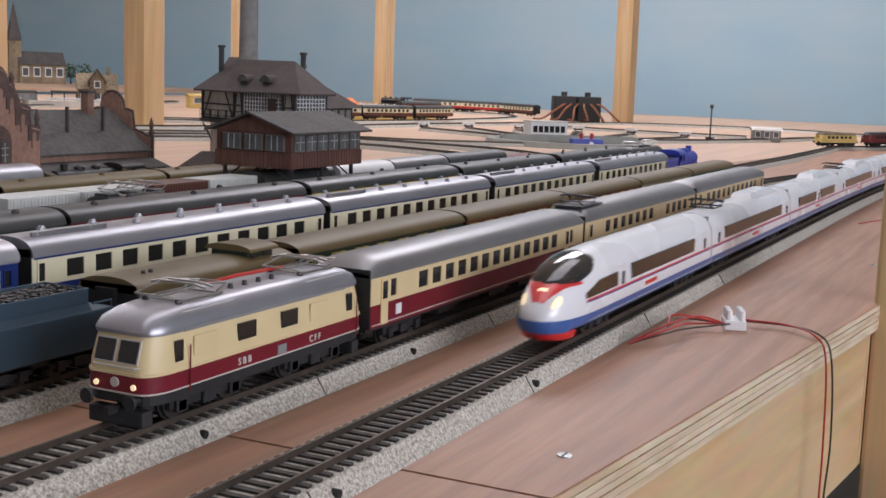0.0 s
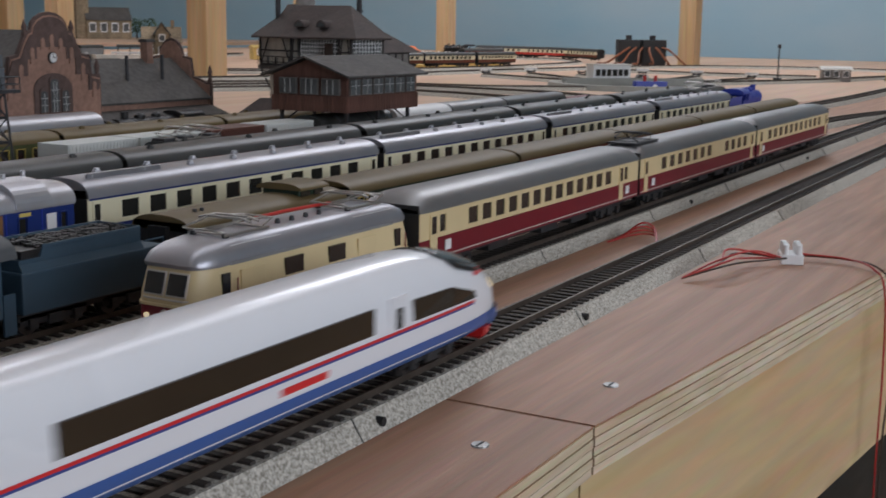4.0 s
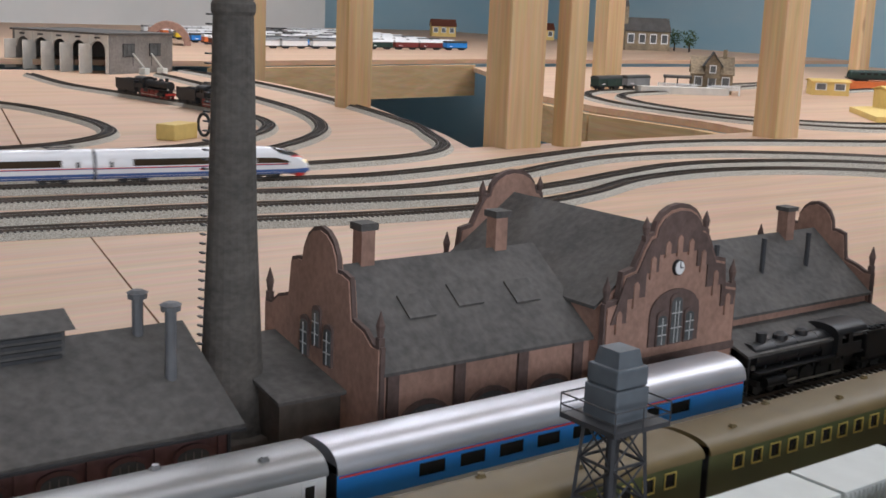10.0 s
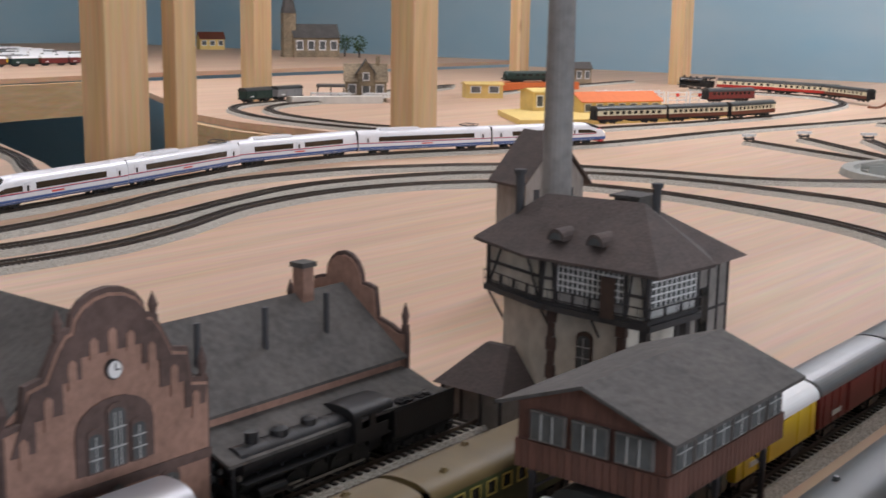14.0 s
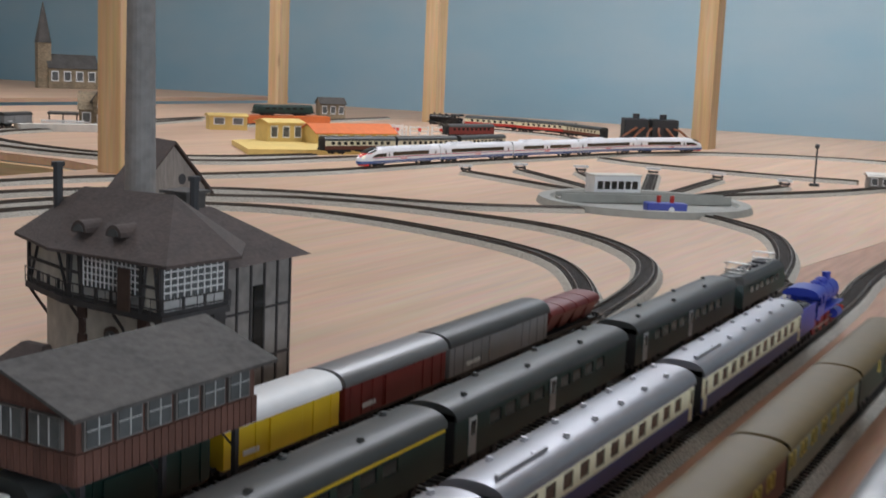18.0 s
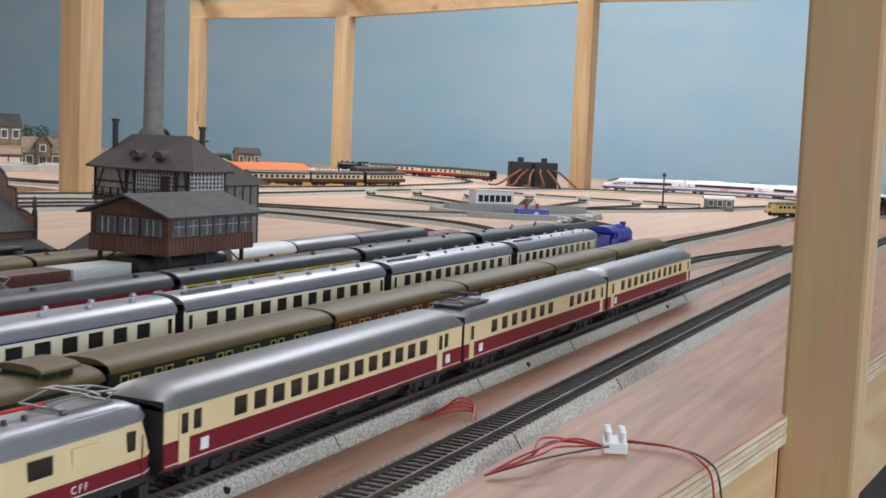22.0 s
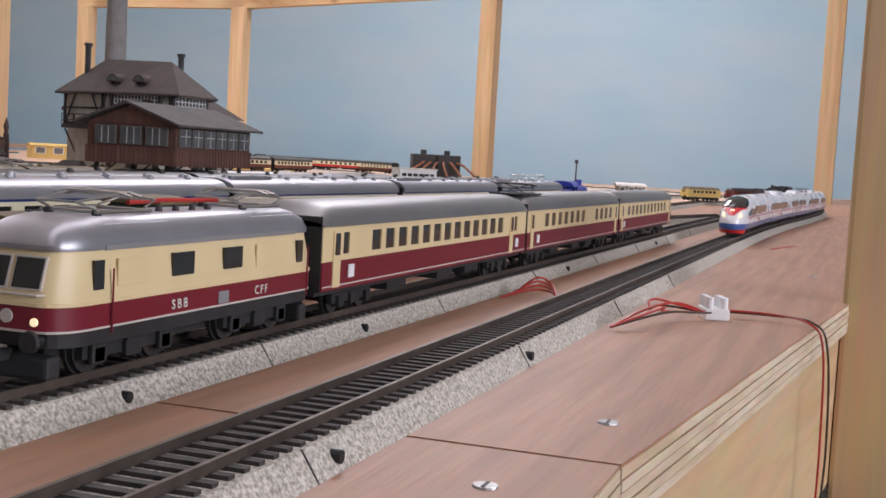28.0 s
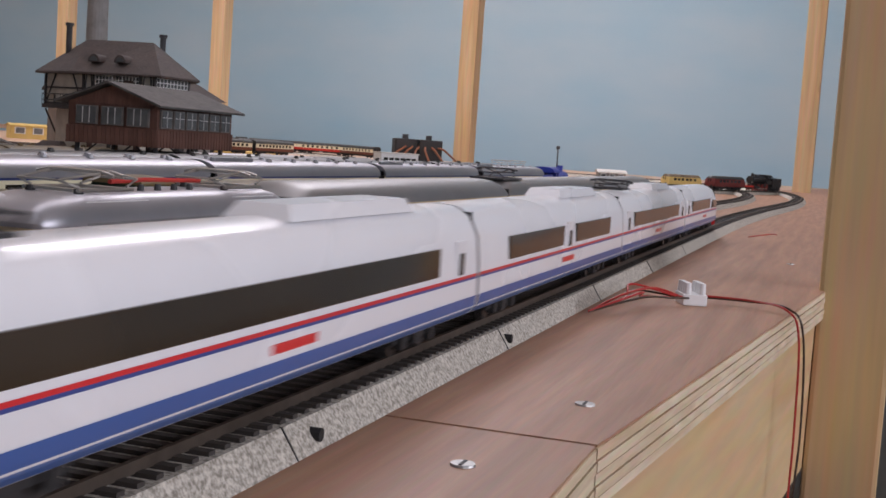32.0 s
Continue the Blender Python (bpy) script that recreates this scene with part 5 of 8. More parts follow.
def signal_tower(M, m):
    """Half-timbered signal cabin of six sides over a plastered base, with an annex behind."""
    g = empty("signal_tower", m, "half-timbered signal tower with a brown hipped roof on a plastered base", "building")
    zf, ze, zr = 0.090, 0.123, 0.156
    P = [(0.030, 0.176), (0.009, 0.104), (0.0, 0.0), (0.054, -0.006), (0.090, 0.030), (0.092, 0.165)]
    timber_panel(g, M, P[0], P[1], zf, ze, 4, 4, False)
    timber_panel(g, M, P[1], (0.0075, 0.088), zf, ze, 2, 4, False)
    timber_panel(g, M, (0.0075, 0.088), (0.0018, 0.020), zf, ze, 13, 5)
    timber_panel(g, M, (0.0018, 0.020), P[2], zf, ze, 2, 4, False)
    timber_panel(g, M, P[2], P[3], zf, ze, 9, 5)
    timber_panel(g, M, P[3], P[4], zf, ze, 6, 4, False)
    part("door", B(-0.0028, -0.0012, 0.028, 0.040, zf, zf + 0.026), M["darkwood"], g)
    part("core_wall", prism(bmesh.new(), [(0.047 + (x - 0.047) * 0.96, 0.085 + (y - 0.085) * 0.97) for x, y in P], 2, zf, ze - 0.001), M["plaster"], g)

    def grow(o):
        c = Vector((0.047, 0.085))
        return [tuple(Vector(p) + (Vector(p) - c).normalized() * o) for p in P]
    part("cabin_floor", prism(bmesh.new(), grow(0.005), 2, zf - 0.004, zf), M["timber"], g)
    E = grow(0.015)
    bm = bmesh.new()
    ev = [bm.verts.new((x, y, ze - 0.001)) for x, y in E]
    lo = [bm.verts.new((x, y, ze - 0.003)) for x, y in E]
    r0, r1 = bm.verts.new((0.040, 0.127, zr)), bm.verts.new((0.048, 0.040, zr))
    for q in ((ev[0], ev[1], r0), (ev[1], ev[2], r1, r0), (ev[2], ev[3], r1), (ev[3], ev[4], r1), (ev[4], ev[5], r0, r1), (ev[5], ev[0], r0)):
        bm.faces.new(q)
    for i in range(6):
        j = (i + 1) % 6
        bm.faces.new((lo[i], lo[j], ev[j], ev[i]))
    bm.faces.new(lo[::-1])
    bmesh.ops.recalc_face_normals(bm, faces=bm.faces[:])
    part("roof", bm, M["rooftile"], g, "brown hipped tile roof")
    for y in (0.052, 0.088):
        d = part("dormer", prism(bmesh.new(), [(y + 0.008 * math.cos(math.pi * i / 8), 0.1325 + 0.0075 * math.sin(math.pi * i / 8)) for i in range(9)], 0, 0.004, 0.032), M["rooftile"], g)
        part("dormer_window", prism(bmesh.new(), [(y + 0.005 * math.cos(math.pi * i / 8), 0.1332 + 0.0045 * math.sin(math.pi * i / 8)) for i in range(9)], 0, 0.0032, 0.0042), M["glassgrey"], d)
    for x, y, hh in ((0.035, 0.150, 0.168), (0.072, 0.045, 0.163)):
        part("roof_chimney", C((x, y, 0.13), (x, y, hh), 0.0034, seg=8), M["dark"], g)
        part("chimney_cap", C((x, y, hh), (x, y, hh + 0.003), 0.0048, seg=8), M["dark"], g)
    rail = grow(0.005)[:4]
    for a, b in zip(rail, rail[1:]):
        for z in (zf + 0.004, zf + 0.010):
            part("balcony_rail", tube(bmesh.new(), [(*a, z), (*b, z)], 0.0005, 4), M["timber"], g)
        n = max(3, int((Vector(b) - Vector(a)).length / 0.012))
        for i in range(n + 1):
            q = Vector(a).lerp(Vector(b), i / n)
            part("baluster", tube(bmesh.new(), [(q.x, q.y, zf), (q.x, q.y, zf + 0.010)], 0.0004, 4), M["timber"], g)
    part("base_wall", prism(bmesh.new(), [(0.036, 0.165), (0.016, 0.098), (0.012, 0.030), (0.085, 0.030), (0.088, 0.160)], 2, 0, zf - 0.004), M["plaster"], g, "cream plastered tower base")
    for i in range(9):
        for (x, y) in ((0.016, 0.098), (0.012, 0.030)):
            k = 0.003 if i % 2 else 0.0045
            part("quoin", B(x - 0.002, x + 0.002, y - k, y + k, i * 0.0095, i * 0.0095 + 0.0088), M["bricktrim"], g)
    arch_window(g, M, (0.0133, 0.064, 0.050), 0.012, 0.022, "x", 2, M["darkwood"])
    for x, y in ((0.009, 0.104), (0.004, 0.052), (0.0, 0.0), (0.030, 0.176)):
        part("bracket", tube(bmesh.new(), [(x, y, zf - 0.005), (x + 0.02, y, zf - 0.03)], 0.0012, 4), M["timber"], g)
    for x, y in ((0.004, 0.004), (0.05, 0.0), (0.085, 0.03)):
        part("leg", B(x - 0.003, x + 0.003, y - 0.003, y + 0.003, 0, zf - 0.004), M["timber"], g)
    # small half-timbered lean-to at the foot
    part("side_shed", B(-0.018, 0.012, 0.118, 0.178, 0, 0.030), M["timberwall"], g)
    for y in (0.118, 0.138, 0.158, 0.178):
        part("shed_stud", B(-0.0192, -0.0178, y - 0.0012, y + 0.0012, 0, 0.030), M["timber"], g)
    part("shed_roof", loft(bmesh.new(), [[(-0.024, 0.112, 0.030), (0.016, 0.112, 0.030), (0.016, 0.184, 0.030), (-0.024, 0.184, 0.030)], [(0.010, 0.135, 0.054), (0.016, 0.135, 0.054), (0.016, 0.160, 0.054), (0.010, 0.160, 0.054)]]), M["rooftile"], g)
    # annex behind
    part("annex_wall", B(0.092, 0.168, 0.035, 0.150, 0, 0.106), M["timberwall"], g)
    part("annex_roof", loft(bmesh.new(), [[(0.084, 0.024, 0.105), (0.182, 0.024, 0.105), (0.182, 0.162, 0.105), (0.084, 0.162, 0.105)], [(0.084, 0.075, 0.140), (0.120, 0.075, 0.140), (0.120, 0.105, 0.140), (0.084, 0.105, 0.140)]]), M["rooftile"], g)
    v = part("annex_vent", B(0.095, 0.115, 0.078, 0.102, 0.135, 0.150), M["slate"], g)
    part("vent_roof", B(0.092, 0.118, 0.075, 0.105, 0.150, 0.152), M["slate"], v)
    for i in range(6):
        x = 0.092 + i * 0.0152
        part("annex_stud", B(x - 0.0009, x + 0.0009, 0.0336, 0.035, 0, 0.105), M["timber"], g)
    for z in (0.0, 0.035, 0.070, 0.103):
        part("annex_rail", B(0.092, 0.168, 0.0338, 0.0352, z, z + 0.0016), M["timber"], g)
    part("annex_window", B(0.125, 0.136, 0.0330, 0.0346, 0.040, 0.088), M["glass"], g)
    return g


def brick_cabin(M, m):
    """Wooden-sided control cabin raised on iron legs across the tracks."""
    g = empty("raised_control_cabin", m, "reddish plank control cabin with windows raised on dark iron legs", "building")
    x0, x1, y0, y1, z0, z1 = 0.0, 0.124, 0.0, 0.092, 0.058, 0.090
    zt = 0.072
    part("plank_wall", B(x0, x1, y0, y1, z0, zt), M["plank"], g)
    part("upper_wall", B(x0 + 0.001, x1 - 0.001, y0 + 0.001, y1 - 0.001, zt, z1), M["plank"], g)
    n = 26
    pl = None
    for i in range(n):
        mm = pose(x0 + (i + 0.5) * (x1 - x0) / n, y0, 0)
        if pl is None:
            pl = part("plank", B(-0.002, 0.002, -0.0007, 0.0003, z0, zt), M["plank"], g, m=mm)
        else:
            share("plank", pl, g, mm)
    for i in range(20):
        share("plank", pl, g, pose(x0, y0 + (i + 0.5) * (y1 - y0) / 20, 0, 0, 0, -90))
    for i in range(6):
        x = x0 + 0.004 + i * 0.0193
        w = part("window", B(x, x + 0.0165, y0 - 0.0012, y0 + 0.0006, zt + 0.0012, z1 - 0.002), M["mullion2"], g)
        part("pane", B(x + 0.0012, x + 0.0153, y0 - 0.0016, y0 - 0.0011, zt + 0.0022, z1 - 0.003), M["glassgrey"], w)
        part("bar", B(x + 0.0078, x + 0.0086, y0 - 0.002, y0 - 0.0014, zt + 0.0022, z1 - 0.003), M["mullion"], w)
        part("bar", B(x + 0.0012, x + 0.0153, y0 - 0.002, y0 - 0.0014, z1 - 0.0085, z1 - 0.0079), M["mullion"], w)
    for i in range(3):
        y = y0 + 0.008 + i * 0.026
        w = part("window", B(x0 - 0.0012, x0 + 0.0006, y, y + 0.022, zt + 0.0012, z1 - 0.002), M["mullion2"], g)
        part("pane", B(x0 - 0.0016, x0 - 0.0011, y + 0.0012, y + 0.0208, zt + 0.0022, z1 - 0.003), M["glassgrey"], w)
        for q in (0.0075, 0.0145):
            part("bar", B(x0 - 0.002, x0 - 0.0014, y + q - 0.0004, y + q + 0.0004, zt + 0.0022, z1 - 0.003), M["mullion"], w)
    ym = (y0 + y1) / 2
    for s, ye in ((-1, y0 - 0.008), (1, y1 + 0.008)):
        part("roof", prism(bmesh.new(), [(ye, z1 - 0.001), (ym, 0.106), (ym, 0.1078), (ye, z1 + 0.0008)], 0, x0 - 0.008, x1 + 0.008), M["slate"], g)
    part("gable_wall", prism(bmesh.new(), [(y0, z1), (y1, z1), (ym, 0.105)], 0, x0, x1), M["plank"], g)
    for x in (0.008, 0.06, 0.114):
        for y in (0.006, 0.086):
            part("leg", B(x - 0.0015, x + 0.0015, y - 0.0015, y + 0.0015, 0, z0), M["dark"], g)
        part("brace", tube(bmesh.new(), [(x, 0.006, 0.045), (x, 0.026, 0.058)], 0.0008, 4), M["dark"], g)
        part("brace", tube(bmesh.new(), [(x, 0.086, 0.045), (x, 0.066, 0.058)], 0.0008, 4), M["dark"], g)
    return g


def coal_tower(M, m):
    g = empty("coaling_tower", m, "grey plank coaling tower with pitched roof", "building")
    part("wall", B(-0.055, 0.055, -0.04, 0.04, 0, 0.135), M["greyplank"], g)
    part("gable", prism(bmesh.new(), [(-0.055, 0.135), (0.055, 0.135), (0, 0.182)], 1, -0.04, 0.04), M["greyplank"], g)
    for s in (-1, 1):
        part("roof", prism(bmesh.new(), [(s * 0.066, 0.128), (0, 0.184), (0, 0.187), (s * 0.066, 0.131)], 1, -0.048, 0.048), M["rooftile"], g)
    part("round_window", C((0.015, -0.0415, 0.145), (0.015, -0.0399, 0.145), 0.006, seg=14), M["dark"], g)
    for x, z in ((-0.035, 0.11), (0.03, 0.11), (0.0, 0.05)):
        part("window", B(x - 0.005, x + 0.005, -0.0412, -0.0399, z, z + 0.016), M["dark"], g)
    return g


def simple_house(M, m, name, label, w, d, h, hr, wall, roof, wins, cat="building", group="", gable_x=True, chim=False):
    g = empty(name, m, label, cat, group)
    part("wall", prism(bmesh.new(), [(-d / 2, 0), (d / 2, 0), (d / 2, h), (0, hr - 0.001), (-d / 2, h)], 0, -w / 2, w / 2), wall, g)
    for s in (-1, 1):
        part("roof", prism(bmesh.new(), [(s * (d / 2 + 0.006), h - 0.004), (0, hr), (0, hr + 0.002), (s * (d / 2 + 0.006), h - 0.002)], 0, -w / 2 - 0.005, w / 2 + 0.005), roof, g)
    for i in range(wins):
        x = -w / 2 + w * (i + 0.5) / wins
        f = part("window", B(x - w / wins * 0.3, x + w / wins * 0.3, -d / 2 - 0.0012, -d / 2 + 0.0002, h * 0.35, h * 0.85), M["white"], g)
        part("pane", B(x - w / wins * 0.24, x + w / wins * 0.24, -d / 2 - 0.0016, -d / 2 - 0.001, h * 0.4, h * 0.8), M["glassgrey"], f)
    if chim:
        part("chimney", B(w * 0.3 - 0.006, w * 0.3 + 0.006, -0.006, 0.006, hr - 0.02, hr + 0.025), wall, g)
    return g


# ---- world and light ----
wd = bpy.data.worlds.new("world")
scene.world = wd
wd.use_nodes = True
sky = wd.node_tree.nodes.new("ShaderNodeTexSky")
sky.sky_type, sky.sun_disc = "NISHITA", False
sky.sun_elevation, sky.sun_rotation = radians(40), radians(120)
wd.node_tree.links.new(sky.outputs["Color"], wd.node_tree.nodes["Background"].inputs["Color"])
wd.node_tree.nodes["Background"].inputs["Strength"].default_value = 0.12
scene.view_settings.exposure = 0.0


def panel_light(name, eye, target, sx, sy, watts, col):
    la = bpy.data.lights.new(name, "AREA")
    la.shape, la.size, la.size_y, la.energy, la.color = "RECTANGLE", sx, sy, watts, col
    ob = new(name, la)
    ob.matrix_basis = look(eye, target)
    return ob


DAY = (0.92, 0.95, 1.0)
# unseen overhead panels, added just below the closed ceiling; it has no openings
panel_light("skylight_daylight", (1.2, 0.5, 2.38), (1.2, 0.5, 0), 3.4, 0.8, 30, DAY)
# these two are added to brighten the back boards and the far wall
panel_light("skylight_daylight", (2.0, 3.9, 2.38), (2.0, 3.9, 0), 3.2, 0.9, 104, DAY)
panel_light("skylight_daylight", (4.7, 1.2, 2.38), (5.0, 1.2, 0), 0.9, 3.6, 165, DAY)
panel_light("window_daylight", (-0.5, -2.9, 0.75), (0.6, 0, 0.0), 2.4, 1.0, 80, (0.90, 0.94, 1.0))

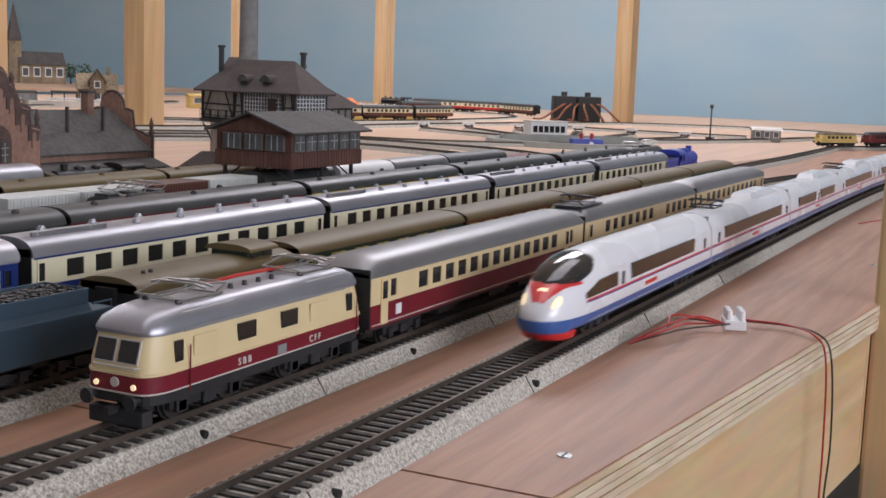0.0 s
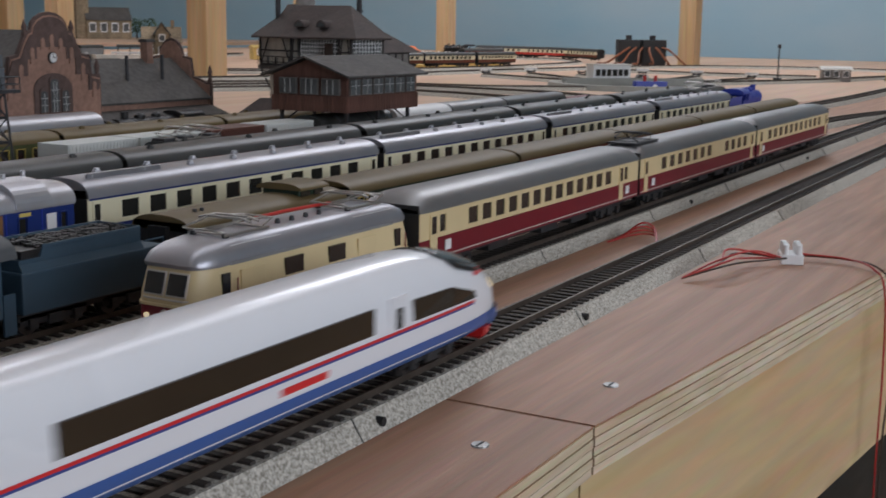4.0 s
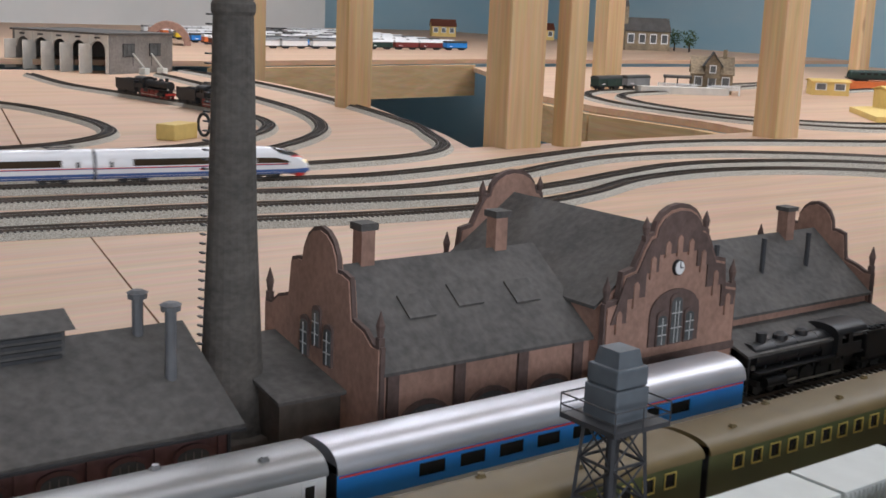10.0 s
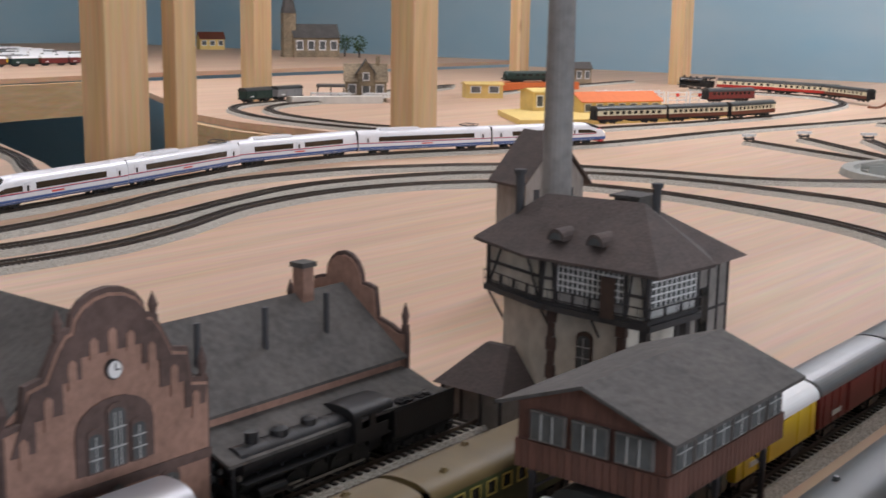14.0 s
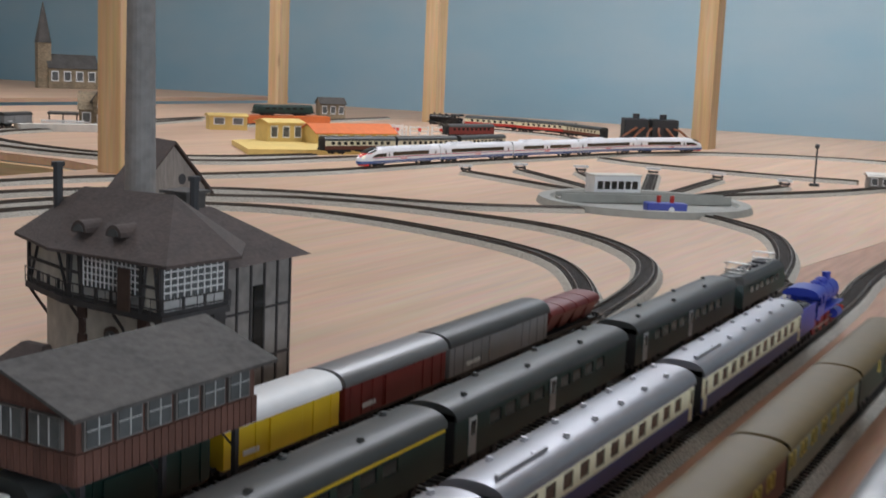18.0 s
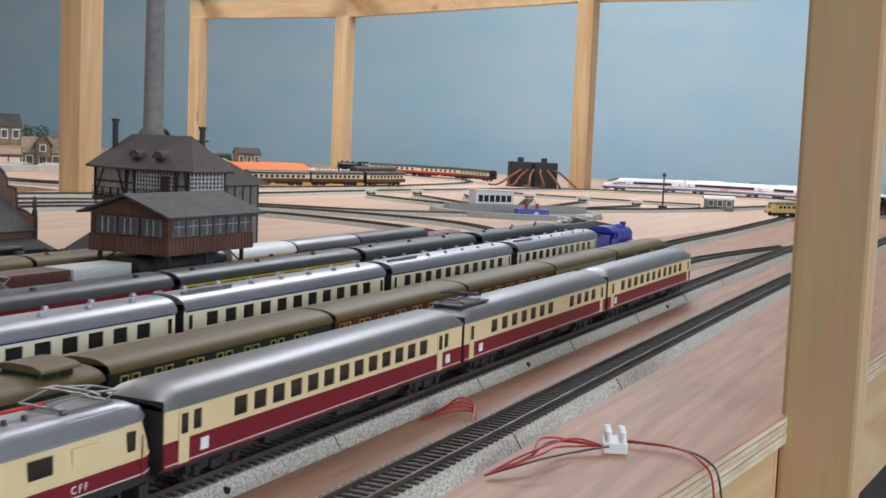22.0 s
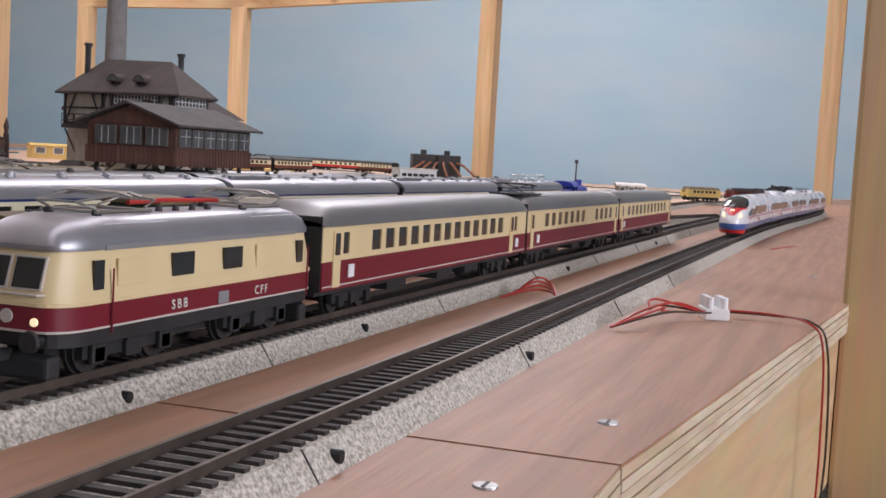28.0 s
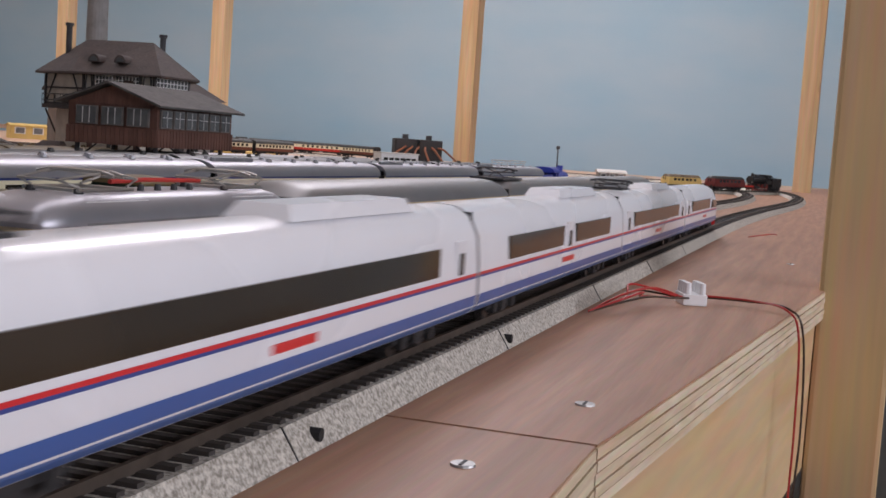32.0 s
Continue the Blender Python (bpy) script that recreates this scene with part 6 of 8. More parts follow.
# ---- materials ----
M = {
    "board": wood("plywood_top", (0.70, 0.48, 0.33), (0.59, 0.385, 0.255), 0, 12.0, 0.55, False, 0.5),
    "boardred": wood("plywood_red_brown", (0.53, 0.285, 0.170), (0.36, 0.182, 0.105), 0, 75.0, 0.5, False, 0.25),
    "ply": wood("plywood_edge", (0.86, 0.72, 0.52), (0.62, 0.45, 0.28), 0, 60.0, 0.7, False),
    "pine": wood("pine", (0.80, 0.57, 0.32), (0.64, 0.41, 0.20), 2, 16.0, 0.55),
    "pinex": wood("pine_beam", (0.80, 0.57, 0.32), (0.64, 0.41, 0.20), 0, 16.0, 0.55),
    "piney": wood("pine_joist", (0.80, 0.57, 0.32), (0.64, 0.41, 0.20), 1, 16.0, 0.55),
    "wall": mat("painted_sky_wall", (0.36, 0.56, 0.66), 0.85, 0, 0.04, 1.6, alt=(0.46, 0.58, 0.63), stretch=(1, 1, 2.5)),
    "whitewall": mat("white_panel", (0.75, 0.75, 0.73), 0.7, 0, 0.05, 4.0),
    "ceiling": mat("ceiling_paint", (0.8, 0.8, 0.78), 0.9, 0, 0.04, 3.0),
    "floor": mat("floor_laminate", (0.20, 0.15, 0.11), 0.5, 0, 0.2, 6.0, stretch=(1, 8, 1)),
    "ballast": mat("speckled_ballast", (0.36, 0.33, 0.27), 0.9, 0, 0.35, 1100, 0.4, alt=(0.62, 0.59, 0.52), coarse=0.6, rng=0.22),
    "sleeper": mat("dark_sleeper", (0.045, 0.038, 0.033), 0.75, 0, 0.25, 300, 0.1),
    "rail": mat("worn_rail", (0.095, 0.075, 0.06), 0.45, 0.5, 0.3, 150),
    "under": mat("black_underframe", (0.018, 0.018, 0.019), 0.6, 0, 0.3, 120),
    "wheel": mat("wheel_metal", (0.05, 0.05, 0.05), 0.4, 0.6, 0.3, 150),
    "redwheel": mat("red_wheel", (0.20, 0.014, 0.012), 0.5, 0, 0.15, 120),
    "glass": glass("dark_window", (0.025, 0.024, 0.022), 0.08),
    "glass2": glass("smoked_window", (0.045, 0.03, 0.018), 0.1),
    "glassgrey": mat("grey_window", (0.10, 0.105, 0.105), 0.2, 0, 0.3, 90),
    "palewin": mat("pale_green_window", (0.26, 0.33, 0.30), 0.15, 0, 0.2, 90),
    "cabroof": mat("cab_roof_grey", (0.075, 0.080, 0.085), 0.5, 0.1, 0.25, 45),
    "bay": mat("brown_door_bay", (0.20, 0.10, 0.035), 0.6, 0, 0.3, 60),
    "inside": mat("coach_interior", (0.10, 0.08, 0.06), 0.7, 0, 0.5, 90, alt=(0.25, 0.2, 0.12)),
    "rubber": mat("black_rubber", (0.012, 0.012, 0.012), 0.7, 0, 0.2, 90),
    "panto": mat("pantograph_steel", (0.42, 0.40, 0.37), 0.35, 0.85, 0.15, 90),
    "silver": mat("silver_roof", (0.36, 0.36, 0.385), 0.40, 0.75, 0.06, 60),
    "silverroof": mat("coach_silver_roof", (0.245, 0.242, 0.242), 0.40, 0.65, 0.07, 50),
    "brightsilver": mat("polished_silver_roof", (0.52, 0.52, 0.55), 0.40, 0.8, 0.06, 60),
    "red": mat("wine_red_paint", (0.17, 0.008, 0.018), 0.4, 0, 0.08, 60),
    "cream": mat("cream_paint", (0.70, 0.56, 0.31), 0.42, 0, 0.05, 60),
    "trim": mat("light_trim", (0.55, 0.5, 0.45), 0.4, 0, 0.08, 60),
    "grey": mat("grey_paint", (0.22, 0.22, 0.22), 0.5, 0, 0.1, 60),
    "dark": mat("dark_iron", (0.035, 0.035, 0.038), 0.6, 0, 0.3, 90),
    "white": mat("white_plastic", (0.75, 0.75, 0.74), 0.5, 0, 0.05, 90),
    "letter": mat("letter_white", (0.7, 0.68, 0.62), 0.5, 0, 0.03, 90),
    "redpaint": mat("bright_red_paint", (0.45, 0.03, 0.02), 0.45, 0, 0.1, 60),
    "lamp": mat("lamp_glow", (1.0, 0.82, 0.5), 0.3, 0, 0.02, 60, glow=0.8),
    "coal": mat("coal_lumps", (0.012, 0.012, 0.013), 0.45, 0, 0.5, 400, 0.3),
    "brass": mat("brass", (0.5, 0.34, 0.1), 0.35, 0.9, 0.1, 90),
    "blue": mat("deep_blue_paint", (0.010, 0.028, 0.15), 0.38, 0, 0.1, 60),
    "creamw": mat("pale_cream_paint", (0.72, 0.68, 0.48), 0.42, 0, 0.05, 60),
    "green": mat("dark_green_paint", (0.010, 0.034, 0.027), 0.42, 0, 0.12, 60),
    "green2": mat("coach_green_paint", (0.014, 0.034, 0.018), 0.5, 0, 0.12, 60),
    "olive": mat("olive_green_paint", (0.07, 0.085, 0.03), 0.5, 0, 0.12, 60),
    "olivegrey": mat("grey_green_paint", (0.22, 0.25, 0.19), 0.5, 0, 0.1, 60),
    "oliveroof": mat("khaki_roof", (0.125, 0.088, 0.034), 0.55, 0, 0.12, 50),
    "brown": mat("brown_coach_paint", (0.13, 0.035, 0.016), 0.48, 0, 0.12, 60),
    "greyroof": mat("grey_roof", (0.055, 0.056, 0.054), 0.42, 0, 0.15, 50),
    "dkroof": mat("dark_grey_roof", (0.042, 0.044, 0.042), 0.42, 0, 0.15, 50),
    "yellow": mat("yellow_paint", (0.75, 0.52, 0.02), 0.4, 0, 0.06, 60),
    "yframe": mat("yellow_frame", (0.60, 0.47, 0.12), 0.5, 0, 0.1, 60),
    "ltblue": mat("pale_blue_boiler", (0.14, 0.31, 0.40), 0.38, 0, 0.1, 60),
    "slateblue": mat("slate_blue_paint", (0.03, 0.062, 0.092), 0.5, 0, 0.15, 60),
    "black": mat("black_paint", (0.012, 0.012, 0.013), 0.5, 0, 0.2, 60),
    "bluebright": mat("bright_blue_paint", (0.02, 0.22, 0.62), 0.4, 0, 0.08, 60),
    "navy": mat("blue_loco_paint", (0.03, 0.05, 0.34), 0.35, 0, 0.1, 60),
    "contgrey": mat("pale_grey_container", (0.58, 0.60, 0.57), 0.5, 0, 0.08, 60),
    "contbrown": mat("brown_container", (0.11, 0.045, 0.032), 0.55, 0, 0.12, 60),
    "bandred": mat("red_band", (0.62, 0.05, 0.03), 0.45, 0, 0.08, 60),
    "oxide": mat("oxide_red_wagon", (0.16, 0.022, 0.018), 0.5, 0, 0.12, 60),
    "tgv": mat("train_white", (0.80, 0.80, 0.82), 0.28, 0, 0.02, 40, coat=0.3),
    "tgvblue": mat("train_blue", (0.045, 0.12, 0.36), 0.3, 0, 0.04, 40, coat=0.3),
    "tgvred": mat("train_red", (0.68, 0.03, 0.03), 0.3, 0, 0.04, 40, coat=0.3),
    "tgvline": mat("train_line_blue", (0.05, 0.07, 0.25), 0.3, 0, 0.04, 40),
    "brick": mat("weathered_brick", (0.30, 0.175, 0.13), 0.85, 0, 0.25, 220, 0.25),
    "brickdark": mat("dark_red_brick", (0.13, 0.065, 0.06), 0.85, 0, 0.3, 220, 0.25),
    "bricktrim": mat("brown_brick_trim", (0.105, 0.068, 0.058), 0.85, 0, 0.3, 220, 0.2),
    "slate": mat("grey_slate_roof", (0.085, 0.078, 0.072), 0.8, 0, 0.35, 180, 0.3),
    "rooftile": mat("brown_roof_tile", (0.074, 0.056, 0.050), 0.8, 0, 0.3, 260, 0.3, stretch=(1, 1, 3)),
    "plaster": mat("cream_plaster", (0.52, 0.50, 0.44), 0.85, 0, 0.25, 90, 0.1),
    "timber": mat("black_timber", (0.045, 0.042, 0.042), 0.75, 0, 0.3, 150),
    "timberwall": mat("grey_infill_wall", (0.22, 0.205, 0.19), 0.8, 0, 0.25, 120),
    "plank": mat("red_brown_planks", (0.125, 0.058, 0.042), 0.75, 0, 0.3, 150, stretch=(4, 4, 0.6), island=0.15),
    "greyplank": mat("grey_planks", (0.27, 0.24, 0.215), 0.85, 0, 0.25, 140, 0.15, stretch=(4, 4, 0.6)),
    "mullion": mat("grey_white_bars", (0.42, 0.42, 0.41), 0.6, 0, 0.15, 120),
    "mullion2": mat("grey_window_frame", (0.14, 0.13, 0.12), 0.6, 0, 0.2, 120),
    "darkwood": mat("dark_door_wood", (0.06, 0.035, 0.025), 0.7, 0, 0.3, 120),
    "soot": mat("sooty_stone", (0.09, 0.075, 0.062), 0.9, 0, 0.3, 120, 0.3),
    "sootbrick": mat("sooty_brick", (0.085, 0.075, 0.065), 0.85, 0, 0.35, 200, 0.25, stretch=(1, 1, 1.6)),
    "chimgrey": mat("grey_render", (0.23, 0.225, 0.22), 0.8, 0, 0.25, 90, 0.15),
    "tank": mat("grey_steel_tank", (0.11, 0.125, 0.14), 0.55, 0, 0.2, 90),
    "pipe": mat("grey_vent_pipe", (0.12, 0.12, 0.125), 0.6, 0, 0.2, 90),
    "plastic": mat("white_connector_plastic", (0.85, 0.86, 0.86), 0.3, 0, 0.03, 60),
    "wirered": mat("red_wire", (0.42, 0.03, 0.025), 0.4, 0, 0.08, 60),
    "wiredark": mat("dark_wire", (0.05, 0.03, 0.02), 0.4, 0, 0.08, 60),
    "steel": mat("zinc_steel", (0.38, 0.38, 0.37), 0.42, 0.9, 0.1, 90),
    "sand": mat("yellow_station_wall", (0.66, 0.48, 0.16), 0.7, 0, 0.1, 60),
    "orange": mat("orange_roof", (0.62, 0.15, 0.035), 0.6, 0, 0.1, 60),
    "stone": mat("mottled_stone", (0.22, 0.17, 0.11), 0.9, 0, 0.5, 120, 0.3),
    "tt": mat("turntable_grey", (0.30, 0.30, 0.27), 0.7, 0, 0.12, 60),
    "conc": mat("platform_concrete", (0.62, 0.60, 0.55), 0.8, 0, 0.1, 60),
    "cable": mat("brown_cable", (0.20, 0.07, 0.03), 0.5, 0, 0.1, 60),
    "hopper": mat("dark_red_hopper", (0.14, 0.02, 0.018), 0.5, 0, 0.15, 60),
    "hedge": mat("model_foliage", (0.05, 0.09, 0.03), 0.9, 0, 0.4, 200, 0.3),
}

# ---- room ----
def slab(name, bm, m, label="", kind="structure"):
    return tagged(part(name, bm, m), label, "", "", kind)


slab("floor", B(-3.2, 6.6, -3.0, 8.2, -0.98, -0.95), M["floor"], "brown laminate floor of the hobby room")
slab("wall_east", B(6.3, 6.45, -3.0, 8.2, -0.95, 2.4), M["wall"], "wall painted as pale blue sky")
slab("wall_north", B(-3.2, 6.3, 8.05, 8.2, -0.95, 2.4), M["wall"], "wall painted as pale blue sky")
bm = bmesh.new()
box(bm, -3.2, 6.45, -3.15, -3.0, -0.95, 0.2)
box(bm, -3.2, 6.45, -3.15, -3.0, 1.3, 2.4)
box(bm, -3.2, -1.8, -3.15, -3.0, 0.2, 1.3)
box(bm, 0.8, 6.45, -3.15, -3.0, 0.2, 1.3)
slab("wall_south", bm, M["wall"], "wall painted as pale blue sky with a window")
# unseen wall; its opening is added so that some sky light enters
bm = bmesh.new()
box(bm, -3.35, -3.2, -3.15, 8.2, -0.95, 0.2)
box(bm, -3.35, -3.2, -3.15, 8.2, 1.3, 2.4)
box(bm, -3.35, -3.2, -3.15, 0.1, 0.2, 1.3)
box(bm, -3.35, -3.2, 2.3, 8.2, 0.2, 1.3)
slab("wall_west", bm, M["whitewall"], "unseen white wall with an added opening for sky light")
bm = bmesh.new()
box(bm, -3.35, 6.45, -3.15, 8.2, 2.4, 2.45)
slab("ceiling", bm, M["ceiling"], "white ceiling")

# ---- layout boards: one sheet with a well behind the works ----
def board(name, poly, label, t=0.018, z=0.0, m=None, kind="structure"):
    return slab(name, prism(bmesh.new(), poly, 2, z - t, z), m or M["board"], label, kind)


board("board_front", [(-1.9, -0.1345), (-0.0755, -0.1365), (-0.0755, 0.322), (-1.9, 0.322)], "bare reddish plywood baseboard", m=M["boardred"])
board("board_front", [(-0.0735, -0.1367), (0.414, -0.1875), (1.9, -0.33), (3.2, -0.45), (5.6, -0.60), (5.6, -0.16), (1.5, 0.322), (-0.0735, 0.322)], "bare reddish plywood baseboard with screws", m=M["boardred"])
board("board_middle", [(-1.9, 0.3235), (0.016, 0.3235), (0.285, 1.5), (0.36, 1.83), (-1.9, 1.83)], "pale plywood baseboard")
board("board_middle", [(0.018, 0.3235), (1.5, 0.3235), (5.6, -0.1585), (5.6, 4.0), (2.9, 4.0), (2.4, 3.1), (2.16, 2.75), (2.06, 2.4), (2.04, 2.0), (1.98, 1.80), (1.14, 1.78), (1.24, 2.0), (1.33, 2.25), (1.46, 2.62), (1.56, 3.18), (1.62, 3.75), (0.9, 3.9), (0.362, 1.83), (0.287, 1.5)], "pale plywood baseboard with curved tracks")
board("board_left", [(-1.9, 1.8315), (0.3585, 1.8315), (0.898, 3.9), (0.9, 7.9), (-1.9, 7.9)], "pale plywood baseboard")
board("board_back", [(1.63, 3.84), (2.9, 4.02), (5.6, 4.02), (5.6, 7.9), (0.902, 7.9), (0.902, 3.96)], "raised plywood baseboard at the back", z=0.03)

# fascia and plywood layers along the front edge
def along(p, q, z0, z1, t):
    a, b = Vector(p), Vector(q)
    d = (b - a).normalized()
    n = Vector((d.y, -d.x))
    return [(a.x, a.y), (b.x, b.y), (b.x - n.x * t, b.y - n.y * t), (a.x - n.x * t, a.y - n.y * t)]


EDGE = [(-1.9, -0.1345), (-0.0755, -0.1365), (0.414, -0.1875), (1.9, -0.33), (3.2, -0.45)]
for i, (p, q) in enumerate(zip(EDGE, EDGE[1:])):
    slab("fascia_beam", prism(bmesh.new(), along((p[0] + 0.001, p[1] + 0.004), (q[0] - 0.001, q[1] + 0.004), 0, 0, 0.030), 2, -0.115, -0.0185), M["pinex"], "pine beam under the board edge")
    for k in range(5):
        slab("plywood_layer", prism(bmesh.new(), along((p[0] + 0.001, p[1] - 0.0006 - 0.0003 * (k % 2)), (q[0] - 0.001, q[1] - 0.0006 - 0.0003 * (k % 2)), 0, 0, 0.002), 2, -0.0178 + k * 0.0035, -0.0178 + k * 0.0035 + 0.003), M["ply"], "layered plywood edge")


def post(name, x, y, sx, sy, z0, z1, label="planed pine post"):
    return tagged(part(name, B(x - sx / 2, x + sx / 2, y - sy / 2, y + sy / 2, z0, z1, bevel=0.003), M["pine"]), label, "post", "pine posts", "structure")


ZT = 0.715
post("post", 0.443, -0.2075, 0.046, 0.046, -0.95, ZT, "pine post at the table edge")
for x, y, s in ((1.235, 1.775, 0.085), (1.345, 1.745, 0.045), (1.30, 1.87, 0.05), (1.93, 1.715, 0.078), (4.65, 2.55, 0.08), (4.15, 1.20, 0.08), (4.68, 3.40, 0.075), (4.10, -0.07, 0.08), (1.37, 2.53, 0.07), (1.64, 3.53, 0.06), (2.58, 2.90, 0.075)):
    post("post", x, y, s, s * 0.8, -0.95, ZT)


def beam(name, p, q, z0, z1, t, label):
    d = (Vector(q) - Vector(p)).normalized() * 0.06
    return slab(name, prism(bmesh.new(), along((p[0] - d.x, p[1] - d.y), (q[0] + d.x, q[1] + d.y), 0, 0, t), 2, z0, z1), M["piney"], label)


for p, q in (((4.68, 3.40), (4.65, 2.55)), ((4.65, 2.55), (4.15, 1.20)), ((4.15, 1.20), (4.10, -0.07)), ((2.58, 2.90), (1.93, 1.715))):
    beam("top_beam", p, q, ZT + 0.001, ZT + 0.085, 0.045, "pine beam carried by the posts")
for p, q in (((4.68, 3.40), (2.58, 2.92)), ((4.65, 2.55), (1.93, 1.735)), ((4.15, 1.20), (2.4, 0.9)), ((4.10, -0.07), (2.3, -0.20))):
    beam("joist", p, q, ZT + 0.0865, ZT + 0.16, 0.045, "pine joist above the layout")
slab("cross_beam", prism(bmesh.new(), along((1.63, 3.80), (2.9, 3.98), 0, 0, 0.03), 2, -0.115, 0.009), M["pinex"], "pine beam at the back of the well")
for p, q in (((1.985, 1.806), (2.043, 2.006)), ((2.045, 2.01), (2.063, 2.40)), ((2.065, 2.404), (2.163, 2.752))):
    slab("cross_beam", prism(bmesh.new(), along(p, q, 0, 0, 0.03), 2, -0.125, -0.02), M["piney"], "pine beam along the well")
slab("cross_beam", prism(bmesh.new(), along((1.14, 1.783), (1.98, 1.803), 0, 0, -0.03), 2, -0.115, -0.02), M["pinex"], "pine beam along the well")

# ---- tracks ----
RH = 0.0105


def track(pts, label, near=False, n=8, spline_it=True, bed=True, z=0.0):
    P = spline(pts, n) if spline_it else [Vector(p) for p in pts]
    P = [Vector((p[0], p[1])) for p in P]
    g = tagged(new("railway_track"), label, "track", "model tracks", "structure")
    part("ballast_bed", ribbon(bmesh.new(), P, [(-0.0198, z), (-0.0150, z + 0.0072), (0.0150, z + 0.0072), (0.0198, z)]), M["ballast"], g, "grey speckled ballast bed")
    for s in (-1, 1):
        part("rail", ribbon(bmesh.new(), P, [(s * 0.00825 - 0.0006, z + 0.0079), (s * 0.00825 - 0.0006, z + RH), (s * 0.00825 + 0.0006, z + RH), (s * 0.00825 + 0.0006, z + 0.0079)]), M["rail"], g)
    # sleepers at even steps
    acc, out = 0.0, []
    step = 0.0068
    for a, b in zip(P, P[1:]):
        d = (b - a)
        L = d.length
        ang = math.atan2(d.y, d.x)
        while acc < L:
            q = a + d * (acc / L)
            out.append((q.x, q.y, ang))
            acc += step
        acc -= L
    if near:
        lo, hi = near
        near_s = [s for s in out if lo < s[0] < hi][:290]
        rest = [s for s in out if s not in set(near_s)]
        s0 = None
        for x, y, a in near_s:
            mm = pose(x, y, z + 0.0072, 0, 0, math.degrees(a))
            if s0 is None:
                s0 = part("sleeper", B(-0.00135, 0.00135, -0.0135, 0.0135, 0, 0.0010), M["sleeper"], g, m=mm)
            else:
                share("sleeper", s0, g, mm)
    else:
        rest = out
    vs, fs = [], []
    for x, y, a in rest:
        c, s = math.cos(a), math.sin(a)
        k = len(vs)
        for zz in (z + 0.0070, z + 0.0082):
            for u, v in ((-0.00135, -0.0135), (0.00135, -0.0135), (0.00135, 0.0135), (-0.00135, 0.0135)):
                vs.append((x + u * c - v * s, y + u * s + v * c, zz))
        fs += [(k + 4, k + 5, k + 6, k + 7), (k, k + 1, k + 5, k + 4), (k + 1, k + 2, k + 6, k + 5), (k + 2, k + 3, k + 7, k + 6), (k + 3, k, k + 4, k + 7)]
    if vs:
        me = bpy.data.meshes.new("sleepers")
        me.from_pydata(vs, [], fs)
        me.materials.append(M["sleeper"])
        ob = new("sleepers", me)
        ob.parent = g
        ob["kind"] = "stuff"
    return g


YA, YB, YC, YD, YE, YF, YH, YI = -0.058, 0.020, 0.101, 0.186, 0.268, 0.362, 0.438, 0.512
SAPSAN = [(1.6, -0.075), (1.2, -0.062), (0.6, YA), (0.0, YA), (-0.30, YA), (-0.45, YA), (-0.60, -0.05), (-1.0, 0.12), (-1.24, 0.5), (-1.25, 0.95), (-1.0, 1.33), (-0.5, 1.57), (0.0, 1.62), (0.25, 1.59), (0.46, 1.55),
          (0.63, 1.522), (0.76, 1.512), (0.93, 1.54), (1.08, 1.58), (1.25, 1.625), (1.40, 1.66), (1.53, 1.67), (1.71, 1.64), (1.96, 1.545), (2.17, 1.465), (2.35, 1.425), (2.6, 1.40), (2.83, 1.365), (3.15, 1.30), (3.5, 1.225),
          (3.78, 1.10), (3.95, 0.9), (4.02, 0.65), (3.95, 0.38), (3.75, 0.15), (3.4, -0.02), (2.9, -0.09), (2.4, -0.105), (2.0, -0.095), (1.6, -0.075)]
track(SAPSAN, "dark railed model track on a speckled grey bed", near=(-0.5, 1.2), n=10)
track([(-1.9, YB), (0.0, YB), (1.3, YB), (1.7, 0.015), (2.2, 0.0), (2.8, 0.03), (3.4, 0.16)], "dark railed model track on a speckled grey bed", near=(-0.5, 1.1), n=6)
track([(-1.9, YC), (0.0, YC), (1.0, YC), (1.4, 0.09), (1.75, 0.03)], "model track with old coaches on it", n=4)
track([(-1.9, YD), (0.0, YD), (1.3, YD), (1.65, 0.20), (2.1, 0.19), (2.6, 0.19), (2.78, 0.19), (2.92, 0.10), (3.3, -0.01)], "model track with blue and cream coaches on it", n=4)
track([(-1.9, YE), (0.0, YE), (1.35, YE), (1.55, 0.292), (1.75, 0.33), (1.95, 0.40), (2.06, 0.485), (2.12, 0.55)], "model track with dark green coaches on it", n=6)
track([(-1.9, YF), (0.0, YF), (1.05, YF), (1.2, 0.395), (1.34, 0.455), (1.48, 0.55), (1.57, 0.68), (1.63, 0.85), (1.655, 1.0), (1.64, 1.13), (1.58, 1.23), (1.45, 1.315), (1.28, 1.35), (1.10, 1.325), (0.93, 1.255), (0.78, 1.222), (0.57, 1.235), (0.33, 1.285), (0.05, 1.33), (-0.6, 1.40), (-1.9, 1.48)], "model track curving round to the back line", n=8)
track([(1.02, YF + 0.001), (1.2, 0.380), (1.36, 0.400), (1.47, 0.427), (1.58, 0.475), (1.70, 0.575), (1.78, 0.70), (1.81, 0.85), (1.82, 1.0), (1.79, 1.15), (1.73, 1.24), (1.62, 1.345), (1.45, 1.41), (1.30, 1.425), (1.14, 1.39), (0.98, 1.34), (0.82, 1.308), (0.68, 1.312), (0.37, 1.37), (0.0, 1.42), (-0.6, 1.49), (-1.9, 1.57)], "model track curving round to the back line", n=8)
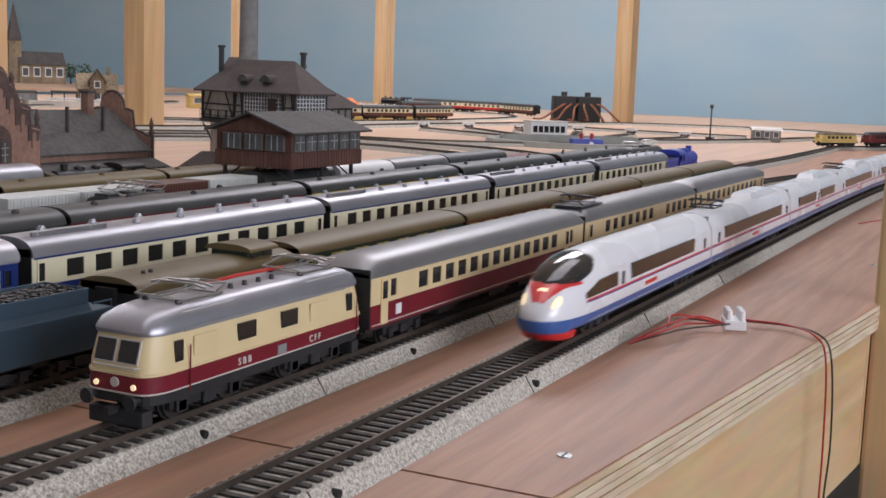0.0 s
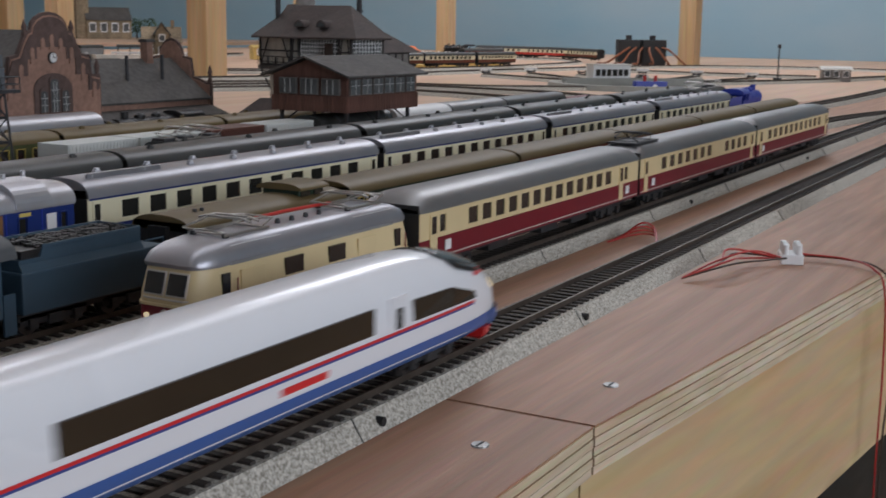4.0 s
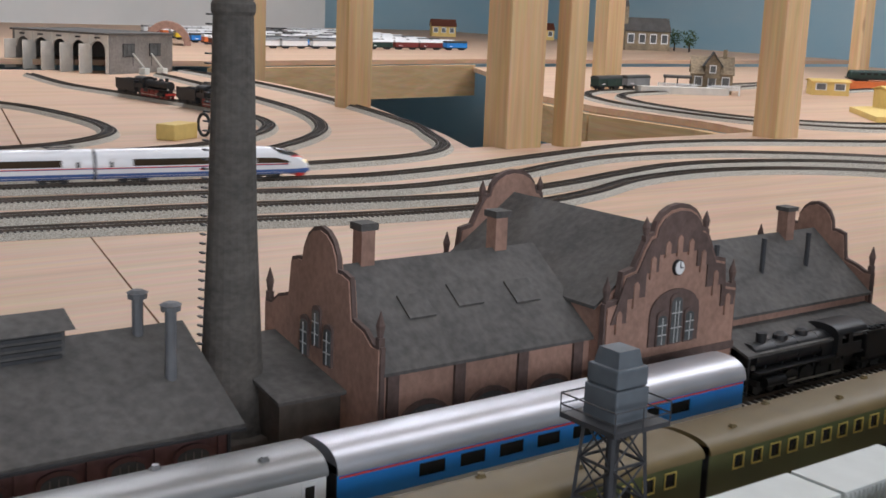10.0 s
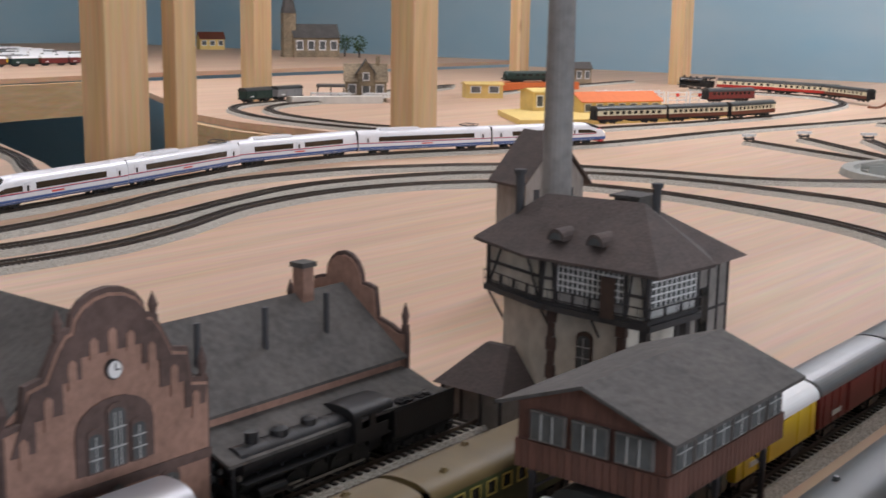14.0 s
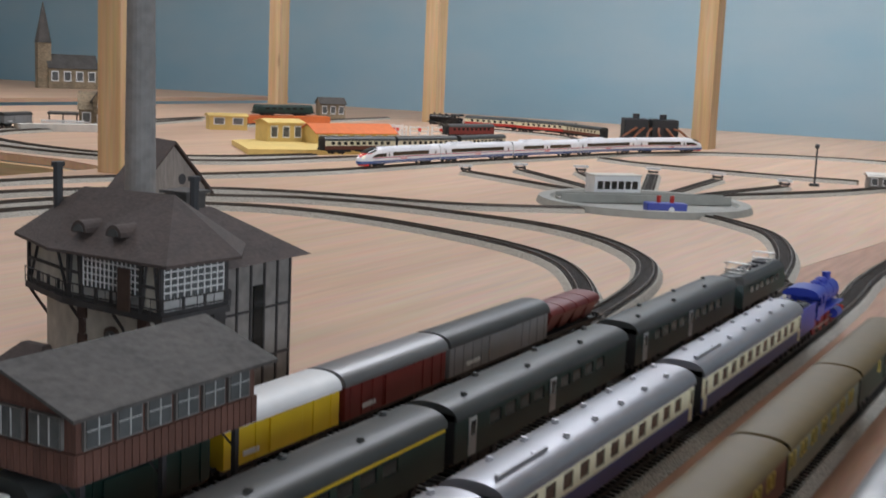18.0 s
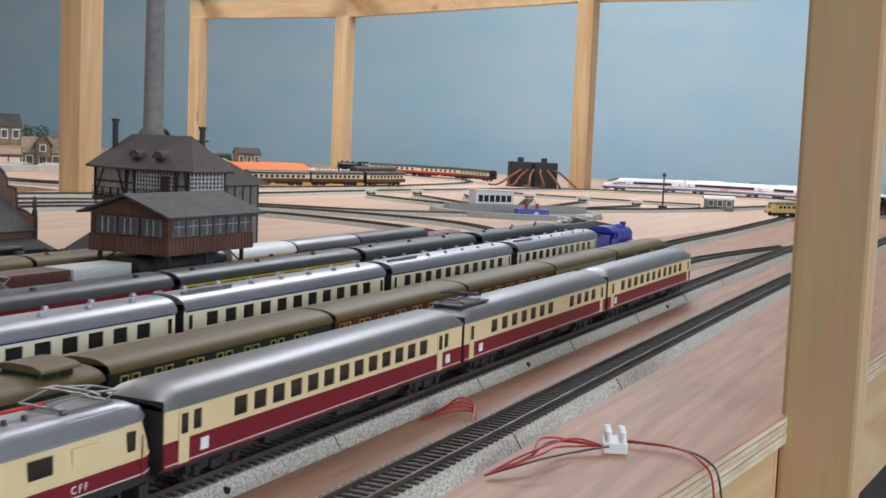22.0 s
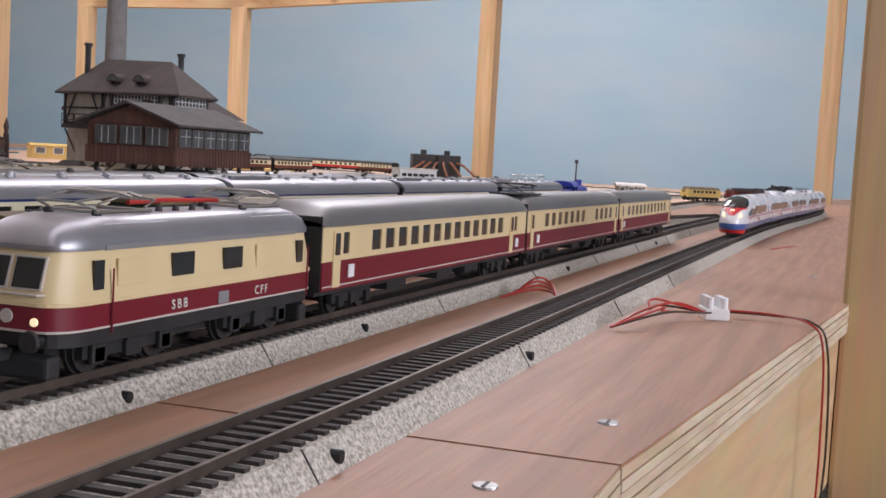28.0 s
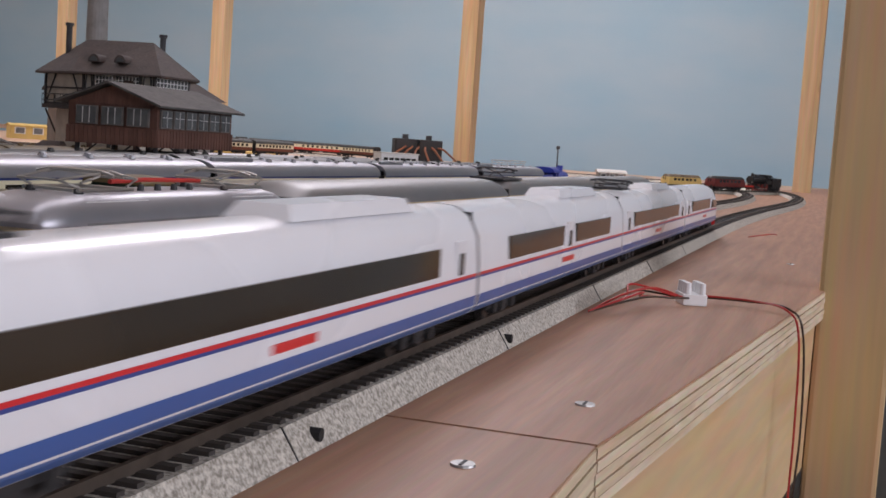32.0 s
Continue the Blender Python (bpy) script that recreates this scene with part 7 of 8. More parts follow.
track([(2.05, 0.755), (1.925, 0.93), (1.885, 1.11), (1.83, 1.28), (1.74, 1.39), (1.55, 1.505), (1.37, 1.545), (1.24, 1.54), (1.10, 1.50), (0.97, 1.45), (0.83, 1.412), (0.68, 1.402), (0.41, 1.46), (0.0, 1.52), (-0.6, 1.575), (-1.9, 1.66)], "model track from the turntable to the back line", n=8)
track([(-1.9, YH), (0.0, YH), (0.56, YH)], "model track with olive coaches on it", n=2)
track([(-1.9, YI), (0.0, YI), (0.60, YI)], "model track with passenger coaches on it", n=2)
track([(-0.6, 1.74), (0.0, 1.69), (0.41, 1.645), (0.68, 1.65), (0.93, 1.675), (1.07, 1.77), (1.16, 1.93), (1.25, 2.13), (1.38, 2.62), (1.47, 3.18), (1.50, 3.75)], "curved model track", n=8)
track([(-0.6, 1.83), (0.0, 1.79), (0.46, 1.75), (0.63, 1.775), (0.82, 1.88), (1.02, 2.10), (1.16, 2.44), (1.26, 2.99), (1.34, 3.58)], "curved model track", n=8)
track([(-0.7, 1.93), (0.0, 1.89), (0.42, 1.88), (0.67, 1.92), (0.88, 2.08), (0.99, 2.32), (0.98, 2.74), (0.92, 3.17), (0.95, 3.6)], "curved model track", n=8)
track([(-0.8, 2.02), (0.0, 1.97), (0.30, 1.965), (0.48, 2.01), (0.61, 2.16), (0.64, 2.42), (0.58, 2.75), (0.35, 3.05), (-0.2, 3.2)], "curved model track", n=8)
track([(-0.8, 2.10), (0.0, 2.07), (0.28, 2.11), (0.40, 2.23), (0.38, 2.42), (0.2, 2.62), (-0.2, 2.75)], "curved model track", n=8)
track([(3.7, 3.02), (3.08, 2.90), (2.61, 2.80), (2.42, 2.77), (2.27, 2.66), (2.16, 2.46), (2.11, 2.26), (2.10, 2.05), (2.13, 1.88), (2.20, 1.765), (2.32, 1.685), (2.55, 1.635), (2.9, 1.555), (3.3, 1.51), (3.8, 1.53), (4.12, 1.68), (4.24, 1.92), (4.27, 2.3)], "curved model track round the far station", n=8)
track([(3.6, 2.95), (3.05, 2.80), (2.64, 2.71), (2.47, 2.68), (2.34, 2.59), (2.24, 2.42), (2.19, 2.22), (2.18, 2.05), (2.22, 1.93), (2.35, 1.80), (2.6, 1.715)], "curved model track round the far station", n=8)
track([(3.24, 1.20), (3.17, 1.06), (3.13, 0.76), (3.15, 0.5)], "model track beyond the turntable", n=6)
track([(3.4, 2.62), (4.0, 2.70), (4.6, 2.75)], "far model track by the wall", n=4)

# turntable
tt = empty("turntable", pose(2.245, 0.715, 0), "grey round model turntable with a bridge", "turntable")
part("pit_rim", loft(bmesh.new(), [[(r * math.cos(2 * math.pi * i / 48), r * math.sin(2 * math.pi * i / 48), z) for i in range(48)] for r, z in ((0.20, 0), (0.195, 0.012), (0.175, 0.012), (0.17, 0.005))]), M["tt"], tt)
part("bridge_deck", B(-0.165, 0.165, -0.018, 0.018, 0.008, 0.013), M["tt"], tt, m=pose(0, 0, 0, 0, 0, -50))
for s in (-1, 1):
    part("bridge_girder", B(-0.165, 0.165, s * 0.019 - 0.0015, s * 0.019 + 0.0015, 0.006, 0.022), M["tt"], tt, m=pose(0, 0, 0, 0, 0, -50))
hs = empty("turntable_control_house", pose(2.265, 0.785, 0.0, 0, 0, -42), "small white control house with blue-grey windows", "house")
part("wall", B(-0.048, 0.048, -0.02, 0.02, 0.012, 0.05), M["white"], hs)
part("roof", B(-0.05, 0.05, -0.022, 0.022, 0.05, 0.053), M["conc"], hs)
for i in range(6):
    part("window", B(-0.042 + i * 0.0145, -0.031 + i * 0.0145, -0.0212, -0.0199, 0.026, 0.041), M["glass"], hs)
mo = empty("blue_switch_motor", pose(2.135, 0.635, 0, 0, 0, -55), "blue plastic drive unit with red terminals", "motor")
part("case", B(-0.036, 0.036, -0.014, 0.014, 0, 0.022, bevel=0.002), M["navy"], mo)
for x in (-0.012, 0.012):
    part("terminal", C((x, 0, 0.022), (x, 0, 0.034), 0.004, seg=8), M["redpaint"], mo)
part("dial", C((0.008, -0.0150, 0.011), (0.008, -0.0138, 0.011), 0.005, seg=12), M["white"], mo)
# radiating stub tracks with buffer stops
for i, (x, y) in enumerate(((2.52, 1.24), (2.68, 1.18), (2.76, 1.06), (2.87, 0.92), (2.88, 0.765), (2.84, 0.60))):
    d = Vector((x - 2.245, y - 0.715))
    u = d.normalized()
    track([(2.245 + u.x * 0.205, 0.715 + u.y * 0.205), (x, y)], "short stub track of the turntable", n=1, spline_it=False)
    b = empty("buffer_stop", pose(x, y, 0.0105, 0, 0, math.degrees(math.atan2(u.y, u.x))), "white and black buffer stop at the track end", "buffer stop", "buffer stops")
    part("frame", B(-0.004, 0.004, -0.012, 0.012, 0, 0.004), M["dark"], b)
    for s in (-1, 1):
        part("upright", B(-0.002, 0.002, s * 0.010 - 0.0015, s * 0.010 + 0.0015, 0, 0.012), M["dark"], b)
        part("buffer", C((-0.006, s * 0.010, 0.010), (-0.001, s * 0.010, 0.010), 0.0035, seg=8), M["white"], b)
    part("beam", B(-0.002, 0.002, -0.018, 0.018, 0.007, 0.013), M["white"], b)
track([(2.44, 0.67), (2.85, 0.47), (3.45, 0.30)], "model track from the turntable", n=4)


# ---- trains in the yard ----
def at(x, y):
    return pose(x, y, RH)


def row(n, a, L, margin=0.03):
    return [(-L / 2 + margin + (i + 0.5) * (L - 2 * margin) / n, a) for i in range(n)]


express_loco(at(-0.0385, YB), M)
tee = dict(lower=M["red"], zsplit=0.0228, zs=(0.0252, 0.0338), dome=0.014, roof=M["silverroof"], main=M["cream"], group="red and cream express coaches", stripe=[(0.0128, 0.0006, M["trim"])], z1=0.0365, z2=0.0460, curtain=M["inside"])
L3 = 0.300
coach("express_coach", at(0.194, YB), L3, M, label="red and cream express coach with a silver roof and narrow windows", wins=[(-0.127, 0.006)] + row(13, 0.0105, 0.205, 0.0) + [(0.127, 0.006)], doors=((-0.137, 0.007), (0.117, 0.007)), door_m=M["cream"], **tee)
c2 = coach("express_dining_coach", at(0.4985, YB), L3, M, label="red and cream dining coach with silver roof and pantograph", wins=[(-0.10 + i * 0.0185, 0.011) for i in range(7)] + [(0.06 + i * 0.0185, 0.011) for i in range(4)], doors=((-0.139, 0.007), (0.137, 0.007)), **tee)
pantograph(c2, -0.122, 0.0465, M, 0.006, M["dark"])
part("roof_board", B(-0.145, -0.098, -0.011, 0.011, 0.0455, 0.0466), M["dark"], c2)
coach("express_coach", at(0.8045, YB), L3, M, label="red and cream express coach with a silver roof and wide windows", wins=row(11, 0.0125, L3, 0.035), doors=((-0.137, 0.007), (0.137, 0.007)), **tee)
for x in (0.071, 0.322, 0.374, 0.676):
    t = empty("destination_plate", pose(x, YB - 0.0172, 0.0287), "small white class number plate on the coach side", "plate", "coach plates")
    part("plate", B(-0.0028, 0.0028, -0.0006, 0.0, -0.0026, 0.0026), M["white"], t)

# track C: pale blue express engine and old coaches
pale_engine(at(-0.215, YC), M)
old = dict(roof=M["oliveroof"], frames=M["yframe"], zs=(0.0225, 0.0298), group="old compartment coaches", z1=0.0325, z2=0.0395)
v = coach("luggage_van", at(0.0365, YC), 0.130, M, main=M["green2"], label="dark green luggage van with a khaki roof and lookout cupola", wins=[(-0.046, 0.007), (-0.014, 0.006)], doors=((0.006, 0.013), (-0.030, 0.007)), **{**old, "zs": (0.0205, 0.0275), "z1": 0.0300, "z2": 0.0370})
part("cupola", B(0.028, 0.050, -0.012, 0.012, 0.033, 0.0390, bevel=0.001), M["green2"], v)
part("cupola_roof", roof_mesh(0.026, 0.0135, 0.0390, 0.0425), M["oliveroof"], v, m=pose(0.039, 0, 0))
for x in (0.033, 0.045):
    part("cupola_window", B(x - 0.004, x + 0.004, -0.0127, -0.0119, 0.0350, 0.0382), M["glass"], v)
for x in (-0.048, -0.043):
    part("roof_vent", C((x, -0.006, 0.0345), (x, -0.006, 0.0382), 0.0011, seg=8), M["dark"], v)
for s_ in (-1, 1):
    part("lettering_bar", B(-0.004, 0.014, s_ * 0.0175 - 0.0001, s_ * 0.0175 + 0.0001, 0.0165, 0.0178), M["white"], v)
    for x in (-0.052, -0.022, 0.022, 0.055):
        part("seam", B(x - 0.0003, x + 0.0003, s_ * 0.0169 - 0.0002, s_ * 0.0169 + 0.0002, 0.0120, 0.0290), M["under"], v)
    part("step_board", B(-0.060, 0.060, s_ * 0.0160 - 0.0012, s_ * 0.0160 + 0.0012, 0.0085, 0.0092), M["under"], v)
prs = [(-0.0955 + i * 0.0085 + (i // 2) * 0.0098, 0.0050) for i in range(14)]
coach("compartment_coach", at(0.2125, YC), 0.213, M, main=M["green2"], label="green compartment coach with yellow window frames and khaki roof", wins=prs, **old)
coach("compartment_coach", at(0.4285, YC), 0.207, M, main=M["brown"], label="brown compartment coach with brass window frames and khaki roof", wins=prs, **old)
coach("compartment_coach", at(0.64, YC), 0.204, M, main=M["brown"], label="brown compartment coach with brass window frames and khaki roof", wins=prs, **old)
coach("compartment_coach", at(0.8465, YC), 0.197, M, main=M["olivegrey"], label="grey-green compartment coach with khaki roof", wins=prs, **old)
coach("luggage_van", at(1.0515, YC), 0.201, M, main=M["green2"], label="dark green four-axle van with khaki roof", wins=[(-0.03, 0.006), (0.04, 0.006)], doors=((0.0, 0.014),), **old)

# track D: blue and cream saloons
p = coach("blue_luggage_van", at(-0.1175, YD), 0.202, M, main=M["blue"], roof=M["brightsilver"], label="deep blue luggage van with a shining silver roof", wins=[(-0.094, 0.005), (-0.071, 0.007), (-0.050, 0.007), (-0.031, 0.007), (0.020, 0.006), (0.068, 0.005), (0.094, 0.004)], frames=M["blue"], zs=(0.0240, 0.0318), group="blue and cream saloon train", z1=0.0360, z2=0.0460, curtain=M["bay"])
for i in range(8):
    part("roof_seam", roof_mesh(0.0004, 0.0169, 0.0360, 0.0462), M["silver"], p, m=pose(-0.085 + i * 0.018, 0, 0))
part("raised_roof", roof_mesh(0.022, 0.0178, 0.0365, 0.0492), M["brightsilver"], p, m=pose(0.074, 0, 0))
for x, y in ((-0.066, -0.006), (-0.048, -0.006), (0.072, 0.0), (0.088, 0.004)):
    part("roof_vent", C((x, y, 0.0435), (x, y, 0.0485 if x < 0 else 0.0515), 0.0013, seg=10), M["brightsilver"], p)
for s_ in (-1, 1):
    part("gutter", B(-0.101, 0.101, s_ * 0.0172 - 0.0004, s_ * 0.0172 + 0.0004, 0.0352, 0.0362), M["brightsilver"], p, "bright gutter under the roof")
    part("open_bay", B(0.044, 0.056, s_ * 0.0169 - 0.0002, s_ * 0.0169 + 0.0002, 0.0130, 0.0345), M["bay"], p, "open brown door bay")
    part("door_gap", B(-0.020, -0.0155, s_ * 0.0169 - 0.0002, s_ * 0.0169 + 0.0002, 0.0130, 0.0345), M["inside"], p)
    for a, b in ((-0.015, 0.043), (-0.060, -0.0205)):
        part("sliding_door", B(a, b, s_ * 0.0176 - 0.0004, s_ * 0.0176 + 0.0004, 0.0128, 0.0222), M["blue"], p)
    part("white_plate", B(0.083, 0.089, s_ * 0.0170 - 0.0002, s_ * 0.0170 + 0.0002, 0.0232, 0.0322), M["white"], p, "white window blind")
    part("small_plate", B(-0.004, -0.001, s_ * 0.0182 - 0.0002, s_ * 0.0182 + 0.0002, 0.0195, 0.0215), M["white"], p)
    part("class_plate", B(0.066, 0.073, s_ * 0.0170 - 0.0002, s_ * 0.0170 + 0.0002, 0.0325, 0.0342), M["yframe"], p)
    part("crest", C((0.067, s_ * 0.0167, 0.0190), (0.067, s_ * 0.0172, 0.0190), 0.0020, seg=12), M["yframe"], p)
    part("seam", B(-0.101, 0.101, s_ * 0.0169 - 0.0002, s_ * 0.0169 + 0.0002, 0.0224, 0.0228), M["navy"], p)
    for x in (-0.086, -0.060, 0.042, 0.058, 0.080):
        part("seam", B(x - 0.0003, x + 0.0003, s_ * 0.0169 - 0.0002, s_ * 0.0169 + 0.0002, 0.0120, 0.0350), M["navy"], p)
sal = dict(main=M["creamw"], lower=M["blue"], zsplit=0.0215, zs=(0.0238, 0.0330), roof=M["silver"], vents=14, vent_m=M["brightsilver"], group="blue and cream saloon train", z1=0.0362, z2=0.0460, stripe=[(0.0350, 0.0012, M["blue"])], axles=3)
for i, x in enumerate((0.131, 0.4165, 0.7065, 1.0015)):
    s = coach("saloon_coach", at(x, YD), 0.276, M, label="blue and cream saloon coach with silver roof and roof ventilators", wins=row(11, 0.0128, 0.276, 0.020), doors=((-0.132, 0.006), (0.132, 0.006)), door_m=M["creamw"], **sal)
    part("roof_board", B(-0.13, -0.075, -0.009, -0.0075, 0.0452, 0.0475), M["silver"], s)
steam_loco(Matrix.Translation((1.265, YD, RH)) @ pose(0, 0, 0, 0, 0, 180), M, "blue steam engine with black tender", M["navy"], M["navy"], L=0.12, drivers=3, r=0.010, tl=0.075)

# track E: dark green coaches
gr = dict(zs=(0.0245, 0.0328), group="dark green express coaches", z1=0.0362, z2=0.0455)
coach("green_coach", at(-0.301, YE), 0.265, M, main=M["green"], roof=M["greyroof"], label="dark green coach with grey roof", wins=row(9, 0.013, 0.265, 0.04), doors=((-0.115, 0.01), (0.115, 0.01)), vents=5, vent_m=M["dkroof"], **gr)
coach("green_coach", at(-0.030, YE), 0.265, M, main=M["green"], roof=M["greyroof"], label="dark green coach with grey roof and grey doors", wins=row(9, 0.015, 0.265, 0.04), doors=((-0.112, 0.008), (0.035, 0.009), (0.046, 0.009)), door_m=M["mullion"], vents=5, vent_m=M["dkroof"], **gr)
coach("red_dining_coach", at(0.2405, YE), 0.265, M, main=M["red"], roof=M["greyroof"], label="wine red dining coach with grey roof", wins=row(8, 0.018, 0.262, 0.05), doors=((-0.115, 0.008), (-0.095, 0.008), (0.115, 0.009)), door_m=M["contgrey"], vents=5, vent_m=M["dkroof"], **gr)
coach("green_coach", at(0.5215, YE), 0.278, M, main=M["green"], roof=M["dkroof"], label="dark green first class coach with yellow line under the roof", wins=row(9, 0.015, 0.265, 0.04), doors=((-0.112, 0.009), (0.0, 0.009)), door_m=M["mullion"], stripe=[(0.0340, 0.0016, M["yellow"])], vents=6, vent_m=M["dkroof"], **gr)
for x in (0.8045, 1.091):
    coach("green_coach", at(x, YE), 0.265, M, main=M["green"], roof=M["dkroof"], label="dark green coach with dark grey roof and light doors", wins=row(9, 0.015, 0.265, 0.04), doors=((-0.112, 0.009), (0.0, 0.009)), door_m=M["mullion"], vents=6, vent_m=M["dkroof"], **gr)
electric_loco(at(1.338, YE), M, "dark green electric locomotive with grey roof gear", M["green"], M["greyroof"], L=0.17)

# track F
steam_loco(at(-0.46, YF), M, "black steam engine with coal tender", M["black"], M["black"], L=0.13, drivers=4, r=0.008, tl=0.088)
e = electric_loco(at(-0.035, YF), M, "green six-axle electric locomotive with white lines and silver pantographs", M["green"], M["greyroof"], L=0.208, stripe=M["white"], cabglass=M["palewin"])
part("crest", C((0.018, -0.0175, 0.024), (0.018, -0.0162, 0.024), 0.0032, seg=12), M["yellow"], e, "yellow crest on the side")
container_wagon(at(0.222, YF), M, "", ((-0.036, 0.069, M["contgrey"], True, "pale grey ribbed shipping container with a red band"), (0.036, 0.069, M["contgrey"], True, "pale grey ribbed shipping container with a red band")))
container_wagon(at(0.374, YF), M, "", ((-0.036, 0.069, M["contbrown"], False, "brown ribbed shipping container"), (0.036, 0.069, M["contgrey"], True, "pale grey ribbed shipping container with a red band")))
electric_loco(at(0.235, YF - 0.048), M, "grey hooded electric locomotive with low pantograph", M["grey"], M["greyroof"], L=0.15, hood=True, W=0.013)
wagon("covered_wagon", at(0.515, YF), 0.122, M, M["green"], M["dkroof"], "dark green covered wagon under the raised cabin")
wagon("covered_wagon", at(0.642, YF), 0.110, M, M["yellow"], M["whiteroof"] if "whiteroof" in M else M["white"], "yellow covered wagon with white roof", ribs=6)
wagon("covered_wagon", at(0.767, YF), 0.128, M, M["oxide"], M["silverroof"], "dark red sliding-door wagon with silver roof", ribs=10)
wagon("covered_wagon", at(0.921, YF), 0.168, M, M["grey"], M["greyroof"], "grey high-capacity wagon with ribbed sides", ribs=12)
wagon("hopper_wagon", at(1.065, YF), 0.108, M, M["hopper"], M["hopper"], "dark red hopper wagon with four lids", kind="hopper")

# tracks H and I
steam_loco(at(-0.050, YH), M, "black tank engine with red wheels", M["black"], M["black"], L=0.14, drivers=4, r=0.008, tender=False)
for i, (x, L) in enumerate(((0.116, 0.195), (0.314, 0.190), (0.490, 0.150))):
    coach("olive_coach", at(x, YH), L, M, main=M["olive"], roof=M["oliveroof"], frames=M["yframe"], label="olive green coach with yellow window frames and khaki roof", wins=row(int(L / 0.0165), 0.007, L, 0.015), zs=(0.0240, 0.0310), group="olive coaches", z1=0.0345, z2=0.0420, vents=4, vent_m=M["oliveroof"])
wc = coach("white_coach", at(-0.074, YI), 0.234, M, main=M["white"], roof=M["silverroof"], label="white coach with grey roof and green flower boxes", wins=row(9, 0.011, 0.234, 0.03), zs=(0.0245, 0.0325), doors=((-0.108, 0.008), (0.108, 0.008)), door_m=M["white"], group="passenger coaches", z1=0.0360, z2=0.046, vents=5)
for x in (-0.075, -0.045, -0.015, 0.015):
    part("flower_box", B(x - 0.011, x + 0.011, -0.0188, -0.0166, 0.0165, 0.0205), M["green2"], wc)
coach("blue_silver_coach", at(0.192, YI), 0.286, M, main=M["bluebright"], lower=M["contgrey"], zsplit=0.0195, roof=M["brightsilver"], label="silver-roofed coach with bright blue side and red line", wins=row(8, 0.016, 0.262, 0.03), zs=(0.0235, 0.0305), stripe=[(0.0325, 0.001, M["bandred"])], group="passenger coaches", z1=0.0345, z2=0.0465)
steam_loco(at(0.46, 0.548) @ Matrix.Diagonal((0.95, 0.85, 0.82, 1)), M, "black steam engine under the works canopy", M["black"], M["black"], L=0.12, drivers=4, r=0.008, tl=0.06, wheel=M["wheel"])
track([(0.36, 0.548), (0.62, 0.548)], "short track beside the works", n=1, spline_it=False)

# ---- buildings ----
S = Matrix.Scale
station(M, pose(0.122, 0.566, 0) @ Matrix.Diagonal((0.933, 0.92, 1.04, 1)))
workshop(M, pose(0.045, 0.585, 0) @ Matrix.Diagonal((1.08, 1.0, 0.92, 1)))
big_chimney(M, pose(0.070, 0.640, 0), 0.268)
lean = empty("lean_to_shed", pose(0.080, 0.60, 0), "brown lean-to shed with a grey sloping roof", "shed")
part("wall", prism(bmesh.new(), [(0.0, 0), (0.07, 0), (0.07, 0.058), (0.0, 0.045)], 0, -0.002, 0.050), M["soot"], lean)
part("roof", prism(bmesh.new(), [(-0.006, 0.044), (0.075, 0.060), (0.075, 0.062), (-0.006, 0.046)], 0, -0.006, 0.0525), M["slate"], lean)
water_tower(M, pose(0.128, 0.400, 0), 0.086)
signal_tower(M, pose(0.626, 0.427, 0) @ Matrix.Diagonal((0.98, 0.80, 1.0, 1)))
brick_cabin(M, pose(0.454, 0.318, 0) @ Matrix.Diagonal((1.0, 0.9, 1.0, 1)))
coal_tower(M, pose(0.975, 0.745, 0, 0, 0, -20) @ Matrix.Diagonal((0.62, 0.62, 0.87, 1)))
c = empty("grey_chimney", pose(0.812, 0.618, 0), "tall tapered grey rendered chimney", "chimney")
part("shaft", C((0, 0, 0), (0, 0, 0.42), 0.0135, 0.0095, 20), M["chimgrey"], c)
part("plinth", C((0, 0, 0), (0, 0, 0.02), 0.018, 0.016, 20), M["chimgrey"], c)

# ---- wires and small things on the near board ----
def wire(pts, m, label, r=0.0006):
    ob = part("wire", tube(bmesh.new(), spline(pts, 8), r, 6), m)
    return tagged(ob, label, "wire", "loose wires")


cn = empty("wire_connector", pose(0.272, -0.121, 0, 0, 0, 20), "white translucent plastic wire connector block", "connector")
part("block", B(-0.0095, 0.0095, -0.0065, 0.0065, 0, 0.0060, bevel=0.0008), M["plastic"], cn)
for x in (-0.0072, -0.0024, 0.0024, 0.0072):
    for y in (-0.0038, 0.0038):
        part("screw_tower", C((x, y, 0.0060), (x, y, 0.0118), 0.0020, 0.0018, 10), M["plastic"], cn)
random.seed(11)
for k in range(5):
    j = lambda s: random.uniform(-s, s)
    wire([(0.262, -0.118 + j(0.003), 0.004), (0.240 + j(0.01), -0.105 + j(0.01), 0.008 + j(0.004)), (0.205 + j(0.01), -0.098 + j(0.008), 0.009 + j(0.003)), (0.180, -0.084, 0.002)], M["wirered"] if k % 3 else M["wiredark"], "thin red wire to the track")
wire([(0.282, -0.126, 0.004), (0.280, -0.152, 0.004), (0.262, -0.1705, 0.003), (0.260, -0.178, -0.010), (0.262, -0.180, -0.06), (0.264, -0.180, -0.12), (0.27, -0.182, -0.3)], M["wirered"], "thin red wire hanging over the board edge")
wire([(0.282, -0.124, 0.003), (0.284, -0.150, 0.003), (0.268, -0.1715, 0.003), (0.267, -0.180, -0.010), (0.270, -0.183, -0.06), (0.266, -0.182, -0.12), (0.276, -0.184, -0.3)], M["wiredark"], "thin dark wire hanging over the board edge")
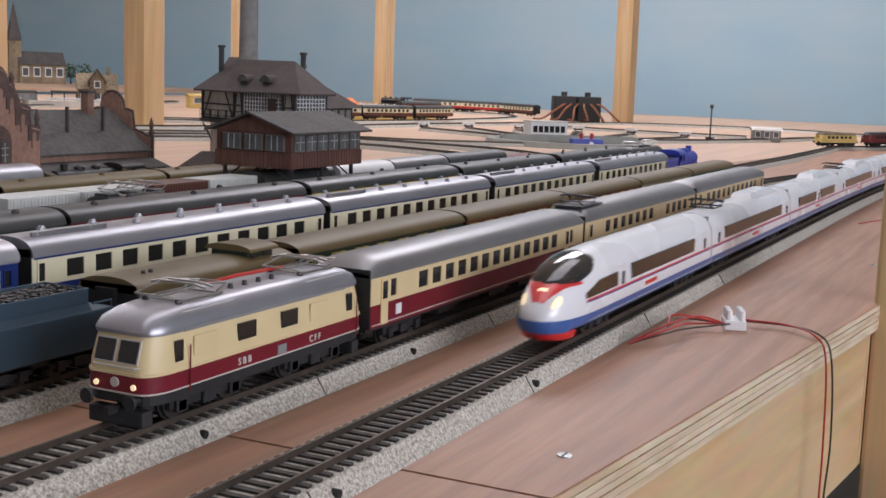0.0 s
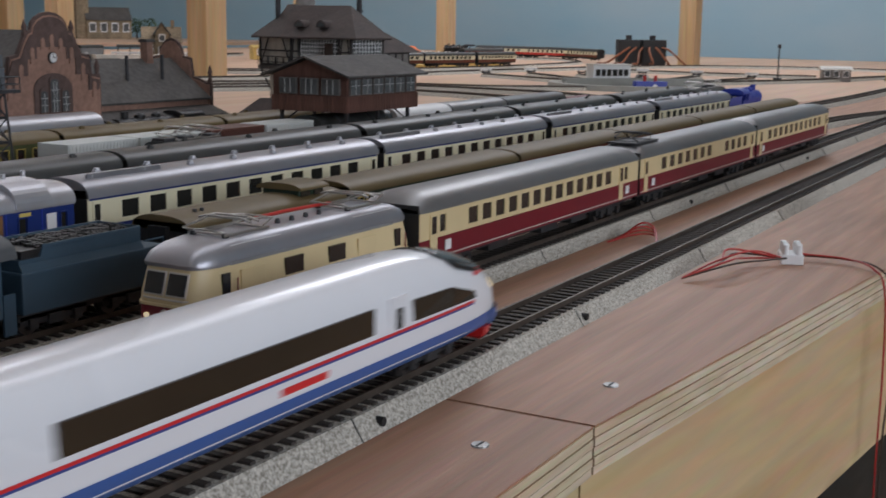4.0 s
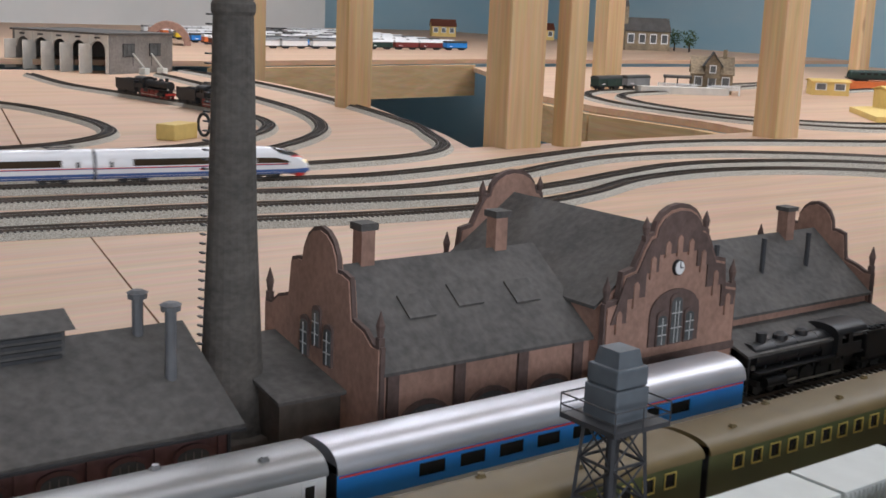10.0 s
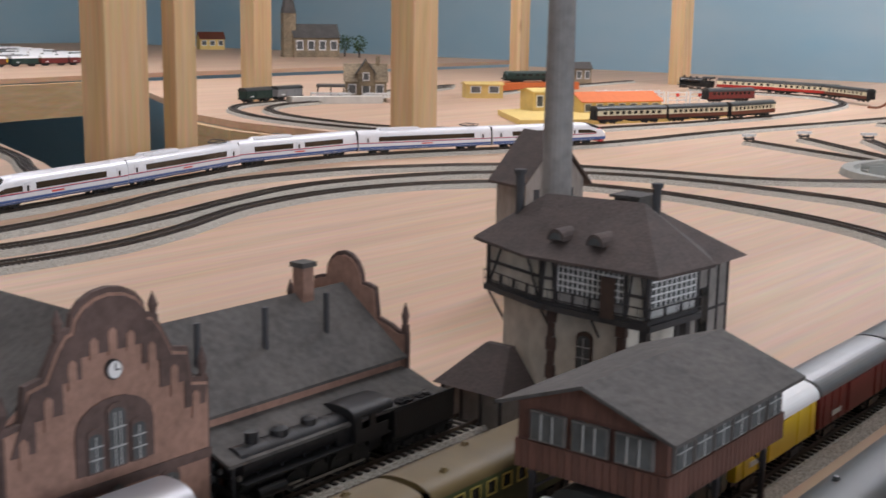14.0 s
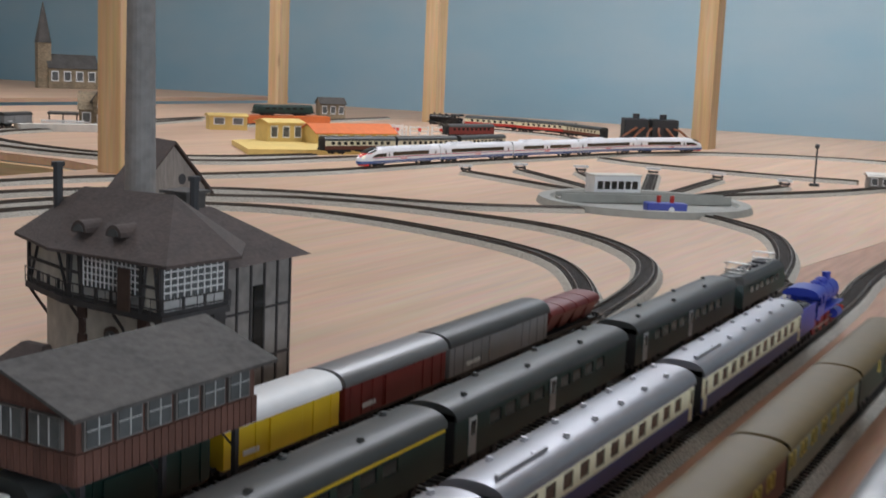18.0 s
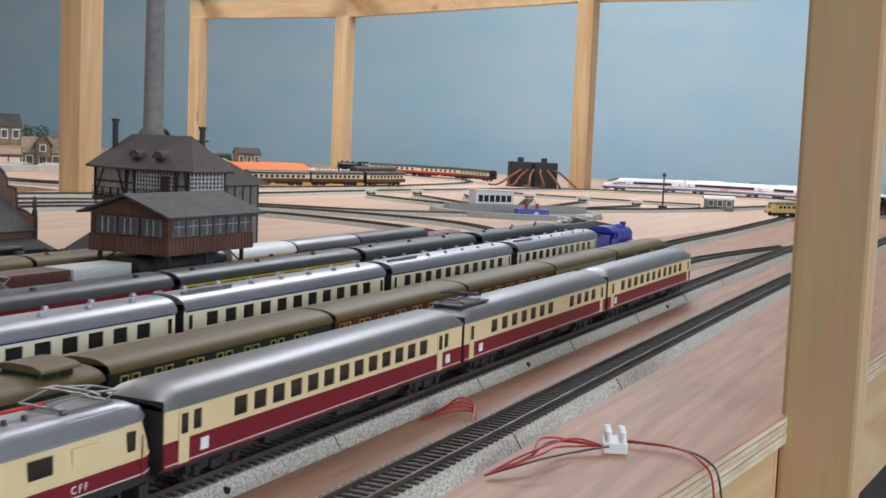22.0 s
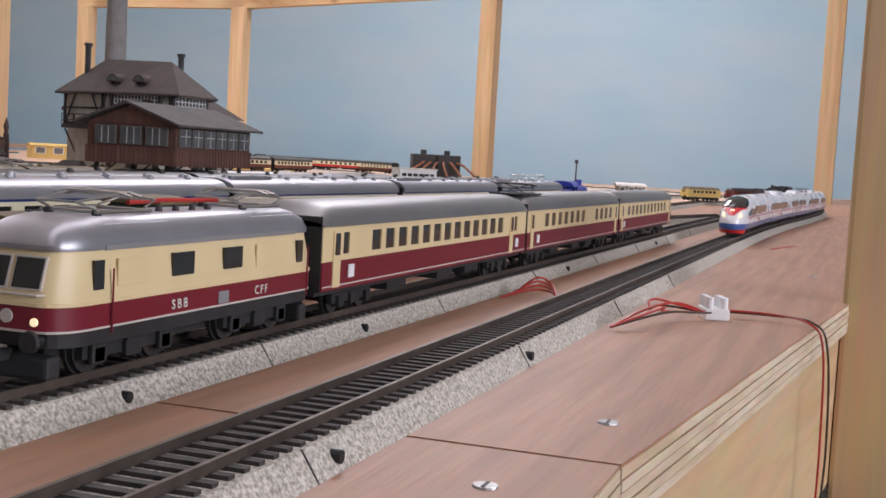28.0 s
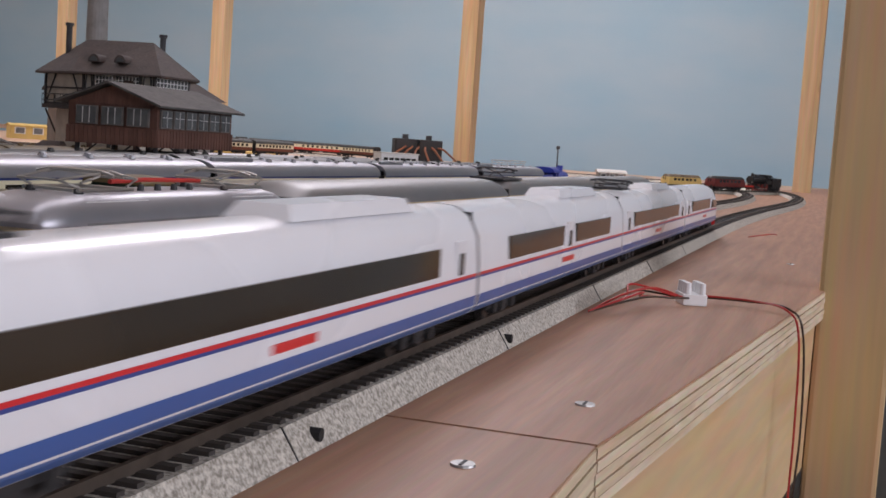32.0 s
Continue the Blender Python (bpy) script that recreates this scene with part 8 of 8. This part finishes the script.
for k in range(4):
    wire([(0.27 + 0.03 * k * 0.3, -0.005, 0.001), (0.285 + 0.004 * k, -0.018, 0.005 + 0.002 * k), (0.30, -0.026, 0.003 + 0.0015 * k), (0.275, -0.036, 0.001)], M["wirered"], "loop of thin red wire between the tracks")
wire([(0.95, -0.105, 0.001), (0.98, -0.125, 0.004), (1.02, -0.13, 0.002)], M["wirered"], "short red wire on the board")
for x, y in ((-0.0256, -0.1237), (-0.113, -0.112), (0.62, -0.16)):
    sc = empty("wood_screw", pose(x, y, 0), "countersunk zinc screw in the board", "screw", "board screws")
    part("head", C((0, 0, -0.001), (0, 0, 0.0006), 0.0034, 0.0030, 14), M["steel"], sc)
    part("slot", B(-0.0024, 0.0024, -0.0004, 0.0004, 0.0005, 0.0008), M["dark"], sc)
for x, y in ((-0.087, 0.0), (0.088, 0.0), (0.464, 0.0), (0.86, 0.0), (-0.1175, -0.0785), (0.062, -0.0785), (-0.235, YC - 0.0205)):
    kn = empty("track_clip", pose(x, y, 0), "small black track connector clip at the bed foot", "clip", "track clips")
    part("clip", C((0, 0.0010, 0.0034), (0, 0.0045, 0.0034), 0.0017, seg=10), M["rubber"], kn)

for y in (YA, YB):
    for i in range(9):
        jn = part("bed_joint", prism(bmesh.new(), [(-0.0200, 0), (-0.0152, 0.0074), (-0.0146, 0.0074), (-0.0194, 0)], 0, -0.00025, 0.00025), M["under"], None, m=pose(-0.376 + i * 0.188 + (0.0 if y == YB else 0.057), y, 0))
        tagged(jn, "dark joint line between two ballast bed pieces", "", "", "structure")

# ---- far parts of the layout ----
bx = empty("relay_box", pose(0.70, 2.07, 0, 0, 0, 30), "brown cardboard box with a coil of black wire", "box")
part("box", B(-0.035, 0.035, -0.02, 0.02, 0, 0.028, bevel=0.002), M["sand"], bx)
part("wire_coil", tube(bmesh.new(), [(0.055 + 0.008 * math.cos(i * 0.52), -0.02 + 0.018 * math.cos(i * 0.52), 0.022 + 0.02 * math.sin(i * 0.52)) for i in range(13)], 0.003, 6), M["rubber"], bx)
dv = empty("turnout_drive", pose(0.87, 2.20, 0, 0, 0, -20), "grey turnout drive with two black terminals", "drive")
part("case", B(-0.03, 0.03, -0.015, 0.015, 0, 0.02, bevel=0.002), M["contgrey"], dv)
for x in (-0.008, 0.008):
    part("terminal", C((x, 0, 0.02), (x, 0, 0.032), 0.004, seg=8), M["black"], dv)
for i in range(7):
    gt = empty("white_level_crossing_gate", pose(3.42 + (i % 4) * 0.065, 2.06 - (i % 4) * 0.045 + (i // 4) * 0.10, 0, 0, 0, -38), "white lattice level crossing gate with red disc", "gate", "crossing gates")
    for z in (0.012, 0.024, 0.036):
        part("rail", B(-0.032, 0.032, -0.0015, 0.0015, z, z + 0.003), M["white"], gt)
    for x in (-0.032, 0.0, 0.032):
        part("stile", B(x - 0.002, x + 0.002, -0.0022, 0.0022, 0, 0.042), M["white"], gt)
    part("disc", C((0, -0.004, 0.03), (0, -0.0022, 0.03), 0.006, seg=10), M["bandred"], gt)
tf = empty("transformer", pose(4.0, 1.35, 0, 0, 0, -62) @ Matrix.Scale(0.82, 4), "black transformer with knobs and tangled brown cables", "transformer", "")
part("case", B(-0.10, 0.0, -0.06, 0.06, 0, 0.115, bevel=0.006), M["black"], tf)
part("case", B(0.01, 0.12, -0.06, 0.06, 0, 0.115, bevel=0.006), M["black"], tf)
for x in (-0.05, 0.06):
    part("knob", C((x, -0.02, 0.115), (x, -0.02, 0.135), 0.014, seg=12), M["dark"], tf)
for k in range(6):
    part("cable", tube(bmesh.new(), spline([(-0.05 + 0.03 * k, -0.062, 0.08), (-0.10 + 0.045 * k, -0.10, 0.05 + 0.004 * k), (-0.16 + 0.07 * k, -0.13, 0.012), (-0.2 + 0.08 * k, -0.10, 0.008)], 6), 0.005, 6), M["cable"], tf)
for i, (x, y, a) in enumerate(((2.70, 1.652, -24), (2.905, 1.575, -18), (3.12, 1.522, -8))):
    coach("brown_cream_coach", pose(x, y, RH, 0, 0, a), 0.212, M, main=M["creamw"], lower=M["brown"], zsplit=0.021, roof=M["dkroof"], label="brown and cream coach with grey roof", wins=row(10, 0.011, 0.212, 0.014), zs=(0.0235, 0.0315), group="brown and cream coaches")
for i, (x, y, a) in enumerate(((4.27, 2.05, -91), (4.215, 1.815, -104), (4.09, 1.61, -128))):
    coach("red_cream_coach", pose(x, y, RH, 0, 0, a), 0.262, M, main=M["creamw"], lower=M["redpaint"] if i < 2 else M["brown"], zsplit=0.021, roof=M["dkroof"], label="red and cream coach with grey roof", wins=row(9, 0.012, 0.262, 0.02), zs=(0.0235, 0.0315), group="red and cream coaches")
steam_loco(pose(4.265, 2.27, RH, 0, 0, -90), M, "black tank engine on the far track", M["black"], M["black"], L=0.14, tender=False, wheel=M["wheel"])
coach("red_railcar", pose(3.66, 1.845, RH, 0, 0, -20), 0.20, M, main=M["oxide"], roof=M["greyroof"], label="dark red railcar on the far track", wins=row(9, 0.011, 0.20, 0.015), zs=(0.0235, 0.0315))
fs_ = simple_house(M, pose(2.99, 1.875, 0, 0, 0, -26), "yellow_station", "yellow station building with orange roofs", 0.26, 0.10, 0.045, 0.066, M["sand"], M["orange"], 7, gable_x=False)
simple_house(M, pose(2.86, 2.02, 0, 0, 0, -26), "yellow_station_wing", "yellow station wing with a flat orange roof", 0.11, 0.08, 0.068, 0.074, M["sand"], M["sand"], 3)
slab("platform", prism(bmesh.new(), [(2.52, 1.86), (2.66, 1.76), (2.92, 1.66), (3.35, 1.60), (3.5, 1.78), (3.2, 2.05), (2.75, 2.10)], 2, 0, 0.014), M["sand"], "yellow station platform")
simple_house(M, pose(4.27, 2.82, 0, 0, 0, -40), "far_signal_box", "small stone and cream signal box with grey roof", 0.105, 0.075, 0.068, 0.09, M["stone"], M["slate"], 3)
simple_house(M, pose(3.30, 2.57, 0, 0, 0, -40), "orange_platform_building", "yellow flat building with red railing", 0.125, 0.07, 0.048, 0.052, M["sand"], M["sand"], 2)
slab("orange_platform", prism(bmesh.new(), [(3.66, 2.76), (3.98, 2.62), (4.02, 2.72), (3.70, 2.86)], 2, 0, 0.028), M["orange"], "orange platform by the wall")
electric_loco(pose(3.84, 2.74, 0.0285, 0, 0, -24), M, "dark green steam-outline engine by the wall", M["green"], M["green"], L=0.25, pans=False)
ss_ = simple_house(M, pose(2.88, 2.72, 0, 0, 0, -46), "stone_station", "mottled stone station house with chimney and pitched roof", 0.13, 0.10, 0.065, 0.115, M["stone"], M["stone"], 3, chim=True)
part("cross_gable", prism(bmesh.new(), [(-0.024, 0.05), (0.024, 0.05), (0.024, 0.092), (0.0, 0.128), (-0.024, 0.092)], 1, -0.062, 0.0), M["stone"], ss_)
for s_ in (-1, 1):
    part("gable_roof", prism(bmesh.new(), [(s_ * 0.029, 0.086), (0.0, 0.130), (0.0, 0.134), (s_ * 0.033, 0.088)], 1, -0.068, 0.0), M["slate"], ss_)
f = part("gable_window", B(-0.011, 0.011, -0.0640, -0.0620, 0.066, 0.092), M["white"], ss_)
part("pane", B(-0.008, 0.008, -0.0648, -0.0641, 0.069, 0.089), M["glassgrey"], f)
part("porch_roof", B(-0.155, -0.065, -0.085, -0.02, 0.046, 0.054, bevel=0.002), M["slate"], ss_)
for x in (-0.150, -0.110, -0.070):
    part("porch_post", B(x - 0.002, x + 0.002, -0.083, -0.079, 0, 0.046), M["darkwood"], ss_)
for x0, x1, z0, z1 in ((-0.170, -0.050, 0.014, 0.014), (-0.030, 0.0, 0.0, 0.014), (0.0, 0.085, 0.014, 0.014)):
    fe = empty("white_fence", ss_.matrix_basis @ pose(0, -0.100, 0), "white picket fence panel beside the stone station", "fence", "white fences")
    for q in (0.004, 0.014):
        part("rail", tube(bmesh.new(), [(x0, 0, z0 + q), (x1, 0, z1 + q)], 0.0018, 4), M["white"], fe)
    n_ = max(3, int((x1 - x0) / 0.007))
    for k in range(n_ + 1):
        u = k / n_
        x, z = x0 + (x1 - x0) * u, z0 + (z1 - z0) * u
        part("picket", B(x - 0.0022, x + 0.0022, -0.0012, 0.0012, 0.0 if k in (0, n_) else z + 0.001, z + 0.018), M["white"], fe)
slab("platform", prism(bmesh.new(), [(2.60, 2.79), (2.585, 2.745), (2.83, 2.60), (2.86, 2.64)], 2, 0, 0.022), M["conc"], "pale concrete platform")
for x, y, a, mm, lb in ((2.47, 2.785, 8, M["green"], "dark green goods wagon"), (2.61, 2.80, 8, M["grey"], "plain grey covered goods wagon")):
    wagon("goods_wagon", pose(x, y, RH, 0, 0, a), 0.12, M, mm, M["dkroof"], lb)
hut = simple_house(M, pose(3.03, 0.42, 0, 0, 0, -70), "small_hut", "small grey hut with windows", 0.075, 0.05, 0.036, 0.040, M["timberwall"], M["conc"], 3)
electric_loco(pose(2.76, 0.19, RH, 0, 0, -35) @ Matrix.Scale(0.85, 4), M, "beige shunting engine at the far turnout", M["sand"], M["stone"], L=0.15, pans=False)
electric_loco(pose(2.93, 0.095, RH, 0, 0, -22) @ Matrix.Scale(0.9, 4), M, "dark red diesel locomotive", M["oxide"], M["dkroof"], L=0.2, pans=False)
steam_loco(pose(3.18, 0.025, RH, 0, 0, -18), M, "black steam engine behind the diesel", M["black"], M["black"], L=0.13, tl=0.07)
for x, y, h in ((3.0, 0.57, 0.093), (2.20, 1.91, 0.088)):
    lp = empty("signal_post", pose(x, y, 0), "thin dark signal post with round lamp head", "signal", "signal posts")
    part("mast", C((0, 0, 0), (0, 0, h), 0.0025, 0.0018, 8), M["dark"], lp)
    part("head", C((0, -0.004, h), (0, 0.004, h), 0.0055, seg=12), M["dark"], lp)
    part("foot", B(-0.01, 0.01, -0.01, 0.01, 0, 0.006), M["dark"], lp)
for x, y, a in ((0.98, 2.47, -88), (0.965, 2.76, -84)):
    steam_loco(pose(x, y, RH, 0, 0, a + 180), M, "black steam engine with red wheels", M["black"], M["black"], L=0.14, drivers=4, r=0.010, tl=0.09)
sh = empty("engine_shed", pose(1.211, 3.65, 0, 0, 0, 25), "grey model engine shed with open arched doors", "building")
part("side_wall", B(0.0, 0.29, 0.0, 0.006, 0, 0.118), M["timberwall"], sh)
part("back_wall", B(0.284, 0.29, 0.006, 0.40, 0, 0.118), M["timberwall"], sh)
part("end_wall", B(0.0, 0.29, 0.40, 0.406, 0, 0.118), M["timberwall"], sh)
part("roof", B(-0.006, 0.296, -0.006, 0.412, 0.118, 0.124), M["slate"], sh)
for k in range(5):
    y = 0.006 + k * 0.0788
    part("pillar", B(-0.002, 0.012, y - 0.004, y + 0.008, 0, 0.118), M["conc"], sh)
for k in range(5):
    y0, y1 = 0.014 + k * 0.0788, 0.0808 + k * 0.0788
    yc, rr = (y0 + y1) / 2, (y1 - y0) / 2
    part("arch", prism(bmesh.new(), [(y1, 0.118), (y0, 0.118)] + [(yc - rr * math.cos(math.pi * i / 10), 0.066 + rr * math.sin(math.pi * i / 10)) for i in range(11)], 0, 0.0, 0.008), M["conc"], sh)
    part("door_leaf", B(-0.045, 0.0, y1 - 0.003, y1, 0, 0.090), M["conc"], sh)
    part("vent", B(-0.003, 0.0, yc - 0.010, yc + 0.010, 0.106, 0.111), M["dark"], sh)
for x in (0.085, 0.205):
    f = part("window", B(x - 0.026, x + 0.026, -0.0025, 0.0, 0.052, 0.092), M["dark"], sh)
    for k in range(3):
        part("pane", B(x - 0.024 + k * 0.0165, x - 0.009 + k * 0.0165, -0.0035, -0.0026, 0.055, 0.089), M["glassgrey"], f)
for x, y in ((0.10, -0.05), (0.16, -0.07)):
    cr = empty("yard_crane", pose(1.211, 3.65, 0, 0, 0, 25) @ pose(x, y, 0), "small grey yard crane with a slanting jib", "crane", "yard cranes")
    part("base", B(-0.012, 0.012, -0.012, 0.012, 0, 0.02, bevel=0.002), M["contgrey"], cr)
    part("jib", tube(bmesh.new(), [(0.0, 0.0, 0.02), (-0.05, 0.0, 0.065)], 0.0028, 6), M["contgrey"], cr)
    part("hook_line", tube(bmesh.new(), [(-0.05, 0.0, 0.065), (-0.05, 0.0, 0.028)], 0.0010, 5), M["dark"], cr)
tn = empty("tunnel_portal", pose(2.00, 4.97, 0.03, 0, 0, -25) @ Matrix.Scale(0.50, 4), "brown brick round tunnel mouth", "tunnel")
ring = []
for r, y in ((0.20, -0.1), (0.20, 0.25)):
    ring.append([(r * math.cos(math.pi * i / 12), y, r * math.sin(math.pi * i / 12)) for i in range(13)] + [(0.14 * math.cos(math.pi * (12 - i) / 12), y, 0.14 * math.sin(math.pi * (12 - i) / 12)) for i in range(13)])
part("arch", loft(bmesh.new(), ring), M["brick"], tn)
slab("white_panel", B(1.6, 4.4, 7.6, 7.64, 0.03, 0.75), M["whitewall"], "white ribbed panel behind the tunnel")
random.seed(3)
cols = [M["oxide"], M["contgrey"], M["green"], M["grey"], M["bluebright"], M["yellow"], M["brown"], M["white"], M["orange"]]
w0 = {}
for r in range(11):
    for k in range(9):
        mm = random.choice(cols)
        x, y = 2.20 + r * 0.03 + k * 0.148 + random.uniform(-0.01, 0.01), 4.75 + r * 0.15
        m_ = pose(x, y, 0.03 + 0.001, 0, 0, random.uniform(-3, 3))
        if mm.name not in w0:
            w0[mm.name] = wagon("stored_wagon", m_, 0.125, M, mm, random.choice([M["silverroof"], M["dkroof"], M["white"]]), "small %s goods wagon stored on the back board" % mm.name.split("_")[0], group="stored wagons", ribs=4)
        else:
            copy_thing(w0[mm.name], m_)
for x, y in ((4.7, 6.6), (5.3, 6.3)):
    simple_house(M, pose(x, y, 0.03, 0, 0, -30), "far_house", "small yellow model house", 0.16, 0.12, 0.07, 0.11, M["sand"], M["brown"], 3)
ch = simple_house(M, pose(4.92, 4.98, 0.03, 0, 0, -30), "model_church", "stone model church with a pointed spire", 0.26, 0.13, 0.11, 0.18, M["stone"], M["slate"], 4)
part("tower", B(-0.18, -0.11, -0.035, 0.035, 0, 0.24), M["stone"], ch)
part("spire", C((-0.145, 0, 0.24), (-0.145, 0, 0.46), 0.045, 0.001, 8), M["slate"], ch)
random.seed(8)
for x, y in ((5.02, 5.18), (5.14, 4.95), (5.1, 4.8)):
    tr = empty("model_tree", pose(x, y, 0.03), "small bushy dark green model tree", "tree", "model trees")
    part("trunk", C((0, 0, 0), (0, 0, 0.05), 0.006, 0.004, 6), M["darkwood"], tr)
    bm = bmesh.new()
    for i in range(240):
        a, b = random.uniform(0, 6.28), random.uniform(-1, 1)
        rr = 0.045 * random.uniform(0.4, 1.05)
        p = Vector((rr * math.cos(a) * math.sqrt(1 - b * b), rr * math.sin(a) * math.sqrt(1 - b * b), 0.075 + rr * b * 1.1))
        q = [p + Vector((random.uniform(-1, 1), random.uniform(-1, 1), random.uniform(-1, 1))) * 0.009 for _ in range(3)]
        bm.faces.new([bm.verts.new(v) for v in q])
    part("crown", bm, M["hedge"], tr)

# ---- the moving train ----
LOOP = [Vector((p[0], p[1])) for p in spline(SAPSAN, 40)]
CUM = [0.0]
for a_, b_ in zip(LOOP, LOOP[1:]):
    CUM.append(CUM[-1] + (b_ - a_).length)
TOTAL = CUM[-1]
CUMA, LX, LY = np.array(CUM), np.array([p.x for p in LOOP]), np.array([p.y for p in LOOP])


def on_loop(s):
    s = s % TOTAL
    return Vector((float(np.interp(s, CUMA, LX)), float(np.interp(s, CUMA, LY))))


def s_of(x, y):
    i = int(np.argmin((LX - x) ** 2 + (LY - y) ** 2))
    return CUM[i]


# seconds and the place of the leading nose
NOSE = [(0.0, 0.106, YA), (0.5, -0.092, YA), (9.0, 0.25, 1.59), (9.5, 0.45, 1.553), (10.0, 0.645, 1.523), (10.5, 0.845, 1.525), (11.0, 1.05, 1.572), (12.0, 1.468, 1.665), (13.0, 1.845, 1.59), (14.0, 2.24, 1.45), (15.0, 2.65, 1.395), (28.0, 0.973, YA), (28.5, 0.745, YA), (29.0, 0.553, YA), (29.5, 0.366, YA), (30.0, 0.178, YA), (30.5, -0.006, YA), (31.0, -0.190, YA)]
# later seconds and the place of the trailing nose
TAIL = [(17.6, 2.194, 1.46), (19.0, 2.762, 1.378), (21.0, 3.541, 1.21)]
TS_ = [r[0] for r in NOSE]
SS_ = []
for t_, x_, y_ in NOSE:
    s_ = s_of(x_, y_)
    while SS_ and s_ < SS_[-1] - 0.05:
        s_ += TOTAL
    SS_.append(s_)
TS_[2:2] = [2.0, 4.5]
SS_[2:2] = [SS_[0] + 0.806, SS_[0] + 1.80]
TS_.append(32.0)
SS_.append(SS_[-1] + 0.385)
for t_, x_, y_ in TAIL:
    s_ = s_of(x_, y_) + 1.49
    while s_ < SS_[TS_.index(15.0)]:
        s_ += TOTAL
    k_ = next(i for i, t in enumerate(TS_) if t > t_)
    TS_.insert(k_, t_)
    SS_.insert(k_, s_)
cars = [high_speed_car(1, M), high_speed_car(0, M, pan=True), high_speed_car(0, M), high_speed_car(0, M, pan=True), high_speed_car(-1, M)]


def motions():
    for i, car in enumerate(cars):
        rows = []
        t = 0.0
        while t <= 32.001:
            s = float(np.interp(t, TS_, SS_)) - 0.149 - i * 0.298
            a, b = on_loop(s - 0.095), on_loop(s + 0.095)
            c = (a + b) / 2
            d = b - a if i < 4 else a - b
            rows.append((t, pose(c.x, c.y, RH, 0, 0, math.degrees(math.atan2(d.y, d.x)))))
            t += 0.2
        walk(car, rows)


motions()
